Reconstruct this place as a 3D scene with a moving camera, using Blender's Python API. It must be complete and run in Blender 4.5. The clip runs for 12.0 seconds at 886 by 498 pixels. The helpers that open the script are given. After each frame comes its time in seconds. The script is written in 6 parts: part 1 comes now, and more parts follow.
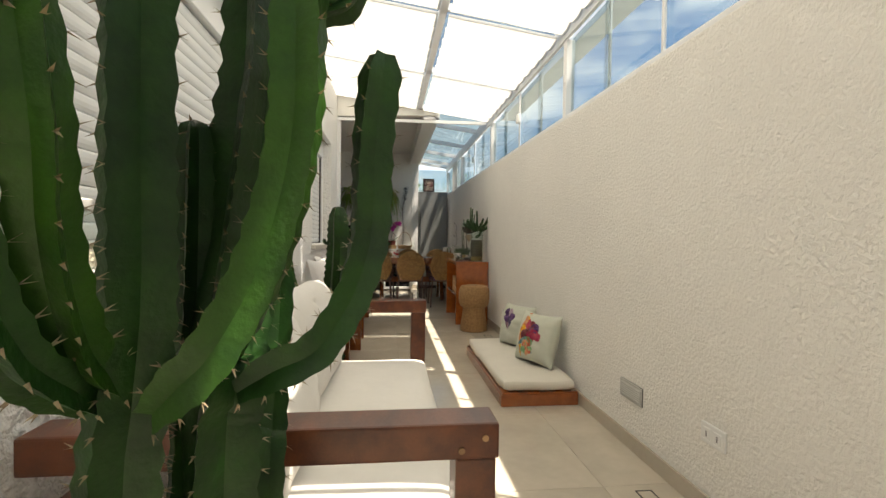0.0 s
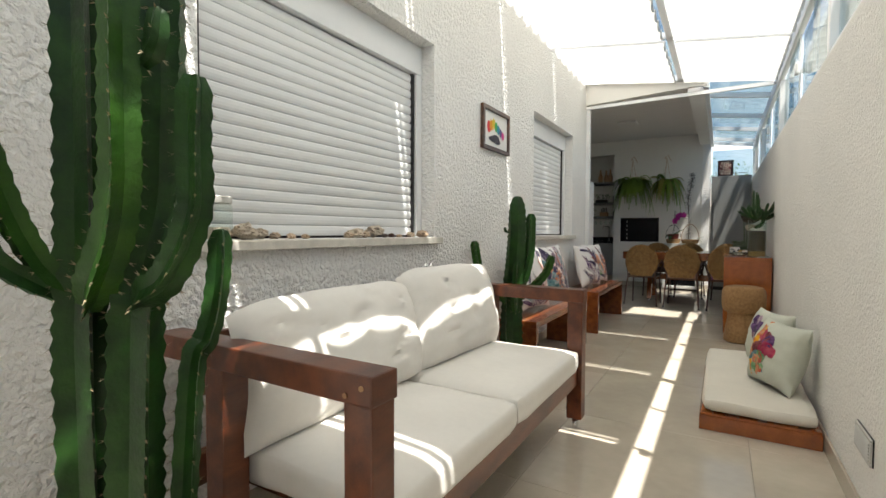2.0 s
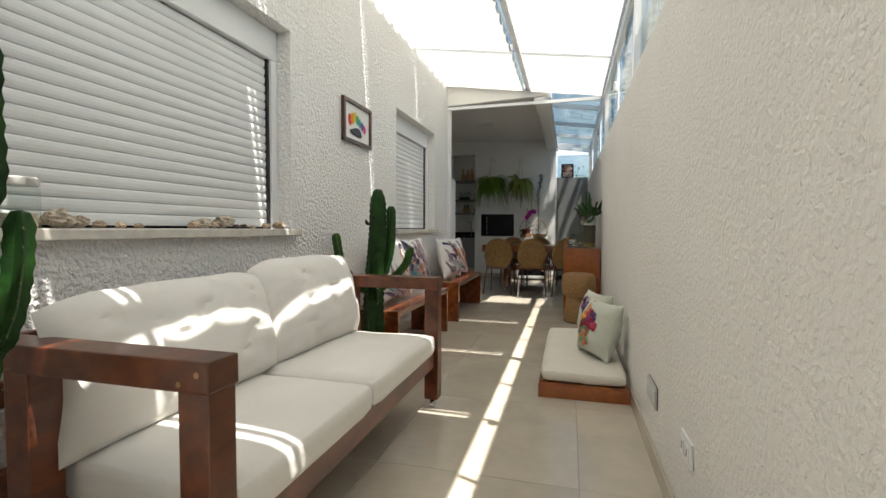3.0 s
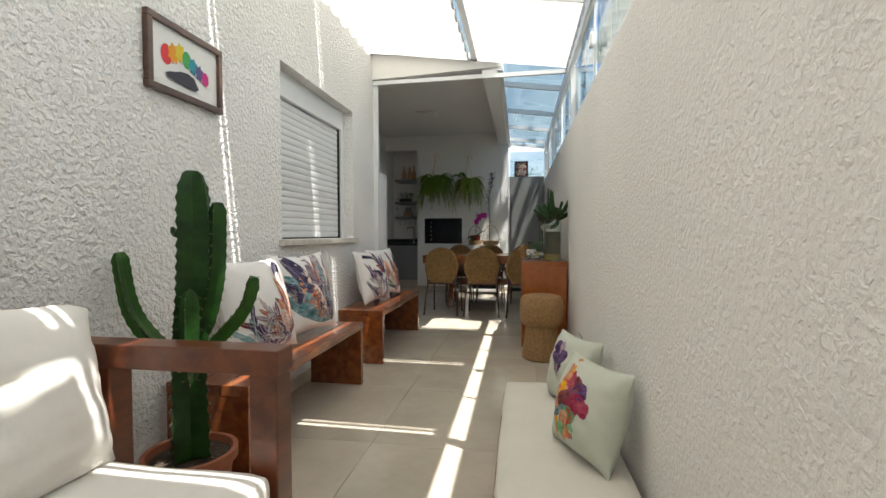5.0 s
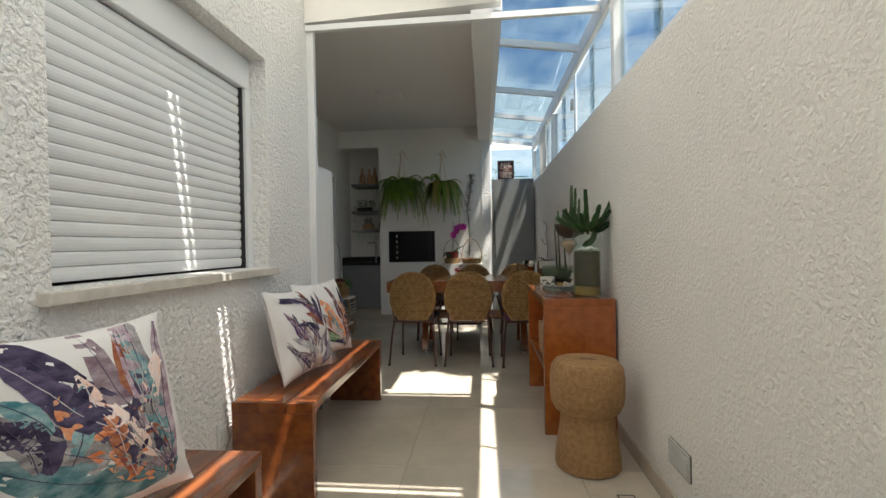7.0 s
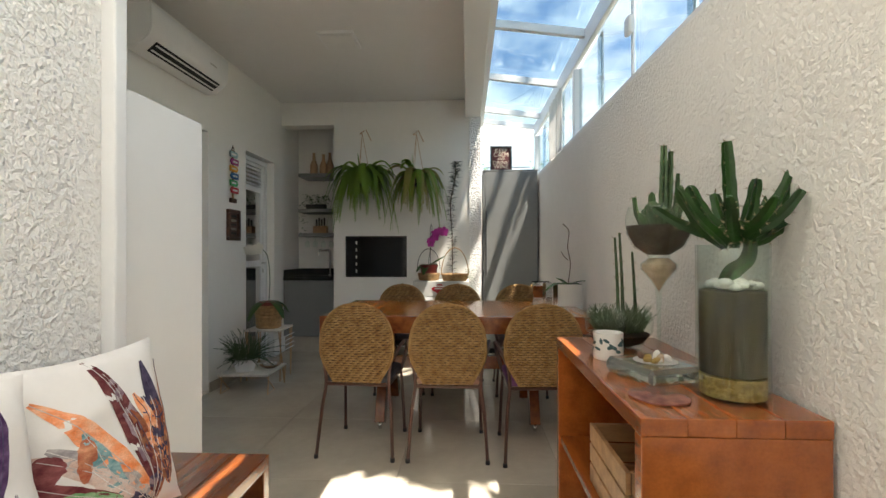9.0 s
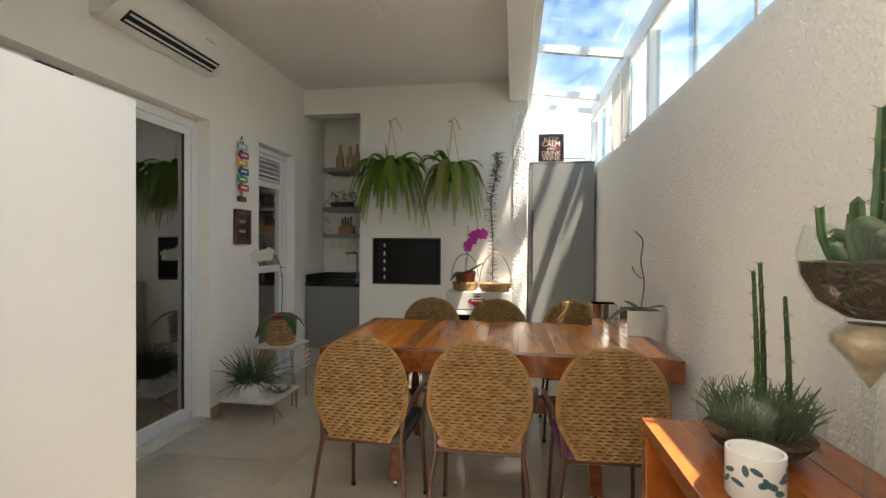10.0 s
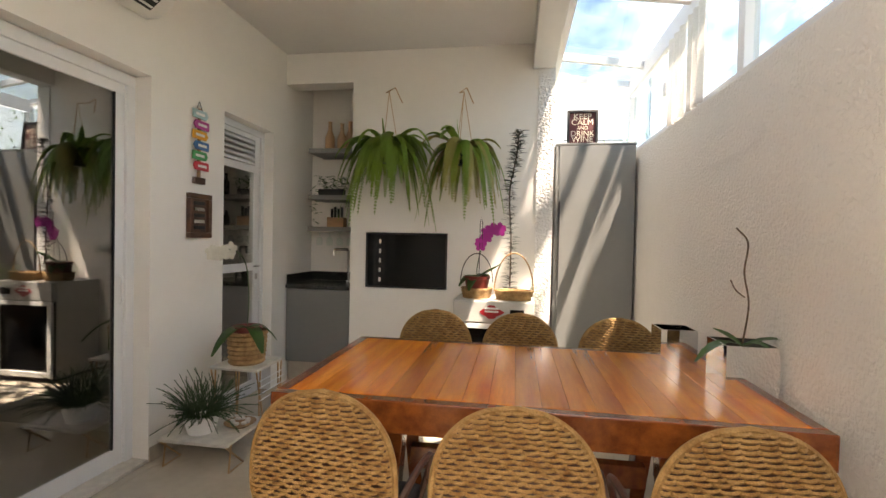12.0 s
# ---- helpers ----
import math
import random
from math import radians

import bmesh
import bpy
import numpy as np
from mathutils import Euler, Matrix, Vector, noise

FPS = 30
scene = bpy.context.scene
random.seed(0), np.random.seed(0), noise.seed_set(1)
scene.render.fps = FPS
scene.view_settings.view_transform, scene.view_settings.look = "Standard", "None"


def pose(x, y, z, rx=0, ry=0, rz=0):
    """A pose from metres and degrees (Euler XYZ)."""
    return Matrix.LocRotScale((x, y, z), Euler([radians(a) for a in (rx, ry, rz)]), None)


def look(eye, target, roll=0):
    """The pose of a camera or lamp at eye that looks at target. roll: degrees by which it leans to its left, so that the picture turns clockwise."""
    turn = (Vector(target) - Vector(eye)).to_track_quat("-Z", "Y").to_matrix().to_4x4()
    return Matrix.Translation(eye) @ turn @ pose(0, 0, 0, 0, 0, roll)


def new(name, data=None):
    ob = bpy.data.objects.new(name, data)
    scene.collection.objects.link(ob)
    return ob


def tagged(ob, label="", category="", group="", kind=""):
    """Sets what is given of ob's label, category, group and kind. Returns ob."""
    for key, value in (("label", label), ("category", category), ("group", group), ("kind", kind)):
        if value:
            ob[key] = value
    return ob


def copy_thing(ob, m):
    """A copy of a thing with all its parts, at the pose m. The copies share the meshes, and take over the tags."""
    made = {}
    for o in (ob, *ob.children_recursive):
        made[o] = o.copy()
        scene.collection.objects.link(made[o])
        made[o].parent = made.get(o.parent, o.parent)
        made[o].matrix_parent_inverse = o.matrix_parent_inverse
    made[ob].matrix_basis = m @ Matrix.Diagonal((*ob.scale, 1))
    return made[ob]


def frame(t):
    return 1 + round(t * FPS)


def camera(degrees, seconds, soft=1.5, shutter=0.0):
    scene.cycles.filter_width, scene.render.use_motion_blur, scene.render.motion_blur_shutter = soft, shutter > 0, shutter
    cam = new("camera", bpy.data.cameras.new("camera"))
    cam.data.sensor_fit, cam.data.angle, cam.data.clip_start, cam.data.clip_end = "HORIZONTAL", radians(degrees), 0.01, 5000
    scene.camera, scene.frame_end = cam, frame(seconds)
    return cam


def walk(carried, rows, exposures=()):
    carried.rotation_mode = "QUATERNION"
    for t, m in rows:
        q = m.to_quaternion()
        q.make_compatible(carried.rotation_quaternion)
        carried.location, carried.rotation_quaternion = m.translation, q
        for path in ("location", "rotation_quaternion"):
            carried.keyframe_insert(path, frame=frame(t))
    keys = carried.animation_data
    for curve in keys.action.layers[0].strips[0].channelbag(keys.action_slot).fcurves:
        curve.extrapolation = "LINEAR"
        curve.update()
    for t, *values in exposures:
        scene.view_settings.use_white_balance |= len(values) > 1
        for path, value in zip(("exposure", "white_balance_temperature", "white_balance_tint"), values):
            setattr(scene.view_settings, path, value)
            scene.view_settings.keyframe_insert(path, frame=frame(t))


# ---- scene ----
cam = camera(87.3, 12.0)
U = 0.9  # one unit of the plan, in metres
METRES, EYE, TILT, LEAN, TURN = 8.0 * U, 1.215 * U, 0.0, 0.0, -6.7
EXPOSURE = 1.3
ROWS = [
    (0.0, 0.0, 0.0, 0.0, 0.02, -1.36, -0.79),
    (0.5, 0.034, 0.0177, 0.0014, 17.9, -0.98, -0.75),
    (1.0, 0.0604, 0.0315, 0.0036, 37.06, -0.56, -0.6),
    (1.5, 0.0949, 0.0288, -0.0011, 43.85, -1.3, -0.26),
    (2.0, 0.1112, 0.0289, -0.0065, 37.63, -2.09, -0.21),
    (2.5, 0.1187, 0.0282, -0.0095, 28.51, -2.48, -0.21),
    (3.0, 0.1235, 0.0259, -0.0106, 21.86, -2.44, -0.2),
    (3.5, 0.1196, 0.0482, -0.0049, 16.97, -1.69, -0.18),
    (5.5, 0.0746, 0.2601, -0.007, 15.38, -1.89, 0.33),
    (6.0, 0.0543, 0.2994, -0.0098, 13.29, -1.58, 0.95),
    (6.5, 0.0405, 0.3606, 0.0021, 12.09, -0.62, 1.4),
    (7.0, 0.0216, 0.4274, 0.0041, 11.77, -0.5, 1.0),
    (9.0, -0.012, 0.6605, 0.0105, 9.74, 0.24, 0.13),
    (9.5, -0.0194, 0.7119, 0.0139, 12.71, 0.17, -0.02),
    (10.0, -0.0196, 0.7537, 0.0254, 15.31, -0.54, -0.33),
    (10.5, -0.0206, 0.7799, 0.0293, 15.78, -1.21, -0.72),
    (11.0, -0.0326, 0.8052, 0.0268, 15.15, -1.47, -1.03),
    (11.5, -0.0318, 0.8335, 0.0261, 15.12, -1.27, -1.3),
    (12.0, -0.0523, 0.856, 0.0271, 15.7, -1.12, -1.23),
]
walk(cam, [(t, pose(0, 0, EYE, TILT, LEAN, TURN) @ pose(METRES * x, METRES * y, METRES * z, 90 + pitch, roll, yaw)) for t, x, y, z, yaw, pitch, roll in ROWS],
     exposures=[(0.0, EXPOSURE, 7200, 10), (1.5, EXPOSURE + 0.1, 6500, 9), (3.5, EXPOSURE - 0.2, 6500, 9), (5.5, EXPOSURE + 0.1, 6400, 9), (7.0, EXPOSURE + 0.1, 6500, 9), (9.0, EXPOSURE + 0.85, 6900, 10), (10.0, EXPOSURE + 1.2, 7300, 12), (10.5, EXPOSURE + 1.3, 7700, 14), (12.0, EXPOSURE + 1.6, 8000, 18)])

# ---- light ----
SUN_DIR = Vector((-0.33, 0.147, -1.0)).normalized()
world = bpy.data.worlds.new("sky")
scene.world = world
world.use_nodes = True
wt = world.node_tree
wt.nodes.clear()
w_out = wt.nodes.new("ShaderNodeOutputWorld")
w_bg = wt.nodes.new("ShaderNodeBackground")
w_sky = wt.nodes.new("ShaderNodeTexSky")
w_sky.sky_type, w_sky.sun_disc = "NISHITA", False
w_sky.sun_elevation = math.asin(-SUN_DIR.z)
w_sky.sun_rotation = math.atan2(-SUN_DIR.x, -SUN_DIR.y)
w_co = wt.nodes.new("ShaderNodeTexCoord")
w_map = wt.nodes.new("ShaderNodeMapping")
w_map.inputs["Scale"].default_value = (1, 1, 2.0)
w_n = wt.nodes.new("ShaderNodeTexNoise")
w_n.inputs["Scale"].default_value, w_n.inputs["Detail"].default_value, w_n.inputs["Roughness"].default_value = 4.5, 8, 0.55
w_r = wt.nodes.new("ShaderNodeValToRGB")
w_r.color_ramp.elements[0].position, w_r.color_ramp.elements[1].position = 0.42, 0.62
w_mix = wt.nodes.new("ShaderNodeMix")
w_mix.data_type = "RGBA"
w_mix.inputs["B"].default_value = (6.2, 6.4, 6.8, 1)
for a, b in ((w_co.outputs["Generated"], w_map.inputs["Vector"]), (w_map.outputs["Vector"], w_n.inputs["Vector"]), (w_n.outputs["Fac"], w_r.inputs["Fac"]),
             (w_r.outputs["Color"], w_mix.inputs["Factor"]), (w_sky.outputs["Color"], w_mix.inputs["A"]), (w_mix.outputs["Result"], w_bg.inputs["Color"]), (w_bg.outputs["Background"], w_out.inputs["Surface"])):
    wt.links.new(a, b)
w_bg.inputs["Strength"].default_value = 0.10
sun = new("sun", bpy.data.lights.new("sun", "SUN"))
sun.data.energy, sun.data.angle, sun.data.color = 5.0, radians(0.53), (1.0, 0.95, 0.87)
sun.matrix_world = look((0, 0, 12), Vector((0, 0, 12)) + SUN_DIR)


# ---- materials ----
def material(name, color, rough=0.6, var=0.12, scale=6.0, bump=0.0, bump_scale=60.0, metal=0.0, color2=None, stretch=(1, 1, 1), spec=0.5, per_object=0.0, detail=6.0, coat=0.0, fine=0.0):
    """A surface with two scales of variation in colour and a bump of its own."""
    m = bpy.data.materials.new(name)
    m.use_nodes = True
    nt = m.node_tree
    b = nt.nodes["Principled BSDF"]
    b.inputs["Roughness"].default_value, b.inputs["Metallic"].default_value, b.inputs["Specular IOR Level"].default_value = rough, metal, spec
    b.inputs["Coat Weight"].default_value, b.inputs["Coat Roughness"].default_value = coat, 0.12
    co = nt.nodes.new("ShaderNodeTexCoord")
    mp = nt.nodes.new("ShaderNodeMapping")
    mp.inputs["Scale"].default_value = stretch
    nt.links.new(co.outputs["Object"], mp.inputs["Vector"])
    vec = mp.outputs["Vector"]
    info = nt.nodes.new("ShaderNodeObjectInfo")
    if per_object:
        add = nt.nodes.new("ShaderNodeVectorMath")
        add.operation = "ADD"
        mul = nt.nodes.new("ShaderNodeMath")
        mul.operation, mul.inputs[1].default_value = "MULTIPLY", 37.0
        nt.links.new(info.outputs["Random"], mul.inputs[0])
        nt.links.new(vec, add.inputs[0])
        nt.links.new(mul.outputs[0], add.inputs[1])
        vec = add.outputs[0]
    n1 = nt.nodes.new("ShaderNodeTexNoise")
    n1.inputs["Scale"].default_value, n1.inputs["Detail"].default_value = scale, detail
    nt.links.new(vec, n1.inputs["Vector"])
    ramp = nt.nodes.new("ShaderNodeValToRGB")
    c2 = color2 or tuple(c * (1 - var) for c in color)
    ramp.color_ramp.elements[0].color, ramp.color_ramp.elements[1].color = (*c2, 1), (*color, 1)
    ramp.color_ramp.elements[0].position, ramp.color_ramp.elements[1].position = 0.32, 0.66
    nt.links.new(n1.outputs["Fac"], ramp.inputs["Fac"])
    out = ramp.outputs["Color"]
    n3 = nt.nodes.new("ShaderNodeTexNoise")
    n3.inputs["Scale"].default_value, n3.inputs["Detail"].default_value = scale * 9, 3
    nt.links.new(vec, n3.inputs["Vector"])
    hsv = nt.nodes.new("ShaderNodeHueSaturation")
    mr = nt.nodes.new("ShaderNodeMapRange")
    mr.inputs["To Min"].default_value, mr.inputs["To Max"].default_value = 1 - var * 0.6 - fine, 1 + var * 0.6 + fine
    nt.links.new(n3.outputs["Fac"], mr.inputs["Value"])
    val = mr.outputs["Result"]
    if per_object:
        mo = nt.nodes.new("ShaderNodeMapRange")
        mo.inputs["To Min"].default_value, mo.inputs["To Max"].default_value = 1 - per_object, 1 + per_object
        nt.links.new(info.outputs["Random"], mo.inputs["Value"])
        mm = nt.nodes.new("ShaderNodeMath")
        mm.operation = "MULTIPLY"
        nt.links.new(val, mm.inputs[0])
        nt.links.new(mo.outputs["Result"], mm.inputs[1])
        val = mm.outputs[0]
    nt.links.new(val, hsv.inputs["Value"])
    nt.links.new(out, hsv.inputs["Color"])
    nt.links.new(hsv.outputs["Color"], b.inputs["Base Color"])
    if bump:
        n2 = nt.nodes.new("ShaderNodeTexNoise")
        n2.inputs["Scale"].default_value, n2.inputs["Detail"].default_value = bump_scale, 3
        nt.links.new(vec, n2.inputs["Vector"])
        bp = nt.nodes.new("ShaderNodeBump")
        bp.inputs["Strength"].default_value, bp.inputs["Distance"].default_value = min(1.0, bump), 0.012
        nt.links.new(n2.outputs["Fac"], bp.inputs["Height"])
        nt.links.new(bp.outputs["Normal"], b.inputs["Normal"])
    return m


def glass_material(name, color=(0.95, 0.98, 0.97), mix=0.9, rough=0.0):
    """Thin clear glass: mostly see-through, with a gloss that grows at a grazing angle."""
    m = bpy.data.materials.new(name)
    m.use_nodes = True
    nt = m.node_tree
    nt.nodes.clear()
    o = nt.nodes.new("ShaderNodeOutputMaterial")
    t = nt.nodes.new("ShaderNodeBsdfTransparent")
    g = nt.nodes.new("ShaderNodeBsdfGlossy")
    f = nt.nodes.new("ShaderNodeLayerWeight")
    pw = nt.nodes.new("ShaderNodeMath")
    pw.operation, pw.inputs[1].default_value = "POWER", 4.0
    ma = nt.nodes.new("ShaderNodeMath")
    ma.operation, ma.inputs[1].default_value, ma.inputs[2].default_value = "MULTIPLY_ADD", 0.55 * mix, 0.035 * mix
    x = nt.nodes.new("ShaderNodeMixShader")
    t.inputs["Color"].default_value = (*color, 1)
    g.inputs["Roughness"].default_value = rough
    f.inputs["Blend"].default_value = 0.5
    nt.links.new(f.outputs["Facing"], pw.inputs[0])
    nt.links.new(pw.outputs[0], ma.inputs[0])
    nt.links.new(ma.outputs[0], x.inputs["Fac"])
    nt.links.new(t.outputs[0], x.inputs[1])
    nt.links.new(g.outputs[0], x.inputs[2])
    nt.links.new(x.outputs[0], o.inputs["Surface"])
    return m


def thin_material(name, color, through_color, share=0.5, rough=0.8, bump_scale=40.0, bump=0.2):
    """A leaf or cloth that lets part of the light through."""
    m = material(name, color, rough, 0.15, 8.0, bump, bump_scale)
    nt = m.node_tree
    b = nt.nodes["Principled BSDF"]
    o = nt.nodes["Material Output"]
    t = nt.nodes.new("ShaderNodeBsdfTranslucent")
    t.inputs["Color"].default_value = (*through_color, 1)
    x = nt.nodes.new("ShaderNodeMixShader")
    x.inputs["Fac"].default_value = share
    nt.links.new(b.outputs[0], x.inputs[1])
    nt.links.new(t.outputs[0], x.inputs[2])
    nt.links.new(x.outputs[0], o.inputs["Surface"])
    return m


def stucco_material(name, color, depth, size):
    """Rough-cast plaster: worm-like ridges over finer grain."""
    m = material(name, color, 0.85, 0.05, 1.3, 0, spec=0.25)
    nt = m.node_tree
    b = nt.nodes["Principled BSDF"]
    co = nt.nodes.new("ShaderNodeTexCoord")
    n1 = nt.nodes.new("ShaderNodeTexNoise")
    n1.inputs["Scale"].default_value, n1.inputs["Detail"].default_value, n1.inputs["Distortion"].default_value = size, 2.0, 0.35
    r = nt.nodes.new("ShaderNodeValToRGB")
    r.color_ramp.elements[0].position, r.color_ramp.elements[1].position = 0.30, 0.72
    n2 = nt.nodes.new("ShaderNodeTexNoise")
    n2.inputs["Scale"].default_value, n2.inputs["Detail"].default_value = size * 4, 4
    ad = nt.nodes.new("ShaderNodeMath")
    ad.operation, ad.inputs[2].default_value = "MULTIPLY_ADD", 0.0
    ad.inputs[1].default_value = 0.35
    bp = nt.nodes.new("ShaderNodeBump")
    bp.inputs["Strength"].default_value, bp.inputs["Distance"].default_value = 1.0, depth
    nt.links.new(co.outputs["Object"], n1.inputs["Vector"])
    nt.links.new(co.outputs["Object"], n2.inputs["Vector"])
    nt.links.new(n1.outputs["Fac"], r.inputs["Fac"])
    nt.links.new(n2.outputs["Fac"], ad.inputs[0])
    nt.links.new(r.outputs["Color"], ad.inputs[2])
    nt.links.new(ad.outputs[0], bp.inputs["Height"])
    nt.links.new(bp.outputs["Normal"], b.inputs["Normal"])
    return m


M_STUCCO = stucco_material("white_roughcast", (0.88, 0.87, 0.85), 0.010, 48)
M_STUCCO_FINE = stucco_material("white_textured_plaster", (0.84, 0.82, 0.78), 0.0034, 64)
M_PAINT = material("white_wall_paint", (0.86, 0.84, 0.80), 0.6, 0.03, 1.5, 0.04, 90, spec=0.3)
M_CEIL = material("ceiling_paint", (0.80, 0.79, 0.77), 0.75, 0.03, 1.2, 0.03, 80, spec=0.2)
M_TILE = material("porcelain_tile", (0.56, 0.50, 0.41), 0.10, 0.12, 2.2, 0.01, 25, color2=(0.46, 0.41, 0.335), per_object=0.035, spec=0.6)
M_GROUT = material("tile_grout", (0.33, 0.30, 0.26), 0.8, 0.1, 9, 0.1, 90)
M_BASE = material("tile_baseboard", (0.50, 0.44, 0.36), 0.22, 0.1, 3, 0.01, 30)
M_ALU = material("white_lacquered_aluminium", (0.80, 0.81, 0.82), 0.32, 0.03, 4, 0.01, 40)
M_SLAT = material("shutter_slat_plastic", (0.78, 0.79, 0.79), 0.38, 0.04, 3, 0.02, 50, per_object=0.02)
M_GAP = material("dark_rubber_and_gap_shade", (0.02, 0.02, 0.022), 0.7, 0.2, 20)
M_STONE = material("pale_granite_sill", (0.70, 0.66, 0.59), 0.35, 0.2, 18, 0.05, 60)
M_BLIND = thin_material("white_blind_cloth", (0.80, 0.79, 0.76), (0.62, 0.60, 0.56), 0.6, 0.9, 300, 0.15)
M_GLASS = glass_material("clear_pane", (0.68, 0.75, 0.77))
M_ROOFGLASS = glass_material("roof_pane", (0.58, 0.68, 0.72), 0.9)
M_VESSEL = glass_material("vessel_glass", (0.93, 0.97, 0.95), 1.0)
M_CRYSTAL = material("thick_crystal", (0.82, 0.93, 0.87), 0.02, 0.02, 3)
M_CRYSTAL.node_tree.nodes["Principled BSDF"].inputs["Transmission Weight"].default_value = 0.95
M_DARKGLASS = glass_material("tinted_door_pane", (0.55, 0.57, 0.56), 9.0)


def wood_material(name, light, dark, rough, grain=(14, 14, 1.0), scale=2.0, per=0.1, coat=0.3):
    return material(name, light, rough, 0.25, scale, 0.06, 30, color2=dark, stretch=grain, per_object=per, detail=9, coat=coat, fine=0.06)


M_WOOD_SOFA = wood_material("dark_red_varnished_wood", (0.15, 0.042, 0.014), (0.065, 0.016, 0.007), 0.34, (10, 2.5, 10), coat=0.08)
M_WOOD_BENCH = wood_material("red_brown_varnished_wood", (0.25, 0.075, 0.02), (0.13, 0.032, 0.010), 0.22, (10, 1.0, 10), coat=0.5)
M_WOOD_TABLE = wood_material("orange_polished_wood", (0.74, 0.25, 0.028), (0.50, 0.125, 0.014), 0.18, (9, 0.9, 9), per=0.28, coat=0.3)
M_WOOD_SIDE = wood_material("amber_varnished_wood", (0.36, 0.105, 0.022), (0.23, 0.058, 0.014), 0.2, (7, 0.9, 7), coat=0.5)
M_WOOD_PALE = wood_material("pale_wood", (0.42, 0.25, 0.12), (0.28, 0.15, 0.07), 0.5, (3, 12, 12), coat=0)
M_WOOD_AND_GAP_SHADE = wood_material("dark_stained_wood_and_gap_shade", (0.10, 0.045, 0.025), (0.05, 0.022, 0.014), 0.35, (3, 12, 12))
M_FABRIC = material("white_cotton_cover", (0.80, 0.775, 0.73), 0.9, 0.05, 5, 0.16, 420, spec=0.15)
M_FABRIC_MAT = material("cream_cotton_mattress", (0.74, 0.70, 0.62), 0.9, 0.05, 6, 0.2, 400, spec=0.15)
M_CACTUS = material("cactus_skin", (0.016, 0.062, 0.008), 0.42, 0.3, 14, 0.15, 90, color2=(0.006, 0.026, 0.005), per_object=0.12, spec=0.3)
M_CACTUS_LIGHT = material("young_cactus_skin", (0.028, 0.088, 0.008), 0.42, 0.35, 16, 0.15, 90, color2=(0.013, 0.052, 0.006), per_object=0.1, spec=0.3)
M_SPINE = material("pale_spine", (0.35, 0.27, 0.16), 0.6, 0.3, 30)
M_SUCC = material("succulent_skin", (0.06, 0.12, 0.04), 0.5, 0.3, 25, 0.1, 90, color2=(0.025, 0.06, 0.02))
M_TERRACOTTA = material("terracotta", (0.34, 0.11, 0.055), 0.8, 0.2, 9, 0.1, 60)
M_REDPOT = material("dark_red_plastic_pot", (0.19, 0.028, 0.022), 0.4, 0.15, 9)
M_SOIL = material("potting_soil", (0.06, 0.042, 0.028), 0.95, 0.4, 25, 0.9, 60)
M_MOSSY = material("layered_earth_in_glass", (0.075, 0.058, 0.02), 0.7, 0.5, 14, 0.4, 40, color2=(0.02, 0.015, 0.009), stretch=(1, 1, 0.35))
M_GRAVEL = material("yellow_gravel", (0.42, 0.29, 0.09), 0.8, 0.45, 60, 1.0, 90, color2=(0.2, 0.12, 0.03))
M_PEBBLE = material("white_pebble", (0.75, 0.73, 0.70), 0.6, 0.12, 20, 0.1, 60, per_object=0.08)
M_SHELL = material("sea_shell", (0.62, 0.47, 0.33), 0.6, 0.3, 30, 0.4, 80, per_object=0.2)
M_CORAL = material("coral", (0.68, 0.58, 0.46), 0.8, 0.25, 40, 0.8, 90, per_object=0.15)
M_WICKER = material("woven_straw", (0.33, 0.205, 0.085), 0.92, 0.4, 26, 0.4, 130, color2=(0.21, 0.11, 0.035), per_object=0.1, fine=0.2)
M_BASKET = material("willow_basket", (0.46, 0.29, 0.13), 0.7, 0.35, 28, 0.5, 120, color2=(0.25, 0.14, 0.055))
M_STEEL_BROWN = material("brown_painted_steel", (0.085, 0.038, 0.028), 0.35, 0.2, 15, 0.03, 80)
M_CORK = material("cork", (0.37, 0.215, 0.095), 0.85, 0.25, 45, 0.5, 120, color2=(0.26, 0.145, 0.06), fine=0.1)
M_GREY = material("grey_laminate", (0.20, 0.205, 0.20), 0.45, 0.06, 2.5, 0.02, 60)
M_WHITE_LAM = material("white_laminate", (0.82, 0.82, 0.81), 0.4, 0.02, 2, 0.01, 40)
M_GRANITE = material("black_granite", (0.018, 0.018, 0.02), 0.12, 0.4, 90, 0, color2=(0.008, 0.008, 0.009))
M_BLACK = material("black_gloss_glass", (0.008, 0.008, 0.009), 0.06, 0.2, 5)
M_BLACKM = material("matt_black", (0.015, 0.015, 0.016), 0.55, 0.2, 12)
M_CHROME = material("brushed_chrome", (0.62, 0.62, 0.63), 0.18, 0.06, 15, metal=1.0)
M_BRASS = material("copper_wire", (0.55, 0.36, 0.20), 0.35, 0.1, 20, metal=1.0)
M_PLASTIC = material("white_plastic", (0.80, 0.80, 0.79), 0.35, 0.03, 4, 0.01, 40)
M_VENT = material("grey_vent_metal_and_fold_shade", (0.56, 0.55, 0.52), 0.45, 0.1, 10)
M_FERN = thin_material("fern_frond", (0.16, 0.28, 0.035), (0.30, 0.46, 0.05), 0.35, 0.5)
M_FERN_DRY = thin_material("yellowing_fern_frond", (0.38, 0.36, 0.11), (0.45, 0.42, 0.10), 0.3, 0.6)
M_LEAF = thin_material("dark_leaf", (0.045, 0.11, 0.025), (0.09, 0.2, 0.03), 0.2, 0.35)
M_HERB = thin_material("grey_green_herb", (0.055, 0.105, 0.045), (0.09, 0.16, 0.05), 0.25, 0.6)
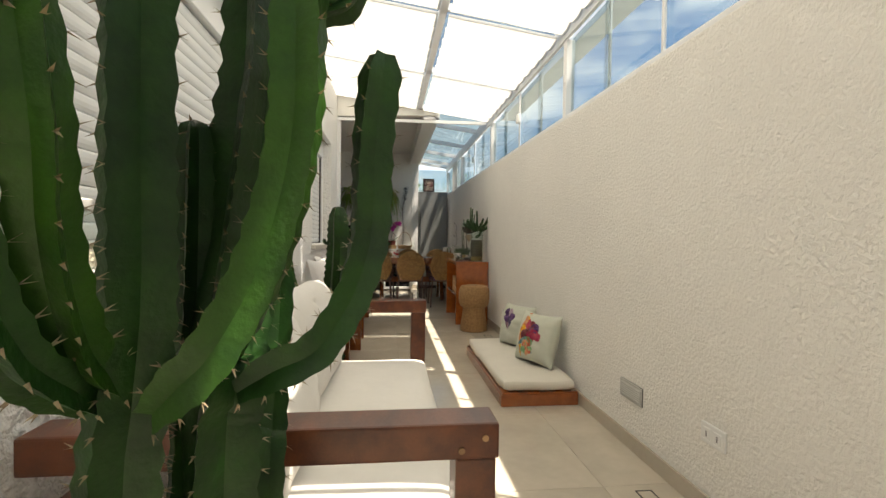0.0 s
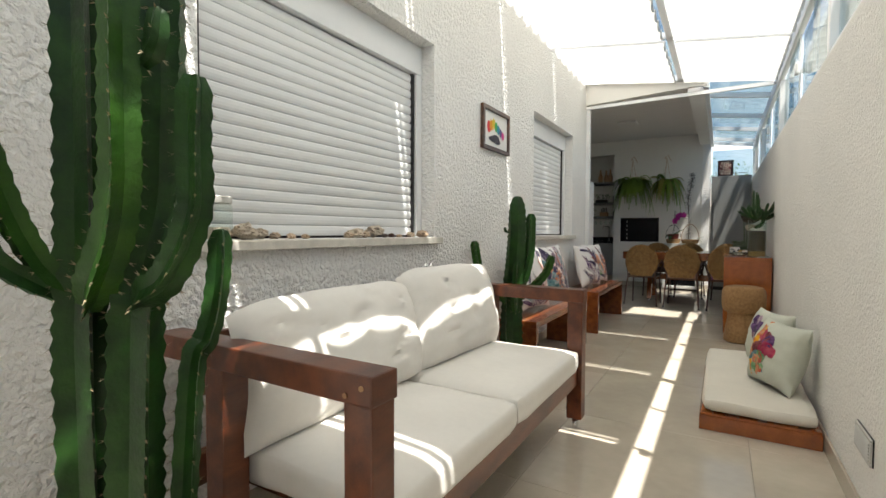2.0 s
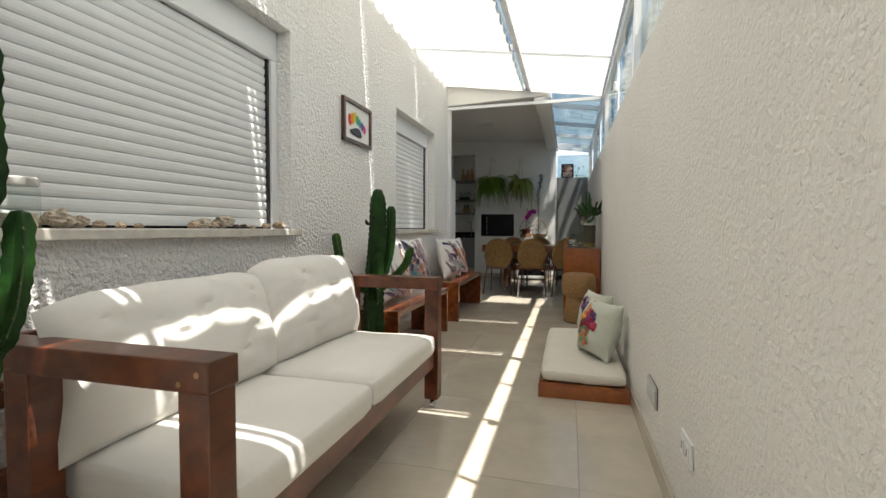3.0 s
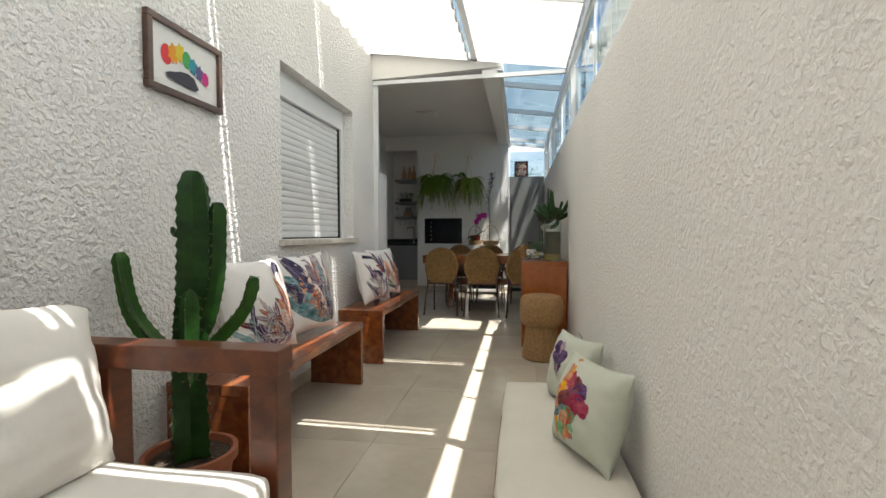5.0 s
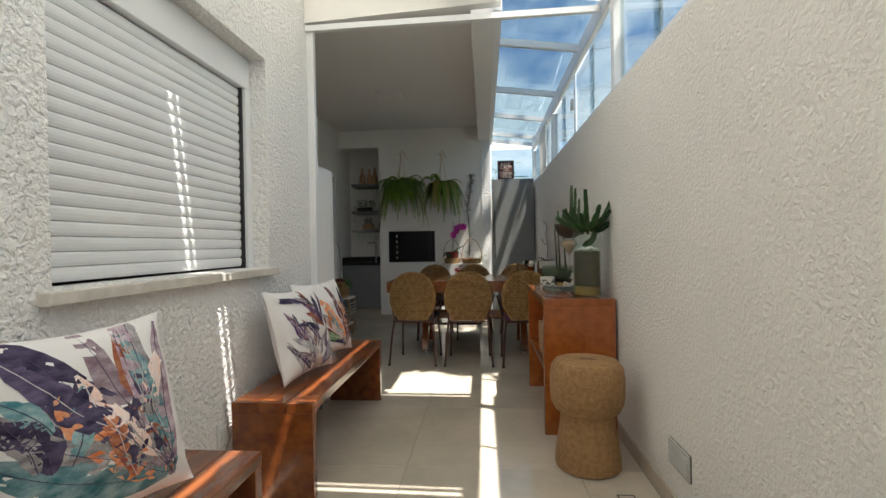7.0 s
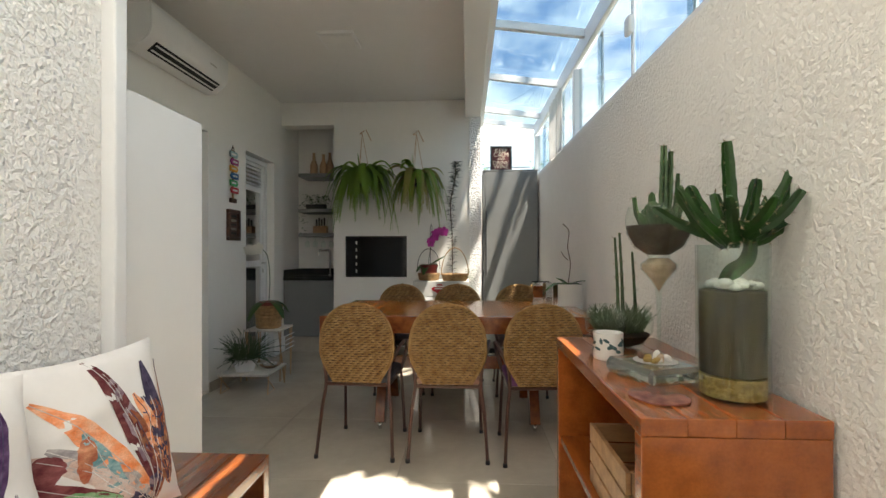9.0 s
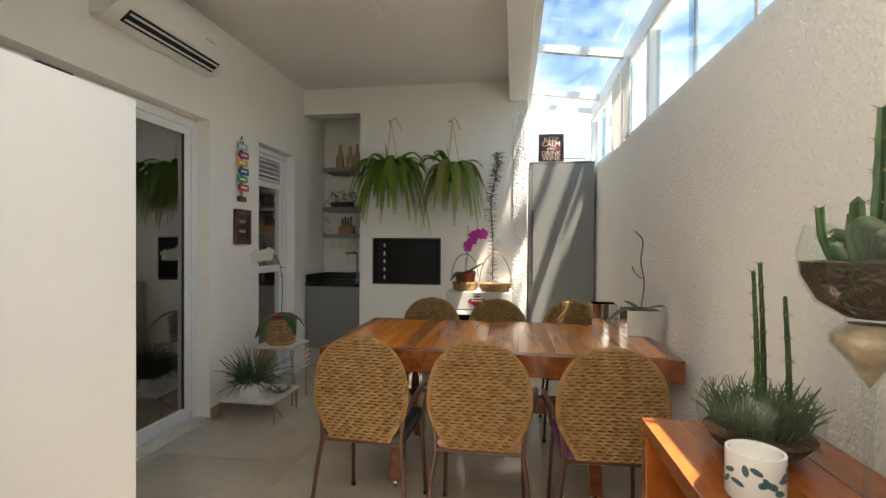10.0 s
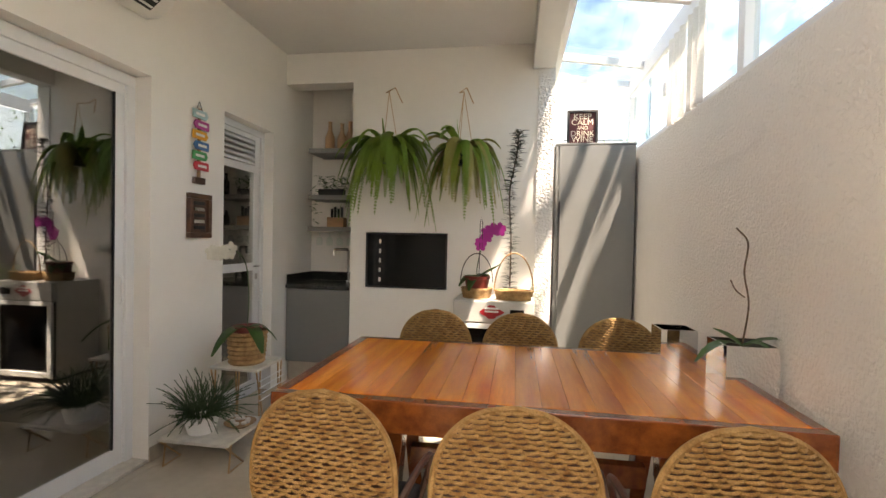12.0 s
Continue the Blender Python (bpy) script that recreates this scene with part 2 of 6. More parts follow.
M_FINE = thin_material("pale_fleshy_stem", (0.12, 0.17, 0.09), (0.14, 0.22, 0.09), 0.2, 0.5)
M_TREE = thin_material("tree_leaf", (0.07, 0.13, 0.03), (0.16, 0.26, 0.04), 0.35, 0.5)
M_BARK = material("bark", (0.16, 0.11, 0.075), 0.9, 0.35, 12, 0.8, 40)
M_PINK = thin_material("magenta_petal", (0.55, 0.03, 0.36), (0.6, 0.05, 0.4), 0.3, 0.6)
M_WHITEPETAL = thin_material("white_petal", (0.82, 0.80, 0.74), (0.8, 0.8, 0.7), 0.3, 0.6)
M_CERAMIC = material("white_glazed_ceramic", (0.78, 0.77, 0.74), 0.2, 0.04, 6)
M_MIRROR = material("mirror_glass", (0.85, 0.86, 0.86), 0.03, 0.02, 3, metal=1.0)
M_BEIGEBOT = material("tan_ceramic_bottle", (0.50, 0.31, 0.17), 0.5, 0.15, 9)
M_PAPER = material("white_paper", (0.80, 0.79, 0.77), 0.8, 0.04, 5)
M_CONC = material("outside_ground", (0.22, 0.21, 0.17), 0.9, 0.3, 0.4, 0.3, 8)
M_CURTAIN = thin_material("hanging_white_cloth", (0.78, 0.75, 0.72), (0.7, 0.66, 0.62), 0.35, 0.9, 60, 0.4)


def plain(name, color, rough=0.6):
    return material(name, color, rough, 0.1, 12, 0.03, 60)


# ---- building blocks ----
def P(x, y, z, rx=0, ry=0, rz=0):
    return pose(x * U, y * U, z * U, rx, ry, rz)


def link(name, bm, mat, smooth=False):
    """A bmesh in plan units as a mesh object in metres."""
    bm.normal_update()
    me = bpy.data.meshes.new(name)
    bm.to_mesh(me)
    bm.free()
    me.transform(Matrix.Scale(U, 4))
    if smooth:
        for p in me.polygons:
            p.use_smooth = True
        me.set_sharp_from_angle(angle=radians(40))
    me.materials.append(mat)
    return new(name, me)


def thing(name, label, category, at=(0, 0, 0), turn=(0, 0, 0), group="", kind=""):
    ob = new(name)
    ob.empty_display_size = 0.05
    ob.matrix_world = P(*at, *turn)
    return tagged(ob, label, category, group, kind)


def part(name, bm, mat, parent, label="", smooth=False):
    ob = link(name, bm, mat, smooth)
    ob.parent = parent
    return tagged(ob, label)


def whole(name, bm, mat, label, category, at=(0, 0, 0), turn=(0, 0, 0), group="", kind="", smooth=False):
    """A thing of a single mesh."""
    ob = link(name, bm, mat, smooth)
    ob.matrix_world = P(*at, *turn)
    return tagged(ob, label, category, group, kind)


def setting(name, bm, mat, label, category, smooth=False):
    return whole(name, bm, mat, label, category, kind="structure", smooth=smooth)


def box(x0, x1, y0, y1, z0, z1, bevel=0.0, seg=2, bm=None):
    """A box from edge to edge, with rounded edges if bevel is given; adds to bm if that is given."""
    b = bmesh.new()
    bmesh.ops.create_cube(b, size=1, matrix=Matrix.LocRotScale(((x0 + x1) / 2, (y0 + y1) / 2, (z0 + z1) / 2), None, (abs(x1 - x0), abs(y1 - y0), abs(z1 - z0))))
    if bevel:
        bmesh.ops.bevel(b, geom=b.edges[:], offset=bevel, segments=seg, affect="EDGES", profile=0.6)
    return merge(bm, b)


def merge(bm, b, m=None):
    if m is not None:
        b.transform(m)
    if bm is None:
        return b
    me = bpy.data.meshes.new("tmp")
    b.to_mesh(me)
    b.free()
    bm.from_mesh(me)
    bpy.data.meshes.remove(me)
    return bm


def lathe(profile, n=24, bm=None, at=(0, 0, 0)):
    bm = bm or bmesh.new()
    rings = []
    for r, z in profile:
        rings.append([bm.verts.new((at[0] + max(r, 1e-4) * math.cos(a), at[1] + max(r, 1e-4) * math.sin(a), at[2] + z)) for a in (2 * math.pi * i / n for i in range(n))])
    for a, b in zip(rings, rings[1:]):
        for i in range(n):
            bm.faces.new((a[i], a[(i + 1) % n], b[(i + 1) % n], b[i]))
    bm.faces.new(rings[0][::-1])
    bm.faces.new(rings[-1])
    return bm


def tube(pts, r, n=7, bm=None, closed_ends=True):
    """A round bar along points; r a number or one radius a point."""
    bm = bm or bmesh.new()
    pts = [Vector(p) for p in pts]
    rs = r if isinstance(r, (list, tuple)) else [r] * len(pts)
    side, rings = None, []
    for i, p in enumerate(pts):
        d = (pts[min(i + 1, len(pts) - 1)] - pts[max(i - 1, 0)]).normalized()
        if side is None:
            side = d.orthogonal().normalized()
        side = (side - d * side.dot(d)).normalized()
        up = d.cross(side)
        rings.append([bm.verts.new(p + rs[i] * (side * math.cos(a) + up * math.sin(a))) for a in (2 * math.pi * k / n for k in range(n))])
    for a, b in zip(rings, rings[1:]):
        for k in range(n):
            bm.faces.new((a[k], a[(k + 1) % n], b[(k + 1) % n], b[k]))
    if closed_ends:
        bm.faces.new(rings[0][::-1])
        bm.faces.new(rings[-1])
    return bm


def curve_points(pts, steps=8):
    """Smooth points through the given ones."""
    pts = [Vector(p) for p in pts]
    q = [pts[0] * 2 - pts[1]] + pts + [pts[-1] * 2 - pts[-2]]
    out = []
    for i in range(1, len(q) - 2):
        a, b, c, d = q[i - 1:i + 3]
        for s in range(steps):
            t = s / steps
            out.append(0.5 * ((2 * b) + (c - a) * t + (2 * a - 5 * b + 4 * c - d) * t * t + (3 * b - a - 3 * c + d) * t ** 3))
    out.append(pts[-1])
    return out


def cushion(w, d, h, seed=0, n=16, pinch=0.12, wrinkle=0.01, square=0.45):
    """A stuffed cushion lying flat, w by d, h thick at its middle, with drawn-in sides and creases."""
    bm = bmesh.new()
    top, bot = {}, {}
    for i in range(n + 1):
        for j in range(n + 1):
            u, v = 2 * i / n - 1, 2 * j / n - 1
            edge = max(0.0, (1 - u * u)) ** square * max(0.0, (1 - v * v)) ** square
            px = u * w / 2 * (1 - pinch * (1 - v * v) * abs(u) ** 3)
            py = v * d / 2 * (1 - pinch * (1 - u * u) * abs(v) ** 3)
            k = noise.noise(Vector((u * 1.7 + seed * 7.1, v * 1.7, seed))) * wrinkle * 2 + noise.noise(Vector((u * 5 + seed, v * 3, 3.3))) * wrinkle
            top[i, j] = bm.verts.new((px, py, h / 2 * edge + k * edge))
            border = i in (0, n) or j in (0, n)
            bot[i, j] = top[i, j] if border else bm.verts.new((px, py, -h / 2 * edge + k * edge * 0.6))
    for i in range(n):
        for j in range(n):
            bm.faces.new((top[i, j], top[i + 1, j], top[i + 1, j + 1], top[i, j + 1]))
            f = (bot[i, j + 1], bot[i + 1, j + 1], bot[i + 1, j], bot[i, j])
            if len(set(f)) >= 3:
                try:
                    bm.faces.new(f)
                except ValueError:
                    pass
    return bm


def slab_cushion(w, d, h, r=0.05, seed=0, nx=18, ny=18, puff=0.02):
    """A boxed cushion with soft edges, its base at z = 0."""
    bm = bmesh.new()
    bmesh.ops.create_cube(bm, size=1, matrix=Matrix.LocRotScale((0, 0, h / 2), None, (w, d, h)))
    bmesh.ops.subdivide_edges(bm, edges=bm.edges[:], cuts=9, use_grid_fill=True)
    for v in bm.verts:
        x, y, z = v.co
        q = Vector((max(-w / 2 + r, min(w / 2 - r, x)), max(-d / 2 + r, min(d / 2 - r, y)), max(min(r, h / 2), min(max(h - r, h / 2), z))))
        o = v.co - q
        if o.length > 1e-6:
            v.co = q + o.normalized() * min(o.length, r)
        bulge = puff * (1 - (2 * x / w) ** 2) * (1 - (2 * y / d) ** 2)
        if z > h / 2:
            v.co.z += bulge
        v.co += Vector((1, 1, 0.6)) * noise.noise(Vector((x * 5 + seed * 3, y * 5, z * 4))) * 0.008
    return bm


# ---- large structure ----
XL, XR, XD, YT = -0.745, 1.42, -1.86, 11.1       # corridor walls, dining wall, grill wall
Y_BACK, Y_OPEN = -1.6, 6.8
SILL, HEAD = 1.13, 2.40


def roof_z(x):
    return 3.24 - 0.135 * (x - XL)


def wall_with_holes(name, mat, label, x0, x1, y0, y1, z0, z1, holes):
    """A wall along y from x0 to x1 thick, with openings (ya, yb, za, zb) right through it."""
    bm = bmesh.new()
    ys = sorted({y0, y1, *[h[0] for h in holes], *[h[1] for h in holes]})
    for ya, yb in zip(ys, ys[1:]):
        cut = [h for h in holes if h[0] <= ya and h[1] >= yb]
        if cut:
            if cut[0][2] > z0:
                box(x0, x1, ya, yb, z0, cut[0][2], bm=bm)
            box(x0, x1, ya, yb, cut[0][3], z1, bm=bm)
        else:
            box(x0, x1, ya, yb, z0, z1, bm=bm)
    bmesh.ops.remove_doubles(bm, verts=bm.verts, dist=1e-4)
    return setting(name, bm, mat, label, "wall")


W1, W2 = (1.14, 2.77), (4.68, 6.12)
wall_with_holes("wall_west", M_STUCCO, "white rough-cast house wall with two shuttered windows", XL - 0.25, XL, Y_BACK, Y_OPEN, 0, 3.4,
                [(*W1, SILL, HEAD), (*W2, SILL, HEAD)])
def rising(bm, z_from):
    """Lets the upper edge rise a little towards the dining end, as the boundary wall does."""
    for v in bm.verts:
        if v.co.z > z_from:
            v.co.z += 0.009 * v.co.y - 0.025
    return bm


setting("wall_east", rising(box(XR, XR + 0.18, Y_BACK, 12.2, 0, 2.19, 0.006), 1), M_STUCCO_FINE, "long white textured boundary wall under glazing", "wall")
setting("wall_south", box(XL - 0.25, XR + 0.18, Y_BACK - 0.2, Y_BACK, 0, 3.5), M_STUCCO, "white rough-cast wall closing the corridor", "wall")
D_SLIDE, D_BACK = (7.55, 9.41), (10.135, 10.87)
wall_with_holes("wall_dining", M_PAINT, "smooth white dining wall with two door openings", XD - 0.22, XD, Y_OPEN + 0.12, YT + 0.75, 0, 3.45,
                [(*D_SLIDE, 0, 2.40), (*D_BACK, 0, 2.39)])
setting("wall_return", box(XD - 0.22, XL - 0.25, Y_OPEN - 0.1, Y_OPEN + 0.12, 0, 3.45), M_PAINT, "short white return wall behind the cupboard", "wall")
# grill wall with the sink niche and the grill opening
NX, NZ = -1.184, 2.91
GX0, GX1, GZ0, GZ1 = -1.036, -0.247, 0.965, 1.493
bm = bmesh.new()
box(XD, NX, YT, YT + 0.2, NZ, 3.45, bm=bm)
box(NX, GX0, YT, YT + 0.2, 0, 3.45, bm=bm)
box(GX0, GX1, YT, YT + 0.2, 0, GZ0, bm=bm)
box(GX0, GX1, YT, YT + 0.2, GZ1, 3.45, bm=bm)
box(GX1, 0.69, YT, YT + 0.2, 0, 3.45, bm=bm)
bmesh.ops.remove_doubles(bm, verts=bm.verts, dist=1e-4)
setting("wall_grill", bm, M_PAINT, "white wall with a built-in grill opening", "wall")
setting("wall_north", box(XD - 0.22, 0.69, YT + 0.6, YT + 0.75, 0, 3.45), M_PAINT, "white back wall of the sink niche", "wall")
setting("wall_niche", box(NX, NX + 0.06, YT + 0.2, YT + 0.6, 0, 3.45), M_PAINT, "white side wall of the sink niche", "wall")
setting("wall_column", box(0.545, 0.692, YT - 0.012, YT + 0.2, 0, 2.974), M_STUCCO, "white rough-cast strip at the wall's end", "wall")
setting("ceiling", box(XD - 0.22, 0.494, 7.62, YT + 0.75, 3.2, 3.42), M_CEIL, "plain white painted ceiling", "ceiling")
setting("ceiling_corner", box(XD - 0.22, 0.494, Y_OPEN + 0.055, 7.62, 3.2, 3.42), M_CEIL, "plain white painted ceiling over the cupboard", "ceiling")
setting("beam", box(0.495, 0.684, 6.95, YT + 0.2, 2.975, 3.45, 0.006), M_CEIL, "white painted roof beam", "beam")
# fascia over the opening: a slanted board with a white bar under it
bm = bmesh.new()
vs = [bm.verts.new(v) for y in (Y_OPEN - 0.03, Y_OPEN + 0.05) for v in ((XL, y, 2.93), (0.72, y, 3.0), (0.72, y, 3.035), (XL, y, 3.236))]
for f in ((0, 1, 2, 3), (7, 6, 5, 4), (0, 4, 5, 1), (1, 5, 6, 2), (2, 6, 7, 3), (3, 7, 4, 0)):
    bm.faces.new([vs[i] for i in f])
setting("fascia", bm, M_PAINT, "white tapering board closing the roof's end", "fascia")
bm = tube([(XL, Y_OPEN, 2.895), (XR, Y_OPEN, 2.915)], 0.03, 4)
setting("trim_bar", bm, M_ALU, "white aluminium bar across the opening", "trim")
setting("trim_post", box(XL - 0.01, XL + 0.05, Y_OPEN + 0.002, Y_OPEN + 0.06, 0, 2.9, 0.008), M_ALU, "white aluminium post at the wall's end", "trim")
setting("baseboard_east", box(XR - 0.014, XR - 0.001, Y_BACK, 11.1, 0, 0.09, 0.003), M_BASE, "beige tile baseboard", "baseboard")
setting("baseboard_west", box(XL + 0.001, XL + 0.013, Y_BACK, Y_OPEN, 0, 0.09, 0.003), M_BASE, "beige tile baseboard", "baseboard")
setting("baseboard_dining", box(XD + 0.001, XD + 0.013, 9.41, 10.135, 0, 0.09, 0.003), M_BASE, "beige tile baseboard", "baseboard")
setting("baseboard_grill", box(NX, 0.69, YT - 0.026, YT - 0.013, 0, 0.09, 0.003), M_BASE, "beige tile baseboard", "baseboard")

# outdoors: ground and trees beyond the boundary wall
bm = bmesh.new()
bmesh.ops.create_grid(bm, x_segments=4, y_segments=4, size=900)
g = setting("ground", bm, M_CONC, "bare ground beyond the walls", "ground")
g.location.z = -0.25
# rooms behind the two glazed doors
for nm, (ya, yb) in (("room_living", (7.2, 9.75)), ("room_service", (9.85, 11.4))):
    bm = bmesh.new()
    x0, x1, z1 = -5.2, XD - 0.224, 2.7
    box(x0 - 0.1, x0, ya, yb, 0, z1, bm=bm)
    box(x0, x1, ya - 0.1, ya, 0, z1, bm=bm)
    box(x0, x1, yb, yb + 0.1, 0, z1, bm=bm)
    box(x0, x1, ya, yb, z1, z1 + 0.1, bm=bm)
    setting("wall_" + nm, bm, M_PAINT, "plain walls of the unlit room behind", "wall")

# ---- glass roof ----
BARS = [6.72 - 1.447 * i for i in range(6)]


def roof_box(x0, x1, y0, y1, dz0, dz1, bm=None):
    """A box that follows the slope of the roof."""
    b = box(x0, x1, y0, y1, dz0, dz1)
    for v in b.verts:
        v.co.z += roof_z(v.co.x)
    return merge(bm, b)


roof = thing("glass_roof", "white-framed sloping glass roof over the corridor", "glass roof", kind="structure")
for y in BARS + [7.62, 8.90, 9.99, 11.10, 11.62]:
    x0 = XL if y < 6.9 else 0.70
    part("rafter", roof_box(x0, XR + 0.06, y - (0.014 if y < 6.9 else 0.024), y + (0.014 if y < 6.9 else 0.024), 0.0, 0.06), M_ALU, roof)
for y0, y1 in ((Y_BACK, 6.72),):
    part("rail", roof_box(0.40, 0.46, y0, y1, 0.0, 0.06), M_ALU, roof)
for x, y0, y1 in ((XR + 0.03, Y_BACK, 11.64), (0.70, 6.9, 11.64)):
    part("rail", roof_box(x - 0.025, x + 0.035, y0, y1, -0.045, 0.055), M_ALU, roof)
# unseen strip added over the gap to keep a sun stripe off the cupboard
part("sun_cap", roof_box(XL, 0.70, 6.735, 6.90, 0.004, 0.02), M_ALU, roof)
ys = sorted(BARS) + [7.62, 8.90, 9.99, 11.10, 11.62]
for ya, yb in zip([Y_BACK] + ys, ys):
    xa = XL if ya < 6.7 else 0.70
    p = part("pane", roof_box(xa, XR + 0.1, ya, yb, 0.062, 0.07), M_ROOFGLASS, roof)
    p.visible_shadow = False


def blind(x0, x1, y0, y1, folds, seed):
    """A pleated cloth blind under the roof between two bars, the shade of every fold drawn as a grey bar."""
    th = thing("pleated_roof_blind", "white pleated cloth blind drawn flat under the glass", "blind", group="roof blinds")
    bm = bmesh.new()
    n, rows = folds * 6, []
    for i in range(n + 1):
        t = i / n
        y = y0 + (y1 - y0) * t
        ph = (t * folds) % 1.0
        sag = -0.050 * (1 - (2 * ph - 1) ** 2) ** 0.6 - 0.010
        row = []
        for k in range(9):
            x = x0 + (x1 - x0) * k / 8
            row.append(bm.verts.new((x, y + 0.006 * noise.noise(Vector((x * 3, y * 3, seed))), roof_z(x) + sag + 0.006 * noise.noise(Vector((x * 4, y * 9, seed + 5))))))
        rows.append(row)
    for a, b in zip(rows, rows[1:]):
        for k in range(8):
            bm.faces.new((a[k], a[k + 1], b[k + 1], b[k]))
    part("cloth", bm, M_BLIND, th, smooth=True)
    # grey bars just below the cloth paint in the soft shade of the folds
    for i in range(1, folds):
        y = y0 + (y1 - y0) * i / folds
        part("fold_shade_rod", tube([(x0, y, roof_z(x0) - 0.016), (x1, y, roof_z(x1) - 0.016)], 0.006, 5), M_VENT, th)
    for y in (y0, y1):
        part("end_bar", roof_box(x0, x1, y - 0.008, y + 0.008, -0.022, -0.002), M_ALU, th)


for i, y in enumerate(BARS[:5]):
    blind(XL + 0.006, 0.385, y - 1.447 + 0.045, y - (0.045 if i else 0.016), 6, i)
    blind(0.475, XR - 0.005, y - 1.447 + 0.045, y - (0.045 if i else 0.016), 6, i + 9)

# ---- clerestory glazing on the boundary wall ----
cl = thing("window_1", "white-framed strip glazing on top of the boundary wall", "window", kind="structure")
XC = XR + 0.05
part("sill", rising(box(XR + 0.012, XR + 0.10, Y_BACK, 11.66, 2.192, 2.225, 0.004), 1), M_ALU, cl)
part("top_rail", box(XC - 0.045, XC - 0.022, Y_BACK, 11.66, 2.86, 2.925, 0.004), M_ALU, cl)
# unseen outer strip, added to cut the sun band on the floor narrower
part("sun_shield", box(XC + 0.155, XC + 0.36, Y_BACK, 6.75, 2.96, 3.05, 0.006), M_ALU, cl, "white strip added outside the glazing to narrow the sun on the floor")
POSTS = [11.64, 9.32, 6.55, 3.74, 1.0, -1.5]
for y in POSTS:
    part("window_frame", box(XC - 0.035, XC + 0.035, y - 0.035, y + 0.035, 2.226, 2.858, 0.004), M_ALU, cl)
for ya, yb in zip(POSTS[1:], POSTS):
    n = 4
    for k in range(n):
        a, b = ya + 0.035 + (yb - ya - 0.07) * k / n, ya + 0.035 + (yb - ya - 0.07) * (k + 1) / n
        off = 0.012 if k % 2 else -0.012
        p = part("pane", box(XC + off - 0.004, XC + off + 0.004, a, b + 0.02, 2.226, 2.858), M_GLASS, cl)
        p.visible_shadow = False
        if k:
            part("mullion", box(XC + off - 0.006, XC + off + 0.006, a - 0.013, a + 0.013, 2.226, 2.858), M_ALU, cl)
    part("latch", box(XC - 0.05, XC - 0.02, (ya + yb) / 2 - 0.04, (ya + yb) / 2 + 0.04, 2.52, 2.62, 0.012), M_PLASTIC, cl)
p = part("pane", box(0.72, XC, 11.62, 11.628, 2.33, 2.9), M_GLASS, cl)
p.visible_shadow = False
part("mullion", box(0.72, XC, 11.60, 11.64, 2.29, 2.33), M_ALU, cl)
setting("wall_yard", box(0.69, XR + 0.18, 11.85, 12.0, 0, 2.15), M_PAINT, "low white wall behind the tall cupboard", "wall")


# ---- shuttered windows ----
def shutter_window(name, ya, yb):
    w = thing(name, "closed white roller shutter in a deep window opening", "window", kind="structure")
    xb = XL - 0.13
    part("shutter_box", box(xb - 0.1, xb + 0.03, ya, yb, HEAD - 0.19, HEAD - 0.002, 0.006), M_ALU, w)
    for y in (ya + 0.03, yb - 0.03):
        part("window_frame", box(xb - 0.06, xb + 0.03, y - 0.03, y + 0.03, SILL + 0.0, HEAD - 0.192, 0.004), M_ALU, w)
    for y in (ya + 0.07, yb - 0.07):
        part("guide", box(xb - 0.05, xb + 0.012, y - 0.010, y + 0.010, SILL, HEAD - 0.192, 0.002), M_GAP, w)
    # black sheet that puts the shade behind the slats into colour
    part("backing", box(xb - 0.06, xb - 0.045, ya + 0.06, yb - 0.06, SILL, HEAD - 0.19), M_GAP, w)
    n, z0, z1 = 20, SILL + 0.012, HEAD - 0.195
    h = (z1 - z0) / n
    b = bmesh.new()
    prof = [(-0.016, 0.0), (-0.010, 0.003), (-0.005, h * 0.25), (-0.003, h * 0.5), (-0.004, h * 0.8), (-0.008, h - 0.004), (-0.016, h - 0.001)]
    rings = [[b.verts.new((px, y, pz)) for px, pz in prof] for y in (ya + 0.08, yb - 0.08)]
    for i in range(len(prof) - 1):
        b.faces.new((rings[0][i], rings[1][i], rings[1][i + 1], rings[0][i + 1]))
    b.faces.new(rings[0][::-1])
    b.faces.new(rings[1])
    first = part("slat", b, M_SLAT, w)
    first.location = (xb * U, 0, z0 * U)
    for i in range(1, n):
        s = new("slat", first.data)
        s.parent, s.location = w, (xb * U, 0, (z0 + i * h) * U)
    part("window_sill", box(xb - 0.04, XL + 0.045, ya - 0.05, yb + 0.05, SILL - 0.045, SILL - 0.002, 0.006), M_STONE, w)


shutter_window("window_2", *W1)
shutter_window("window_3", *W2)


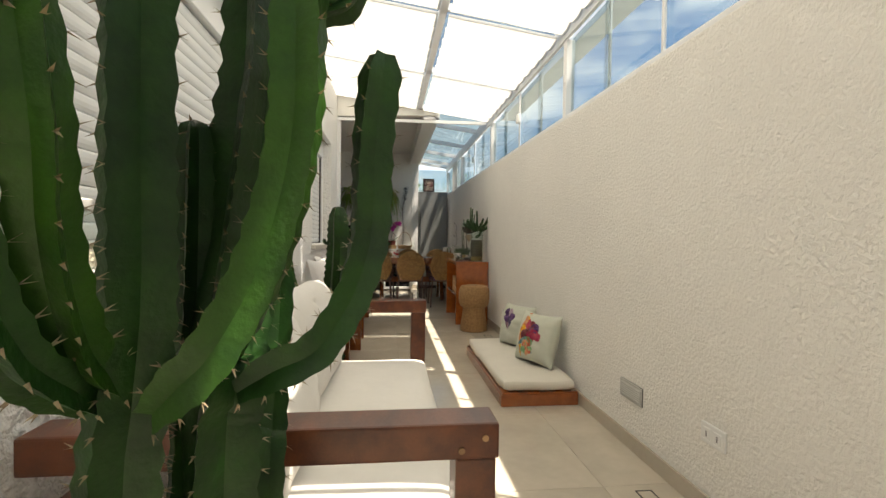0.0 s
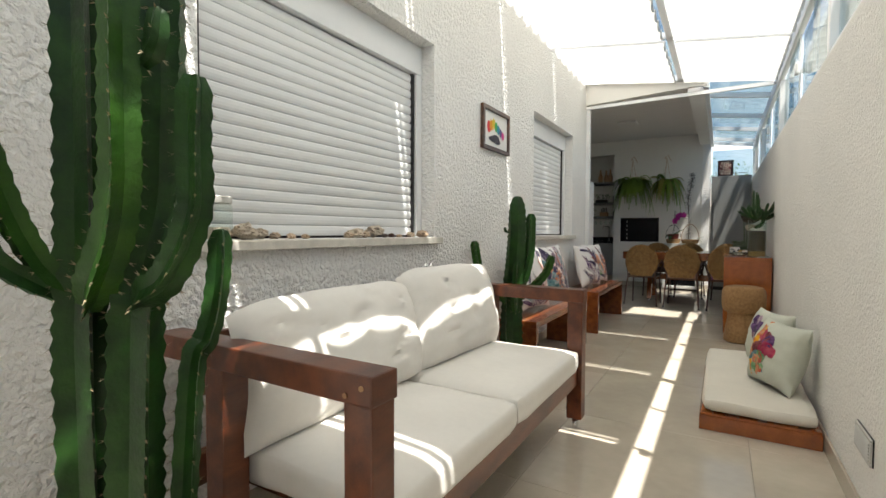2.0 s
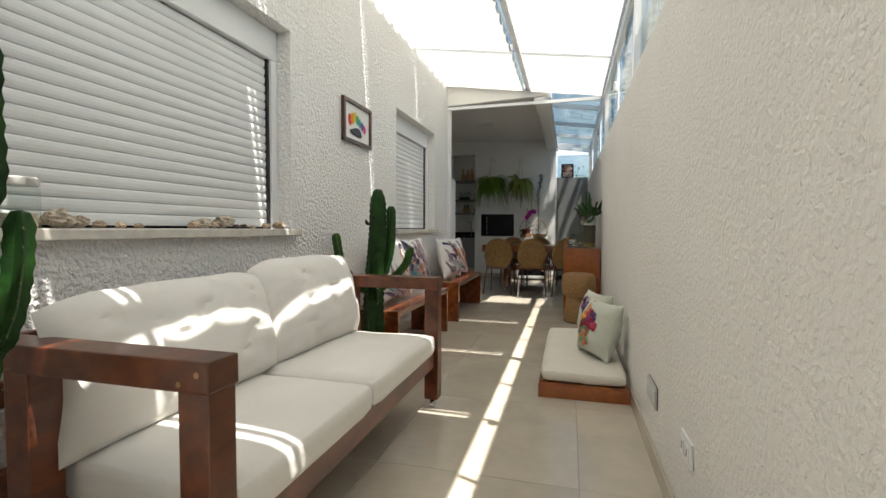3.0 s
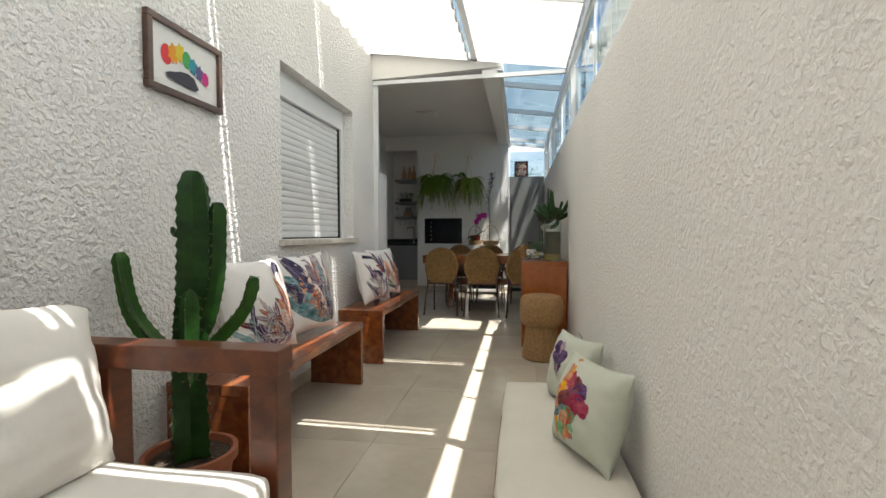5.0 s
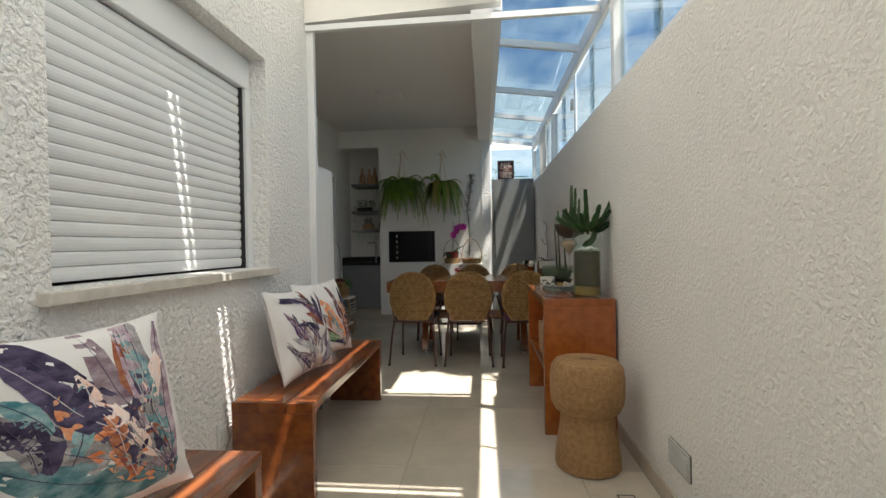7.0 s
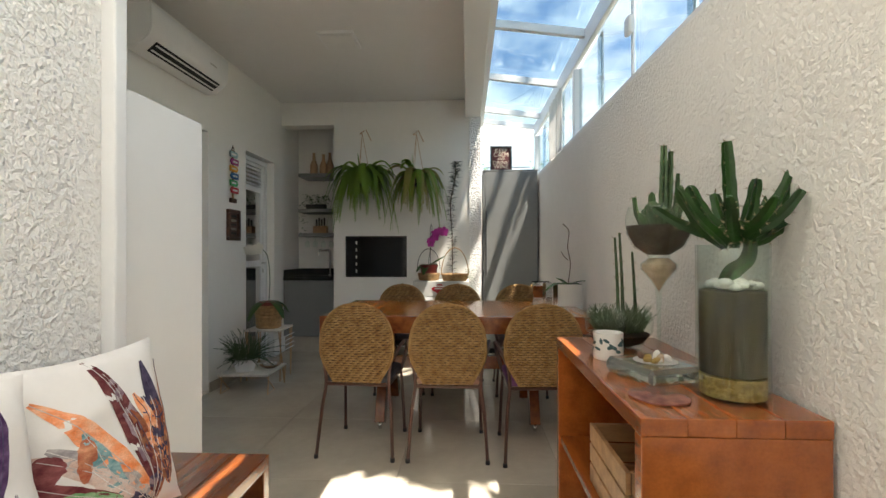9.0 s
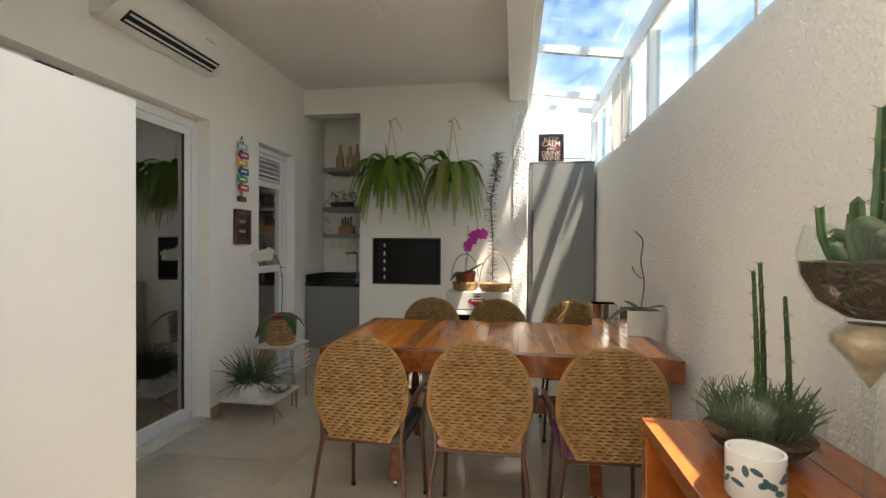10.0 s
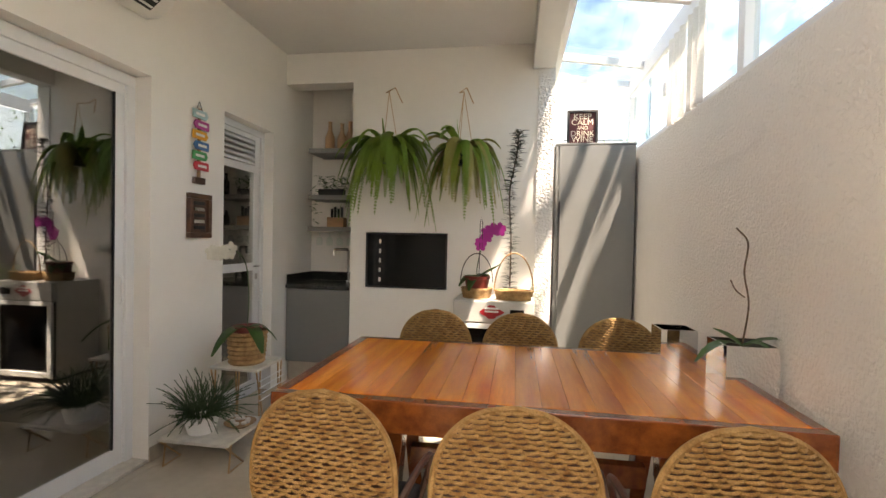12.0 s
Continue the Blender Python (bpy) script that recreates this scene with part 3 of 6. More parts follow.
# ---- glazed doors ----
def sliding_door():
    d = thing("door_1", "white aluminium sliding door with tinted glass, closed", "door", kind="structure")
    x, (ya, yb) = XD - 0.16, D_SLIDE
    part("track", box(x - 0.06, XD - 0.002, ya, yb, -0.002, 0.02, 0.003), M_STONE, d)
    part("door_frame", box(x - 0.06, x + 0.05, ya, yb, 2.33, 2.398, 0.004), M_ALU, d)
    for y in (ya + 0.03, yb - 0.03):
        part("door_frame", box(x - 0.06, x + 0.05, y - 0.03, y + 0.03, 0.02, 2.33, 0.004), M_ALU, d)
    for k, (a, b, off) in enumerate(((ya + 0.06, (ya + yb) / 2 + 0.04, -0.025), ((ya + yb) / 2 - 0.04, yb - 0.06, 0.015))):
        leaf = part("leaf", box(x + off - 0.016, x + off + 0.016, a, b, 0.02, 0.12, 0.003), M_ALU, d)
        part("rail", box(x + off - 0.016, x + off + 0.016, a, b, 2.27, 2.33, 0.003), M_ALU, leaf)
        for y in (a + 0.03, b - 0.03):
            part("stile", box(x + off - 0.016, x + off + 0.016, y - 0.03, y + 0.03, 0.12, 2.27, 0.003), M_ALU, leaf)
        part("pane", box(x + off - 0.004, x + off + 0.004, a + 0.06, b - 0.06, 0.12, 2.27), M_DARKGLASS, leaf)
        part("gasket", box(x + off + 0.005, x + off + 0.012, b - 0.072, b - 0.061, 0.12, 2.27), M_GAP, leaf)
    part("handle", tube([(x + 0.04, yb - 0.09, 1.0), (x + 0.055, yb - 0.09, 1.02), (x + 0.055, yb - 0.09, 1.16), (x + 0.04, yb - 0.09, 1.18)], 0.008), M_ALU, d)


sliding_door()


def back_door():
    d = thing("door_2", "white aluminium door with louvres over dark glass", "door", kind="structure")
    x, (ya, yb) = XD - 0.12, D_BACK
    for y in (ya + 0.025, yb - 0.025):
        part("door_frame", box(x - 0.05, x + 0.03, y - 0.025, y + 0.025, 0, 2.385, 0.004), M_ALU, d)
    part("door_frame", box(x - 0.05, x + 0.03, ya + 0.05, yb - 0.05, 2.33, 2.385, 0.004), M_ALU, d)
    leaf = part("leaf", box(x - 0.02, x + 0.015, ya + 0.05, yb - 0.05, 0.0, 0.12, 0.003), M_ALU, d)
    for y in (ya + 0.085, yb - 0.095):
        part("stile", box(x - 0.02, x + 0.015, y - 0.035, y + 0.035, 0.12, 2.33, 0.003), M_ALU, leaf)
    for z0, z1 in ((2.00, 2.06), (1.12, 1.19), (2.29, 2.33)):
        part("rail", box(x - 0.02, x + 0.015, ya + 0.12, yb - 0.13, z0, z1, 0.003), M_ALU, leaf)
    for z0, z1 in ((0.12, 1.12), (1.19, 2.00)):
        part("pane", box(x - 0.006, x + 0.002, ya + 0.12, yb - 0.13, z0, z1), M_DARKGLASS, leaf)
    for i in range(5):
        b = box(-0.018, 0.018, ya + 0.12, yb - 0.13, -0.005, 0.005)
        b.transform(Matrix.Translation((x, 0, 2.085 + i * 0.046)) @ Matrix.Rotation(radians(48), 4, "Y"))
        part("louvre", b, M_ALU, leaf)
    part("handle", tube([(x + 0.015, yb - 0.10, 1.16), (x + 0.05, yb - 0.10, 1.16), (x + 0.055, yb - 0.2, 1.16)], 0.009), M_CHROME, leaf)
    part("lock", box(x + 0.013, x + 0.022, yb - 0.115, yb - 0.08, 1.04, 1.09, 0.003), M_CHROME, leaf)


back_door()


# ---- corridor: sofa ----
def back_pillow(length, height, thick, seed):
    """A loose-filled pillow standing on its long edge, base at z = 0, fuller low down, with creases running from its corners."""
    bm = bmesh.new()
    nu, nv, sides = 34, 22, []
    for sg in (1, -1):
        grid = []
        for i in range(nu + 1):
            row = []
            for j in range(nv + 1):
                u, v = 2 * i / nu - 1, j / nv
                e = max(0.0, 1 - abs(u) ** 5) ** 0.55 * max(0.0, 1 - abs(2 * v - 1) ** 2.6) ** 0.55
                crown = 0.018 * (1 - u * u) - 0.02 * abs(u) ** 8 + 0.012 * noise.noise(Vector((u * 2.5, seed, 0)))
                y = u * length / 2 * (1 - 0.035 * (1 - (2 * v - 1) ** 2))
                z = v * (height + crown)
                belly = 1.0 - 0.32 * v
                fold = 0.018 * noise.noise(Vector((u * 2.2 + seed, v * 2.0, seed * 1.3)))
                crease = -0.016 * max(0.0, math.sin(15 * v + 5 * u * u + seed)) * abs(u) ** 1.5 - 0.032 * max(0.0, noise.noise(Vector((u * 3 - v * 5, v * 11 + u * 2, seed + 4))))
                row.append(bm.verts.new((sg * (thick / 2 * belly * e + (fold + crease) * e), y, z)))
            grid.append(row)
        for i in range(nu):
            for j in range(nv):
                q = (grid[i][j], grid[i + 1][j], grid[i + 1][j + 1], grid[i][j + 1])
                bm.faces.new(q if sg > 0 else q[::-1])
    bmesh.ops.remove_doubles(bm, verts=bm.verts, dist=1e-4)
    return bm


def sofa():
    s = thing("sofa", "two-seat sofa of dark red wood with white cushions", "sofa")
    x0, x1, y0, y1, top = -0.69, 0.235, 0.945, 2.925, 0.83
    for y, nm in ((y0 + 0.045, "near"), (y1 - 0.045, "far")):
        part("armrest", box(x0, x1, y - 0.05, y + 0.05, top - 0.075, top, 0.006), M_WOOD_SOFA, s)
        for x in (-0.375, x1 - 0.05):
            leg = part("leg", box(x - 0.042, x + 0.045, y - 0.044, y + 0.044, 0.065, top - 0.075, 0.005), M_WOOD_SOFA, s)
            w = lathe([(0.012, -0.012), (0.028, -0.012), (0.030, -0.006), (0.030, 0.006), (0.028, 0.012), (0.012, 0.012)], 14)
            w.transform(Matrix.Translation((x, y, 0.030)) @ Matrix.Rotation(radians(90), 4, "Y"))
            part("caster", w, M_CHROME, leg, smooth=True)
            part("caster_fork", box(x - 0.018, x + 0.018, y - 0.012, y + 0.012, 0.045, 0.066, 0.003), M_BLACKM, leg)
        if nm == "near":
            for z in (top - 0.03, top - 0.055):
                b = lathe([(0.007, 0), (0.007, 0.003)], 10)
                b.transform(Matrix.Translation((x1 - 0.05 + (z - top + 0.04) * 2, y0 - 0.006, z)) @ Matrix.Rotation(radians(90), 4, "X"))
                part("dowel", b, M_WOOD_PALE, s)
    part("front_rail", box(x1 - 0.075, x1 - 0.03, y0 + 0.09, y1 - 0.09, 0.27, 0.385, 0.005), M_WOOD_SOFA, s)
    part("back_rail", box(x0 + 0.01, x0 + 0.055, y0 + 0.09, y1 - 0.09, 0.27, 0.385, 0.005), M_WOOD_SOFA, s)
    for z in (0.62, 0.76):
        part("back_slat", box(x0 + 0.01, x0 + 0.04, y0 + 0.09, y1 - 0.09, z - 0.04, z + 0.04, 0.005), M_WOOD_SOFA, s)
    for i in range(9):
        y = y0 + 0.18 + i * 0.2
        part("seat_slat", box(x0 + 0.055, x1 - 0.075, y - 0.035, y + 0.035, 0.33, 0.352, 0.003), M_WOOD_SOFA, s)
    mid = (y0 + y1) / 2 - 0.05
    for i, (a, b) in enumerate(((y0 + 0.10, mid), (mid + 0.006, y1 - 0.10))):
        c = slab_cushion(0.64, b - a, 0.135, 0.045, i, puff=0.018)
        c.transform(Matrix.Translation((-0.095, (a + b) / 2, 0.353)))
        part("seat_cushion", c, M_FABRIC, s, "white cotton seat cushion", True)
    for i, (a, b, top_z, spin) in enumerate(((y0 + 0.06, y0 + 1.06, 0.925, 1), (y0 + 0.98, y1 - 0.10, 0.965, -3))):
        c = back_pillow(b - a, top_z - 0.47, 0.26, i + 2)
        c.transform(Matrix.Translation((-0.325, (a + b) / 2, 0.475)) @ Matrix.Rotation(radians(spin), 4, "Z") @ Matrix.Rotation(radians(-11), 4, "Y"))
        part("back_cushion", c, M_FABRIC, s, "white loose-filled back cushion with creases", True)


sofa()


# ---- cacti ----
def rib_column(pts, radius, ribs, twist, seed, step=0.0095, taper=0.86):
    """A ribbed cactus stem along pts, notched along its ribs, with a rounded tip; returns the stem and its spines."""
    line = curve_points(pts, 70)
    acc, d = [line[0]], 0.0
    for a, b in zip(line, line[1:]):
        d += (b - a).length
        if d >= step:
            acc.append(b)
            d = 0.0
    acc.append(line[-1])
    n = len(acc)
    total = n * step
    bm, spn = bmesh.new(), bmesh.new()
    rings, side = [], None
    for i, p in enumerate(acc):
        dirn = (acc[min(i + 1, n - 1)] - acc[max(i - 1, 0)]).normalized()
        if side is None:
            side = Vector((math.cos(seed), math.sin(seed), 0.0))
        side = (side - dirn * side.dot(dirn)).normalized()
        up = dirn.cross(side)
        s = i / max(1, n - 1)
        left = (n - 1 - i) * step
        r = radius * (1 - (1 - taper) * s)
        r *= 0.55 + 0.45 * min(1.0, i * step / (radius * 1.5)) if seed > 0 else 1.0
        r *= 1 + 0.07 * noise.noise(Vector((seed * 3.1, i * step * 7, 1)))
        if left < radius * 1.3:
            q = left / (radius * 1.3)
            r *= max(0.12, math.sqrt(max(0.0, 1 - (1 - q) ** 2)))
        ring = []
        for k in range(ribs * 4):
            a = 2 * math.pi * k / (ribs * 4) + twist * s
            ph = k % 4
            rr = r * (1.0, 0.60, 0.46, 0.60)[ph]
            if ph == 0:
                rr *= 1.0 + 0.06 * math.cos(math.pi * i / 2)
            w = side * math.cos(a) + up * math.sin(a)
            v = bm.verts.new(p + w * rr)
            ring.append(v)
            if ph == 0 and i % 4 == 0 and i < n - 1:
                for sg in (-1, 1):
                    t = (w + dirn * 0.35 * sg + side.cross(w) * 0.2).normalized()
                    o = p + w * rr * 0.98
                    e = dirn.cross(w) * 0.0024
                    spn.faces.new([spn.verts.new(o + e), spn.verts.new(o - e), spn.verts.new(o + t * 0.014)])
        rings.append(ring)
    m = ribs * 4
    for a, b in zip(rings, rings[1:]):
        for k in range(m):
            bm.faces.new((a[k], a[(k + 1) % m], b[(k + 1) % m], b[k]))
    bm.faces.new(rings[0][::-1])
    bm.faces.new(rings[-1])
    return bm, spn


def pot(parent, x, y, r, h, mat, name="pot"):
    b = lathe([(r * 0.72, 0.0), (r * 0.94, h * 0.86), (r * 1.04, h * 0.87), (r * 1.04, h), (r * 0.93, h), (r * 0.9, h * 0.9)], 28, at=(x, y, 0))
    o = part(name, b, mat, parent, smooth=True)
    part("soil", lathe([(r * 0.89, h * 0.84), (r * 0.89, h * 0.91)], 20, at=(x, y, 0)), M_SOIL, parent)
    return o


def cactus(label, at, arms, pot_r, pot_h):
    c = thing("potted_cactus", label, "cactus")
    pot(c, at[0], at[1], pot_r, pot_h, M_TERRACOTTA)
    for i, (pts, r, ribs, light) in enumerate(arms):
        stem, spn = rib_column(pts, r, ribs, 0.5 if i % 2 else -0.3, i * 1.3)
        o = part("stem", stem, M_CACTUS_LIGHT if light else M_CACTUS, c, smooth=True)
        tagged(part("spines", spn, M_SPINE, o), kind="stuff")


cactus("tall many-armed green column cactus beside the sofa", (-0.29, 0.64), [
    ([(-0.32, 0.60, 0.28), (-0.325, 0.598, 0.85), (-0.311, 0.596, 1.02), (-0.30, 0.595, 1.157), (-0.30, 0.598, 1.43), (-0.29, 0.60, 2.5)], 0.054, 4, False),
    ([(-0.24, 0.66, 0.28), (-0.233, 0.671, 0.913), (-0.222, 0.67, 0.992), (-0.228, 0.691, 1.067), (-0.218, 0.722, 1.229), (-0.199, 0.72, 1.396), (-0.187, 0.717, 1.561), (-0.18, 0.715, 2.35)], 0.062, 4, False),
    ([(-0.29, 0.60, 0.99), (-0.242, 0.593, 1.04), (-0.209, 0.591, 1.075), (-0.165, 0.597, 1.157), (-0.131, 0.596, 1.262), (-0.113, 0.590, 1.365), (-0.111, 0.59, 1.469), (-0.10, 0.59, 1.82)], 0.043, 4, True),
    ([(-0.312, 0.585, 1.03), (-0.325, 0.541, 1.076), (-0.324, 0.504, 1.143), (-0.317, 0.472, 1.221), (-0.305, 0.448, 1.295), (-0.302, 0.432, 1.364), (-0.32, 0.408, 1.62)], 0.032, 4, True),
    ([(-0.33, 0.56, 1.02), (-0.338, 0.535, 1.042), (-0.34, 0.483, 1.081), (-0.341, 0.458, 1.109), (-0.345, 0.425, 1.18), (-0.348, 0.405, 1.30), (-0.35, 0.395, 1.44)], 0.029, 4, False),
    ([(-0.20, 0.66, 1.0), (-0.15, 0.655, 1.03), (-0.098, 0.661, 1.056), (-0.057, 0.674, 1.117), (-0.035, 0.685, 1.18), (-0.027, 0.691, 1.231), (-0.024, 0.687, 1.355), (-0.012, 0.684, 1.478)], 0.038, 4, False),
    ([(-0.20, 0.74, 0.28), (-0.195, 0.776, 0.807), (-0.197, 0.81, 0.885), (-0.198, 0.835, 0.95), (-0.195, 0.85, 1.05), (-0.19, 0.855, 1.17)], 0.034, 4, False),
    ([(-0.28, 0.67, 0.80), (-0.28, 0.70, 1.0), (-0.28, 0.71, 1.2), (-0.28, 0.71, 1.38)], 0.030, 4, False),
    ([(-0.31, 0.415, 1.40), (-0.325, 0.38, 1.42), (-0.33, 0.37, 1.46)], 0.016, 4, False),
    ([(-0.10, 0.63, 1.50), (-0.055, 0.63, 1.53), (-0.04, 0.63, 1.60)], 0.026, 4, False),
], 0.21, 0.3)
cactus("green column cactus with thin side arms by the bench", (-0.38, 3.25), [
    ([(-0.38, 3.25, 0.28), (-0.38, 3.25, 0.6), (-0.36, 3.25, 0.9), (-0.345, 3.25, 1.15), (-0.345, 3.25, 1.42)], 0.088, 4, False),
    ([(-0.32, 3.25, 0.75), (-0.27, 3.25, 0.9), (-0.245, 3.25, 1.05), (-0.24, 3.25, 1.295)], 0.04, 4, False),
    ([(-0.42, 3.25, 0.66), (-0.54, 3.25, 0.74), (-0.64, 3.25, 0.87), (-0.688, 3.25, 1.095)], 0.038, 4, True),
    ([(-0.33, 3.25, 0.68), (-0.22, 3.25, 0.78), (-0.13, 3.25, 0.88), (-0.085, 3.25, 1.005)], 0.036, 4, True),
    ([(-0.33, 3.20, 0.6), (-0.305, 3.16, 0.75), (-0.29, 3.15, 0.965)], 0.04, 4, False),
    ([(-0.40, 3.25, 1.16), (-0.43, 3.25, 1.17), (-0.44, 3.25, 1.20)], 0.014, 4, False),
], 0.17, 0.3)


# ---- benches ----
def bench(y0, y1, label):
    b = thing("bench", label, "bench", group="corridor benches")
    x0, x1, h, t = -0.70, -0.28, 0.48, 0.05
    n = 3
    for i in range(n):
        xa, xb = x0 + (x1 - x0) * i / n, x0 + (x1 - x0) * (i + 1) / n
        part("seat_board", box(xa + 0.001, xb - 0.001, y0, y1, h - t, h, 0.004), M_WOOD_BENCH, b)
    for ya in (y0, y1 - 0.05):
        part("leg_panel", box(x0 + 0.002, x1 - 0.002, ya + 0.001, ya + 0.049, 0, h - t, 0.004), M_WOOD_BENCH, b)
    part("apron", box(x0 + 0.03, x0 + 0.06, y0 + 0.05, y1 - 0.05, h - t - 0.10, h - t, 0.003), M_WOOD_BENCH, b)


bench(3.50, 5.06, "low red-brown varnished wooden bench near the cactus")
bench(5.58, 7.10, "low red-brown varnished wooden bench under the window")


# ---- printed cushions ----
PINCH, WRINKLE, SQUARE = 0.10, 0.012, 0.5
M_CLOTH = material("white_print_cloth", (0.80, 0.78, 0.77), 0.9, 0.05, 6, 0.15, 380, spec=0.15)
M_SAGE = material("pale_green_cloth", (0.60, 0.62, 0.53), 0.9, 0.06, 6, 0.15, 380, spec=0.15)


def ink(name, a, b):
    """Printed colour: streaks of one tone running into another."""
    return material(name, a, 0.9, 0.3, 22, 0.1, 300, color2=b, per_object=0.25, spec=0.1, stretch=(1, 1, 2.2), fine=0.15)


INK = {"navy": ink("navy_print", (0.035, 0.03, 0.065), (0.12, 0.10, 0.17)), "rust": ink("rust_print", (0.30, 0.07, 0.04), (0.50, 0.24, 0.14)),
       "orange": ink("orange_print", (0.66, 0.20, 0.07), (0.72, 0.42, 0.28)), "teal": ink("teal_print", (0.05, 0.17, 0.20), (0.30, 0.42, 0.44)),
       "mauve": ink("mauve_print", (0.24, 0.15, 0.20), (0.50, 0.42, 0.46)), "blush": ink("blush_print", (0.72, 0.50, 0.43), (0.76, 0.66, 0.62)),
       "purple": ink("purple_print", (0.06, 0.025, 0.09), (0.20, 0.12, 0.25)), "maroon": ink("maroon_print", (0.12, 0.02, 0.03), (0.28, 0.10, 0.10)),
       "grey": ink("grey_print", (0.22, 0.20, 0.22), (0.55, 0.52, 0.52)), "magenta": ink("magenta_print", (0.30, 0.015, 0.07), (0.42, 0.10, 0.12)),
       "yellow": ink("yellow_print", (0.75, 0.46, 0.03), (0.72, 0.26, 0.03)), "green": ink("green_print", (0.10, 0.30, 0.12), (0.35, 0.50, 0.30)),
       "red": ink("red_print", (0.60, 0.05, 0.04), (0.65, 0.20, 0.12)), "white": ink("pale_print", (0.72, 0.70, 0.68), (0.62, 0.58, 0.58))}


class Cloth:
    """The face of a square cushion: turns a place on it, -1 to 1 across and up, into a point."""

    def __init__(self, size, thick, seed, up):
        self.size, self.h, self.seed, self.up, self.lift = size, thick, seed, up, 0.0012

    def point(self, across, high, lift):
        u, v = max(-0.97, min(0.97, high * self.up)), max(-0.97, min(0.97, across))
        edge = max(0.0, 1 - u * u) ** SQUARE * max(0.0, 1 - v * v) ** SQUARE
        k = noise.noise(Vector((u * 1.7 + self.seed * 7.1, v * 1.7, self.seed))) * WRINKLE * 2 + noise.noise(Vector((u * 5 + self.seed, v * 3, 3.3))) * WRINKLE
        x = u * self.size / 2 * (1 - PINCH * (1 - v * v) * abs(u) ** 3)
        y = v * self.size / 2 * (1 - PINCH * (1 - u * u) * abs(v) ** 3)
        return Vector((x, y, self.h / 2 * edge + k * edge + lift))


def feather(cloth, th, turn, start, angle, length, width, colour, rng, rib="white", bend=0.3, ragged=0.25):
    """A printed feather: two ragged vanes along a bent quill."""
    cloth.lift += 0.00006
    n = 12
    pts, a = [Vector(start)], angle
    for i in range(n):
        a += bend / n
        pts.append(pts[-1] + Vector((math.cos(a), math.sin(a))) * length / n)
    bm = bmesh.new()
    prev = None
    for i, p in enumerate(pts):
        d = (pts[min(i + 1, n)] - pts[max(i - 1, 0)]).normalized()
        s = Vector((-d.y, d.x))
        w = width * max(0.03, math.sin(math.pi * min(0.985, 0.04 + 0.96 * i / n)) ** 0.6)
        wa, wb = w * rng.uniform(1 - ragged, 1), w * rng.uniform(1 - ragged, 1)
        row = []
        for f in (-1.0, -0.5, 0.0, 0.5, 1.0):
            q = p + s * f * (wa if f > 0 else wb) + d * abs(f) * w * 0.35
            row.append(bm.verts.new(cloth.point(q.x, q.y, cloth.lift)))
        if prev:
            for k in range(4):
                bm.faces.new((prev[k], prev[k + 1], row[k + 1], row[k]))
        prev = row
    bm.transform(turn)
    f = part("printed_feather", bm, INK[colour], th)
    if rib:
        line = [cloth.point(p.x, p.y, cloth.lift + 0.0004) for p in pts]
        b = tube(line, 0.0011, 4)
        b.transform(turn)
        part("quill", b, INK[rib], f)


def fan(cloth, th, turn, at, angles, count, length, width, colours, seed, rib="white", bend=0.3, spread=0.08):
    rng = random.Random(seed)
    for i in range(count):
        a = radians(angles[0] + (angles[1] - angles[0]) * (i + 0.5) / count + rng.uniform(-6, 6))
        feather(cloth, th, turn, (at[0] + rng.uniform(-spread, spread), at[1] + rng.uniform(-spread, spread)), a, length * rng.uniform(0.95, 1.6), width * rng.uniform(1.0, 1.75), colours[i % len(colours)], rng, rib, bend * rng.uniform(0.5, 1.3))


def throw_cushion(label, mat, at, size, lean, spin, seed, thick=0.36):
    th = thing("throw_cushion", label, "cushion", at=at, group="printed cushions")
    c = cushion(size, size, size * thick, seed, 24, PINCH, WRINKLE, SQUARE)
    turn = Matrix.Rotation(radians(spin), 4, "Z") @ Matrix.Rotation(radians(lean), 4, "Y")
    c.transform(turn)
    part("cover", c, mat, th, smooth=True)
    return Cloth(size, size * thick, seed, -1 if lean > 0 else 1), th, turn


# a pale one with a thicket of grasses low down and a single dark feather near its top
p = throw_cushion("white cushion with feather and grass print", M_CLOTH, (-0.53, 3.99, 0.765), 0.56, 76, -8, 11)
fan(*p, (0.10, -0.95), (20, 165), 44, 0.55, 0.05, ("maroon", "grey", "navy", "mauve", "rust", "white", "purple"), 1, spread=0.5)
fan(*p, (0.45, -0.60), (40, 120), 7, 0.55, 0.10, ("maroon", "rust", "blush", "orange"), 2, spread=0.12)
fan(*p, (-0.35, -0.80), (60, 150), 9, 0.5, 0.06, ("purple", "grey", "navy", "teal"), 3, spread=0.2)
fan(*p, (0.52, 0.52), (75, 80), 1, 0.36, 0.11, ("navy",), 4)
fan(*p, (0.40, -0.05), (60, 110), 2, 0.4, 0.09, ("blush", "orange"), 5)
# one covered with broad sweeping feathers
p = throw_cushion("white cushion with large feather print", M_CLOTH, (-0.53, 4.56, 0.77), 0.56, 75, -14, 12)
fan(*p, (0.62, -0.75), (92, 178), 9, 1.5, 0.13, ("mauve", "grey", "teal", "rust", "mauve", "navy", "orange", "grey", "teal"), 6, "navy", -0.5, 0.1)
fan(*p, (0.40, -0.45), (70, 150), 7, 1.05, 0.10, ("blush", "navy", "mauve", "teal", "rust"), 7, "white", -0.4, 0.2)
fan(*p, (-0.55, -0.15), (60, 150), 5, 0.5, 0.10, ("teal", "navy", "grey"), 8, "navy", 0.4, 0.2)
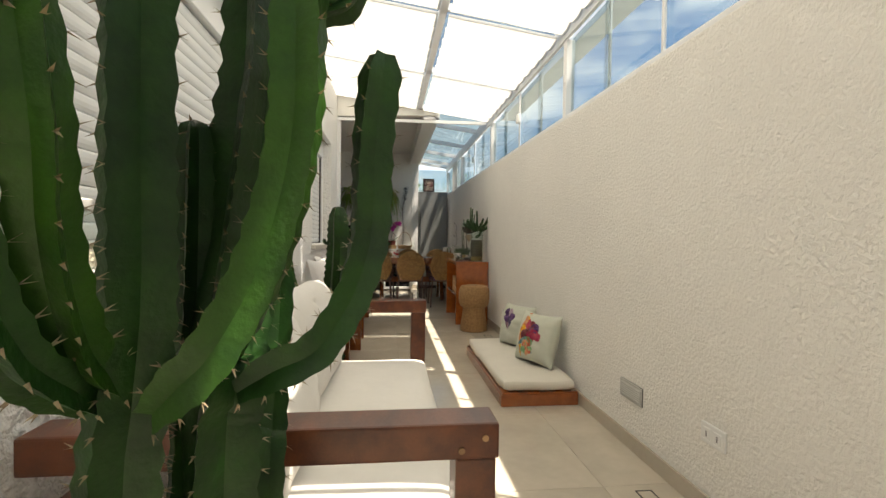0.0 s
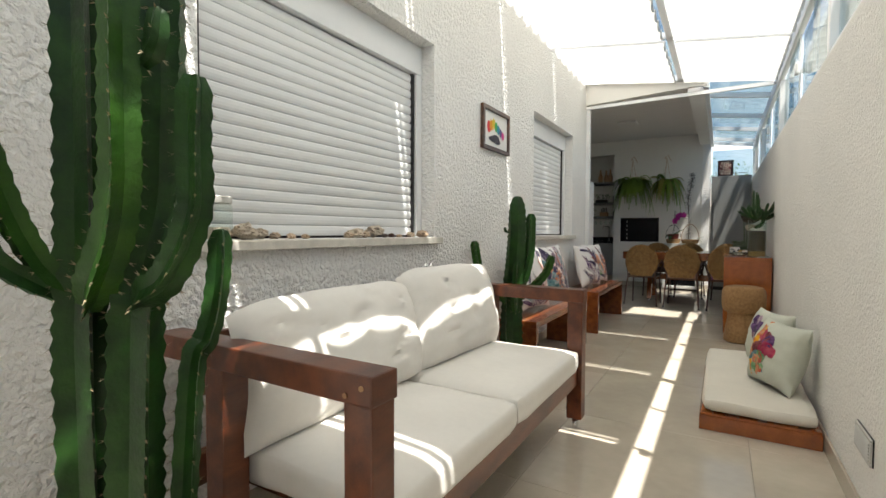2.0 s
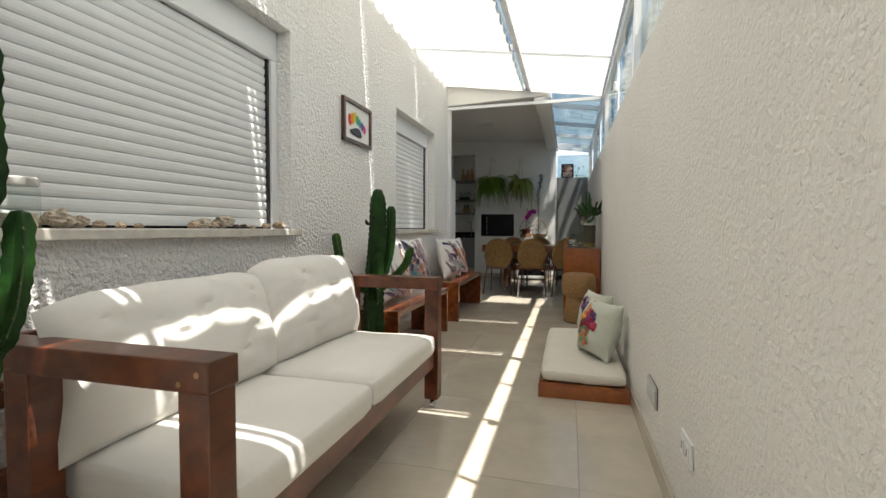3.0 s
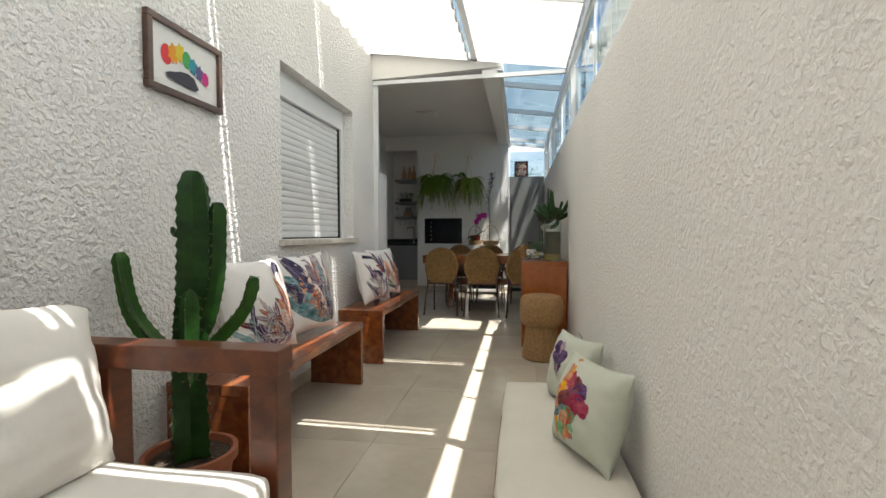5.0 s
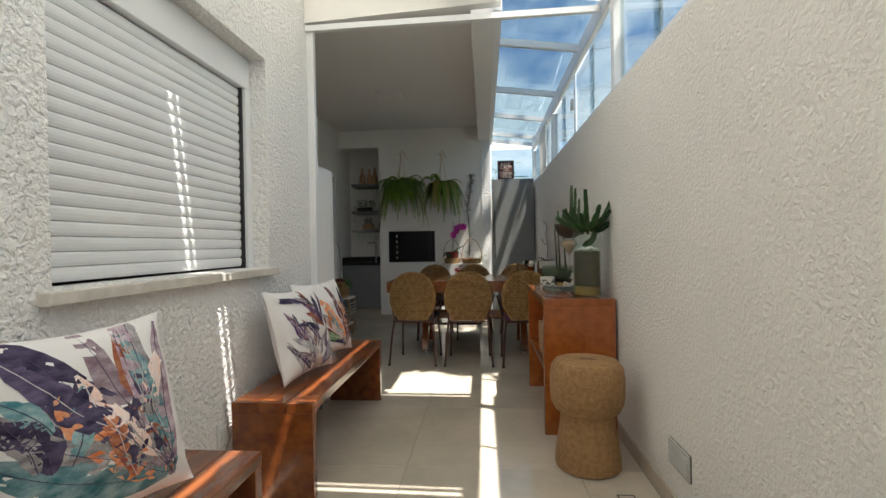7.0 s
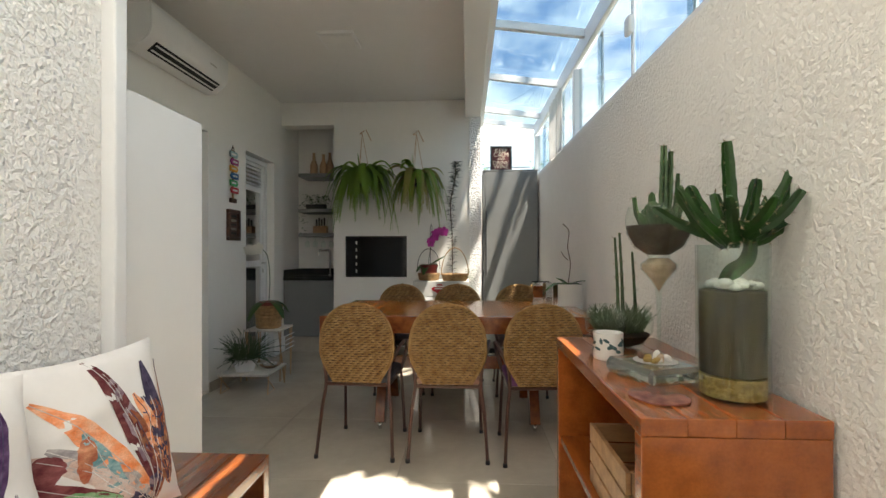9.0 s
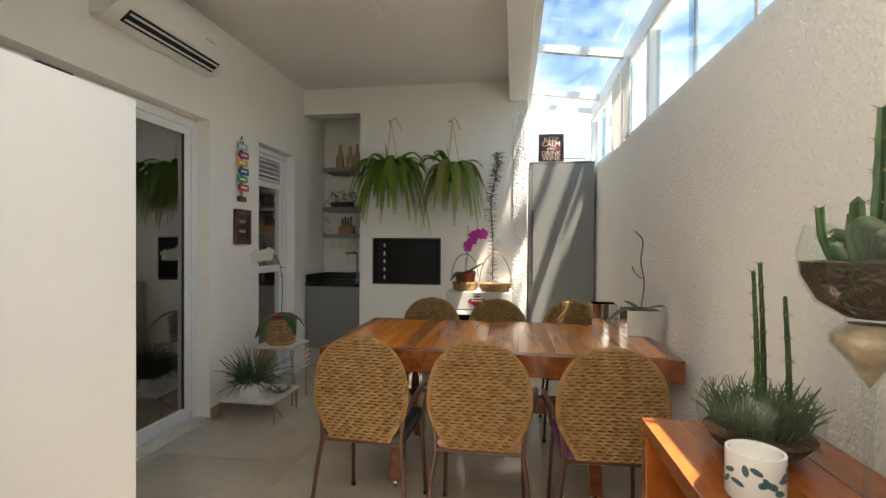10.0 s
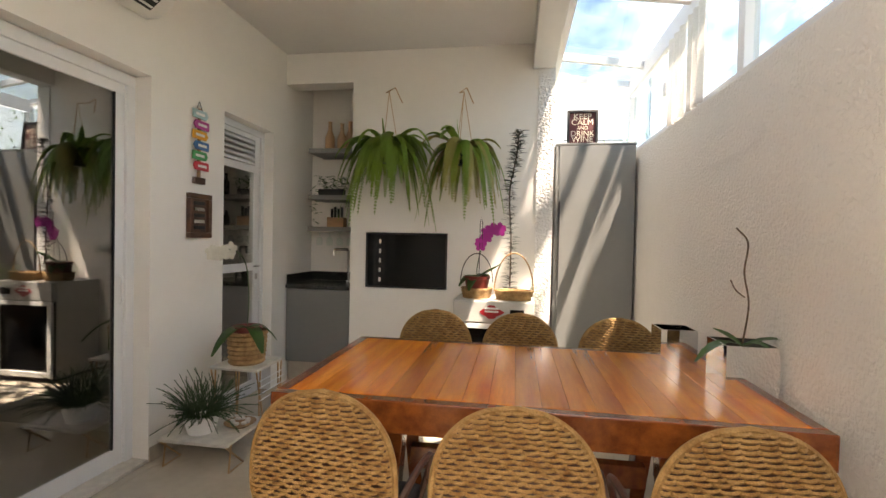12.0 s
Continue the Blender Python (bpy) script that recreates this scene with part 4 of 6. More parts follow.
# dark purple thicket
p = throw_cushion("white cushion with dark purple print", M_CLOTH, (-0.53, 6.05, 0.75), 0.53, 76, -10, 13)
fan(*p, (0.0, -0.78), (35, 145), 26, 0.68, 0.05, ("purple", "navy", "mauve", "purple", "grey", "maroon", "blush"), 9, "white", 0.2, 0.42)
fan(*p, (0.25, 0.05), (50, 150), 9, 0.65, 0.055, ("navy", "purple", "grey", "rust"), 10, "navy", 0.5, 0.2)
fan(*p, (-0.75, 0.75), (-10, 10), 3, 0.6, 0.04, ("navy",), 11, "navy", -0.3, 0.05)
# feathers fanned from one lower corner
p = throw_cushion("white cushion with red feather print", M_CLOTH, (-0.55, 6.50, 0.755), 0.53, 75, -14, 14)
fan(*p, (0.50, -0.90), (70, 150), 8, 1.15, 0.10, ("rust", "navy", "mauve", "maroon", "orange", "grey", "blush", "navy"), 12, "white", 0.35, 0.06)
fan(*p, (0.72, -0.70), (75, 110), 5, 0.95, 0.09, ("orange", "rust", "navy"), 13, "navy", 0.2, 0.05)
fan(*p, (0.15, -0.70), (120, 175), 4, 0.6, 0.09, ("teal", "blush", "maroon", "green"), 14, "white", -0.3, 0.1)
fan(*p, (-0.45, -0.30), (50, 80), 2, 0.28, 0.10, ("maroon", "rust"), 15, None, 0.1, 0.18)


# ---- floor mattress ----
def floor_seat():
    f = thing("low_daybed", "low wooden plinth with a cream mattress", "daybed")
    x0, x1, y0, y1 = 0.82, 1.40, 3.25, 4.75
    for a in ((x0, x1, y0, y0 + 0.035), (x0, x1, y1 - 0.035, y1), (x0, x0 + 0.035, y0 + 0.036, y1 - 0.036), (x1 - 0.035, x1, y0 + 0.036, y1 - 0.036)):
        part("plinth_board", box(*a, 0.0, 0.085, 0.004), M_WOOD_SIDE, f)
    part("plinth_top", box(x0 + 0.004, x1 - 0.004, y0 + 0.004, y1 - 0.004, 0.086, 0.10, 0.003), M_WOOD_SIDE, f)
    c = slab_cushion(x1 - x0 - 0.02, y1 - y0 - 0.02, 0.085, 0.04, 5, puff=0.015)
    for v in c.verts:
        if v.co.z > 0.05:
            for k in range(6):
                d2 = (v.co.x - (0.12 if k % 2 else -0.12)) ** 2 + (v.co.y + 0.55 - 0.22 * k) ** 2
                v.co.z -= 0.018 * math.exp(-d2 / 0.004)
    c.transform(Matrix.Translation(((x0 + x1) / 2, (y0 + y1) / 2, 0.10)))
    part("mattress", c, M_FABRIC_MAT, f, "cream tufted mattress", True)


floor_seat()
p = throw_cushion("pale green cushion with purple pansy print", M_SAGE, (1.235, 4.32, 0.385), 0.41, -76, 26, 21, 0.52)
fan(*p, (0.25, 0.35), (20, 340), 5, 0.34, 0.17, ("purple", "mauve", "purple", "navy", "purple"), 21, None, 0.1, 0.03)
fan(*p, (0.20, 0.12), (230, 310), 3, 0.22, 0.10, ("mauve", "maroon"), 22, None, 0.1, 0.03)
p = throw_cushion("pale green cushion with colourful flower print", M_SAGE, (1.235, 3.70, 0.395), 0.43, -74, 26, 22, 0.54)
fan(*p, (0.42, -0.85), (84, 90), 2, 1.7, 0.09, ("yellow", "orange"), 23, None, 0.06, 0.02)
fan(*p, (-0.05, 0.25), (10, 350), 6, 0.38, 0.15, ("magenta", "maroon", "purple", "magenta"), 24, None, 0.2, 0.05)
fan(*p, (0.05, -0.10), (200, 330), 6, 0.36, 0.10, ("green", "teal", "red", "green"), 25, None, 0.2, 0.06)
fan(*p, (0.12, -0.50), (10, 350), 6, 0.22, 0.10, ("red", "orange", "green"), 26, None, 0.2, 0.08)


def blob(cx, cz, r, squash, k, seed):
    """A flat uneven petal outline in the x-z plane."""
    bm = bmesh.new()
    pts = []
    for i in range(14):
        a = 2 * math.pi * i / 14
        rr = r * (1 + 0.18 * math.sin(a * k + seed) + 0.1 * noise.noise(Vector((i, seed, 0))))
        pts.append(bm.verts.new((cx + rr * math.cos(a), 0, cz + rr * squash * math.sin(a))))
    bm.faces.new(pts)
    return bm


# ---- picture on the corridor wall ----
def wall_picture():
    p = thing("framed_picture", "brown-framed watercolour in bright colours on white mat", "picture")
    y0, y1, z0, z1 = 3.455, 3.985, 1.835, 2.185
    x = XL + 0.002
    for a in ((y0, y1, z0, z0 + 0.032), (y0, y1, z1 - 0.032, z1), (y0, y0 + 0.032, z0 + 0.033, z1 - 0.033), (y1 - 0.032, y1, z0 + 0.033, z1 - 0.033)):
        part("frame", box(x, x + 0.03, a[0], a[1], a[2], a[3], 0.004), M_WOOD_AND_GAP_SHADE, p)
    part("mat", box(x + 0.004, x + 0.012, y0 + 0.03, y1 - 0.03, z0 + 0.03, z1 - 0.03), M_PAPER, p)
    cols = [(0.65, 0.05, 0.06), (0.75, 0.33, 0.03), (0.72, 0.55, 0.05), (0.08, 0.40, 0.12), (0.04, 0.28, 0.36), (0.12, 0.10, 0.25), (0.62, 0.05, 0.25)]
    for i, c in enumerate(cols):
        m = plain("watercolour_paint", c, 0.8)
        b = blob(0, 0, 0.036 - 0.0015 * i, 1.35, 7, i)
        b.transform(Matrix.Translation((x + 0.0135 + 0.0006 * i, y0 + 0.13 + i * 0.045, z1 - 0.125 - 0.018 * abs(i - 2))) @ Matrix.Rotation(radians(90), 4, "Z"))
        part("brush_mark", b, m, p)
    b = blob(0, 0, 0.11, 0.32, 3, 4)
    b.transform(Matrix.Translation((x + 0.0185, y0 + 0.24, z0 + 0.10)) @ Matrix.Rotation(radians(90), 4, "Z"))
    part("brush_mark", b, plain("dark_watercolour", (0.06, 0.06, 0.08), 0.8), p)


wall_picture()


# ---- shells on the first sill ----
def shell(y, size, seed, mat, nm, label):
    rng = random.Random(seed)
    b = bmesh.new()
    bmesh.ops.create_icosphere(b, subdivisions=3, radius=size)
    for v in b.verts:
        n = v.co.normalized()
        v.co *= 1 + 0.45 * noise.noise(n * 2.6 + Vector((seed, 0, 0))) + 0.3 * noise.noise(n * 6 + Vector((seed, 2, 0)))
        v.co.z *= 0.62
    lo = min(v.co.z for v in b.verts)
    b.transform(Matrix.Translation((0, 0, -lo)))
    whole(nm, b, mat, label, nm.replace("_", " "), at=(XL - 0.02 + rng.uniform(-0.02, 0.015), y, SILL - 0.002), turn=(0, 0, rng.uniform(0, 360)), group="sill finds", smooth=True)


for i, (y, s, m) in enumerate(((1.26, 0.03, 0), (1.33, 0.045, 1), (1.42, 0.034, 1), (1.50, 0.024, 0), (1.58, 0.02, 0), (1.66, 0.018, 0), (1.97, 0.026, 0), (2.03, 0.042, 1), (2.10, 0.026, 0),
                               (2.18, 0.046, 1), (2.27, 0.018, 2), (2.33, 0.02, 2), (2.42, 0.016, 0), (2.55, 0.026, 0), (2.63, 0.034, 0), (2.69, 0.024, 2))):
    nm, mat, lab = (("sea_shell", M_SHELL, "small tan sea shell on the stone sill"), ("coral_piece", M_CORAL, "pale lump of coral on the stone sill"), ("dark_stone", M_WOOD_AND_GAP_SHADE, "small dark stone on the stone sill"))[m]
    shell(y, s, i + 1, mat, nm, lab)


def sill_jar():
    j = thing("glass_jar", "clear glass jar with sand and a pale lid", "jar", at=(XL - 0.01, 1.21, SILL - 0.002))
    part("jar", lathe([(0.055, 0), (0.058, 0.01), (0.058, 0.13), (0.05, 0.14)], 20), M_VESSEL, j, smooth=True)
    part("lid", lathe([(0.056, 0.141), (0.058, 0.145), (0.058, 0.165), (0.05, 0.17)], 20), M_VENT, j, smooth=True)
    part("filling", lathe([(0.05, 0.006), (0.05, 0.05)], 16), M_CORAL, j)


sill_jar()


# ---- wall fittings ----
def vent(y, z, w, h):
    v = thing("wall_vent", "small grey louvred vent set in the wall", "vent", group="wall vents")
    x = XR - 0.001
    part("backing", box(x - 0.004, x, y - w / 2, y + w / 2, z - h / 2, z + h / 2), M_BLACKM, v)
    for a in ((y - w / 2, y + w / 2, z - h / 2, z - h / 2 + 0.012), (y - w / 2, y + w / 2, z + h / 2 - 0.012, z + h / 2), (y - w / 2, y - w / 2 + 0.012, z - h / 2 + 0.0125, z + h / 2 - 0.0125), (y + w / 2 - 0.012, y + w / 2, z - h / 2 + 0.0125, z + h / 2 - 0.0125)):
        part("frame", box(x - 0.012, x - 0.0045, *a, 0.002), M_VENT, v)
    for i in range(6):
        zz = z - h / 2 + 0.022 + i * (h - 0.044) / 5
        b = box(-0.007, 0.007, y - w / 2 + 0.013, y + w / 2 - 0.013, -0.004, 0.004)
        b.transform(Matrix.Translation((x - 0.0095, 0, zz)) @ Matrix.Rotation(radians(-35), 4, "Y"))
        part("slat", b, M_VENT, v)


vent(2.54, 0.335, 0.235, 0.105)
vent(5.50, 0.285, 0.215, 0.115)


def socket(y, z):
    s = thing("wall_socket", "white double wall socket", "socket")
    x = XR - 0.001
    part("plate", box(x - 0.011, x, y - 0.075, y + 0.075, z - 0.045, z + 0.045, 0.004), M_PLASTIC, s)
    for k in (-0.034, 0.034):
        o = part("outlet", box(x - 0.014, x - 0.0112, y + k - 0.024, y + k + 0.024, z - 0.026, z + 0.026, 0.003), M_PLASTIC, s)
        for dz in (-0.009, 0, 0.009):
            part("hole", box(x - 0.0155, x - 0.0142, y + k - 0.004, y + k + 0.004, z + dz - 0.0025, z + dz + 0.0025), M_BLACKM, o)


socket(1.85, 0.367)
ws = thing("wall_socket", "white wall socket low beside the bench", "socket")
part("plate", box(XL + 0.001, XL + 0.011, 5.57 - 0.05, 5.57 + 0.05, 0.33 - 0.06, 0.33 + 0.06, 0.004), M_PLASTIC, ws)
part("outlet", box(XL + 0.0112, XL + 0.014, 5.57 - 0.026, 5.57 + 0.026, 0.33 - 0.03, 0.33 + 0.03, 0.003), M_PLASTIC, ws)


def floor_grate(y0, y1, nm):
    g = thing("floor_drain", "long narrow tile-covered floor drain", "floor drain", group="floor drains")
    x0, x1 = 1.20, 1.285
    for a in ((x0, x0 + 0.006, y0, y1), (x1 - 0.006, x1, y0, y1), (x0 + 0.0065, x1 - 0.0065, y0, y0 + 0.006), (x0 + 0.0065, x1 - 0.0065, y1 - 0.006, y1)):
        part("edge", box(*a, 0.0, 0.0025), M_BLACKM, g)
    part("cover", box(x0 + 0.008, x1 - 0.008, y0 + 0.008, y1 - 0.008, 0.0, 0.002), M_TILE, g)


floor_grate(5.15, 5.72, "a")
floor_grate(1.65, 2.10, "b")


# ---- cork stool ----
def cork_stool():
    s = thing("cork_stool", "stool shaped like a champagne cork", "stool", at=(1.13, 6.03, 0))
    part("foot", lathe([(0.165, 0.0), (0.178, 0.01), (0.178, 0.05), (0.166, 0.14), (0.150, 0.24), (0.146, 0.31)], 36), M_CORK, s, smooth=True)
    part("head", lathe([(0.155, 0.311), (0.178, 0.325), (0.196, 0.36), (0.203, 0.42), (0.203, 0.50), (0.196, 0.555), (0.172, 0.588), (0.13, 0.598), (0.0, 0.60)], 36), M_CORK, s, smooth=True)
    for i, w in enumerate((0.10, 0.07)):
        part("print_bar", box(-w / 2, w / 2, -0.03 + i * 0.03, -0.018 + i * 0.03, 0.600, 0.6012), M_WOOD_AND_GAP_SHADE, s)


cork_stool()


# ---- sideboard and what stands on it ----
ST = 0.885


def sideboard():
    s = thing("sideboard", "open amber wooden sideboard against the wall", "sideboard")
    x0, x1, y0, y1 = 0.945, 1.405, 6.43, 7.52
    for k in range(4):
        xa, xb = x0 + (x1 - x0) * k / 4, x0 + (x1 - x0) * (k + 1) / 4
        part("top_board", box(xa + 0.0005, xb - 0.0005, y0, y1, ST - 0.045, ST, 0.003), M_WOOD_SIDE, s)
    for y in (y0 + 0.001, y1 - 0.046):
        part("side_panel", box(x0 + 0.002, x1 - 0.002, y, y + 0.045, 0, ST - 0.046, 0.003), M_WOOD_SIDE, s)
    part("shelf", box(x0 + 0.01, x1 - 0.02, y0 + 0.047, y1 - 0.047, 0.40, 0.43, 0.003), M_WOOD_SIDE, s)
    part("back_panel", box(x1 - 0.018, x1 - 0.004, y0 + 0.047, y1 - 0.047, 0.1, ST - 0.046), M_WOOD_SIDE, s)


sideboard()


def crate():
    c = thing("wooden_crate", "small slatted pale wooden crate on the shelf", "crate", at=(1.12, 6.85, 0.432))
    for k in range(3):
        z = k * 0.075
        for x in (-0.13, 0.13):
            part("slat", box(x - 0.008, x + 0.008, -0.2, 0.2, z, z + 0.065, 0.002), M_WOOD_PALE, c)
        for y in (-0.192, 0.192):
            part("slat", box(-0.12, 0.12, y - 0.008, y + 0.008, z, z + 0.065, 0.002), M_WOOD_PALE, c)
    part("base", box(-0.12, 0.12, -0.18, 0.18, 0.0, 0.012), M_WOOD_PALE, c)


crate()


def succulent_arm(pts, r, ribs, seed):
    return rib_column(pts, r, ribs, 0.2, seed, 0.014, 0.6)


def cylinder_vase():
    """Tall glass cylinder with layered earth, pebbles and a clump of fleshy stems."""
    v = thing("glass_cylinder_planter", "tall glass cylinder of earth with a fleshy cactus", "planter", at=(1.265, 6.61, ST))
    R, H = 0.092, 0.43
    b = bmesh.new()
    for r in (R, R - 0.006):
        lathe([(r, 0.0 if r == R else 0.01), (r, H)], 32, b)
    faces = [f for f in b.faces if len(f.verts) > 4 and f.calc_center_median().z > 0.1]
    bmesh.ops.delete(b, geom=faces, context="FACES_ONLY")
    part("cylinder", b, M_VESSEL, v, smooth=True)
    part("gravel", lathe([(R - 0.009, 0.011), (R - 0.009, 0.065), (R - 0.02, 0.07)], 28), M_GRAVEL, v, smooth=True)
    part("earth", lathe([(R - 0.009, 0.071), (R - 0.009, 0.30), (R - 0.02, 0.305)], 28), M_MOSSY, v, smooth=True)
    rng = random.Random(5)
    for i in range(30):
        a, rr = rng.uniform(0, 6.28), (R - 0.03) * math.sqrt(rng.random())
        s = rng.uniform(0.012, 0.02)
        b = bmesh.new()
        bmesh.ops.create_icosphere(b, subdivisions=2, radius=s, matrix=Matrix.LocRotScale((rr * math.cos(a), rr * math.sin(a), 0.312 + rng.uniform(0, 0.012)), None, (1.2, 1, 0.8)))
        part("pebble", b, M_PEBBLE, v, smooth=True)
    stem, sp = succulent_arm([(-0.02, 0, 0.305), (0.0, 0, 0.35), (0.045, 0, 0.39), (0.05, 0, 0.45), (0.02, 0, 0.5)], 0.026, 5, 0.0)
    part("stem", stem, M_CACTUS, v)
    sp.free()
    arms = [(0.0, 0.02, 0.0, 0.37), (-0.14, -0.02, 0.1, 0.20), (0.15, 0.0, 0.2, 0.27), (0.20, 0.03, 0.3, 0.16), (-0.08, 0.05, 0.2, 0.22), (0.09, 0.05, 0.1, 0.24), (-0.05, -0.08, 0.4, 0.16),
            (0.12, -0.07, 0.5, 0.18), (-0.17, 0.05, 0.6, 0.14), (0.02, 0.12, 0.7, 0.2), (0.03, -0.12, 0.8, 0.15), (0.17, 0.10, 0.9, 0.22)]
    for i, (dx, dy, s0, hh) in enumerate(arms):
        p0 = Vector((dx * 0.2 + 0.01, dy * 0.2, 0.42 + 0.004 * i))
        p2 = Vector((dx * 1.15, dy * 1.15, 0.43 + hh * 0.80))
        p1 = p0.lerp(p2, 0.5) + Vector((dx * 0.08, dy * 0.08, -0.006))
        stem, sp = succulent_arm([p0, p1, p2], 0.025, 4, s0 * 3 + 0.5)
        o = part("stem", stem, M_CACTUS, v)
        tagged(part("spines", sp, M_SPINE, o), kind="stuff")


cylinder_vase()


def goblet_planter():
    g = thing("goblet_planter", "tall-stemmed glass goblet planted with small cacti", "planter", at=(1.22, 7.0, ST))
    prof = [(0.075, 0.0), (0.075, 0.006), (0.02, 0.014), (0.008, 0.04), (0.007, 0.18), (0.012, 0.26), (0.03, 0.29), (0.062, 0.325), (0.062, 0.345), (0.035, 0.365), (0.04, 0.375), (0.085, 0.40), (0.112, 0.45), (0.116, 0.50), (0.104, 0.545)]
    prof = [(r, z * 1.06) for r, z in prof]
    b = lathe(prof, 30)
    bmesh.ops.delete(b, geom=[f for f in b.faces if len(f.verts) > 4 and f.calc_center_median().z > 0.3], context="FACES_ONLY")
    part("goblet", b, M_VESSEL, g, smooth=True)
    part("soil", lathe([(0.035, 0.398), (0.08, 0.427), (0.107, 0.477), (0.111, 0.505), (0.0, 0.51)], 24), M_SOIL, g, smooth=True)
    part("sand", lathe([(0.0, 0.262), (0.010, 0.28), (0.026, 0.308), (0.058, 0.346), (0.058, 0.364), (0.034, 0.386)], 24), M_SHELL, g, smooth=True)
    for i, (x, y, h, r) in enumerate(((0.02, 0.01, 0.30, 0.018), (0.045, 0.02, 0.28, 0.016), (-0.02, 0.0, 0.13, 0.02), (-0.07, 0.01, 0.11, 0.012), (0.06, -0.02, 0.15, 0.016), (-0.045, -0.03, 0.08, 0.014), (0.0, 0.05, 0.1, 0.016), (0.07, 0.03, 0.2, 0.012))):
        stem, sp = succulent_arm([(x * 0.8, y, 0.50), (x * 1.1, y, 0.50 + h * 0.5), (x * 1.2, y, 0.50 + h)], r, 5, i + 0.4)
        o = part("stem", stem, M_SUCC, g)
        tagged(part("spines", sp, M_SPINE, o), kind="stuff")
    for i in range(9):
        a = i * 2.4
        b = bmesh.new()
        bmesh.ops.create_icosphere(b, subdivisions=2, radius=0.02, matrix=Matrix.LocRotScale((0.05 * math.cos(a) - 0.01, 0.05 * math.sin(a), 0.52 + 0.018 * (i % 4)), Euler((a, 0.5, a)), (0.45, 0.8, 1.2)))
        part("leaf", b, M_SUCC, g, smooth=True)


goblet_planter()


def bowl_planter():
    g = thing("bowl_planter", "round glass bowl of soil with thin spiky cacti", "planter", at=(1.17, 7.30, ST))
    b = lathe([(0.05, 0.0), (0.10, 0.02), (0.135, 0.07), (0.14, 0.11), (0.125, 0.16), (0.115, 0.175)], 30)
    bmesh.ops.delete(b, geom=[f for f in b.faces if len(f.verts) > 4 and f.calc_center_median().z > 0.1], context="FACES_ONLY")
    part("bowl", b, M_VESSEL, g, smooth=True)
    part("soil", lathe([(0.048, 0.006), (0.095, 0.024), (0.125, 0.06), (0.0, 0.075)], 24), M_SOIL, g, smooth=True)
    for i, (x, y, h) in enumerate(((0.0, 0.0, 0.40), (0.03, 0.03, 0.42), (0.07, -0.01, 0.34))):
        stem, sp = succulent_arm([(x, y, 0.07), (x - 0.005, y, 0.07 + h * 0.5), (x - 0.015, y, 0.07 + h)], 0.0085, 5, i + 0.7)
        o = part("stem", stem, M_SUCC, g)
        tagged(part("spines", sp, M_SPINE, o), kind="stuff")
    rng = random.Random(8)
    b = bmesh.new()
    for i in range(420):
        a, rr = rng.uniform(0, 6.28), 0.10 * math.sqrt(rng.random())
        x, y = rr * math.cos(a), rr * math.sin(a)
        h = rng.uniform(0.04, 0.115)
        tube([(x, y, 0.07), (x * 1.2, y * 1.2, 0.07 + h * 0.6), (x * 1.35 + rng.uniform(-0.03, 0.03), y * 1.35 + rng.uniform(-0.03, 0.03), 0.07 + h)], [0.0016, 0.0024, 0.0008], 4, b)
    tagged(part("fine_stems", b, M_FINE, g), kind="stuff")


bowl_planter()


def candle_jar():
    c = thing("painted_candle_jar", "white glass candle jar with painted leaf sprigs", "candle jar", at=(1.06, 7.08, ST))
    part("jar", lathe([(0.052, 0), (0.056, 0.006), (0.056, 0.10), (0.050, 0.10), (0.049, 0.06), (0, 0.06)], 28), M_CERAMIC, c, smooth=True)
    m = plain("blue_green_leaf_paint", (0.05, 0.11, 0.12))
    rng = random.Random(3)
    for i in range(26):
        a, z = i * 0.55 + rng.uniform(-0.1, 0.1), 0.03 + 0.045 * rng.random()
        b = blob(0, 0, 0.0125, 0.5, 2, i)
        b.transform(Matrix.Rotation(a, 4, "Z") @ Matrix.Translation((0, -0.0566, z)) @ Matrix.Rotation(rng.uniform(0, 3), 4, "Y"))
        part("painted_leaf", b, m, c)


candle_jar()


def crystal_block():
    c = thing("crystal_dish", "square faceted crystal dish holding small stones", "dish", at=(1.14, 6.83, ST), turn=(0, 0, 20))
    b = box(-0.115, 0.115, -0.115, 0.115, 0.0, 0.05, 0.014, 1)
    part("dish", b, M_CRYSTAL, c)
    part("well", lathe([(0.06, 0.0505), (0.07, 0.0515)], 20), M_VENT, c)
    rng = random.Random(4)
    for i in range(9):
        b = bmesh.new()
        bmesh.ops.create_icosphere(b, subdivisions=2, radius=0.014, matrix=Matrix.LocRotScale((rng.uniform(-0.045, 0.045), rng.uniform(-0.045, 0.045), 0.060), Euler((i, i, 0)), (1.3, 1, 0.7)))
        part("stone", b, (M_PEBBLE, M_SHELL, M_GRAVEL, M_WOOD_AND_GAP_SHADE)[i % 4], c, smooth=True)


crystal_block()
b = lathe([(0.075, 0), (0.08, 0.002), (0.08, 0.006), (0.074, 0.008)], 26)
for v in b.verts:
    v.co.x *= 1 + 0.12 * noise.noise(v.co * 14)
    v.co.y *= 1 + 0.12 * noise.noise(v.co * 12 + Vector((3, 0, 0)))
agate = whole("agate_slice", b, material("agate", (0.30, 0.12, 0.09), 0.15, 0.4, 30, 0, color2=(0.12, 0.04, 0.035)), "polished brown agate slice on the sideboard", "stone slice", at=(1.06, 6.60, ST), smooth=True)


# ---- dining table ----
TZ = 0.845


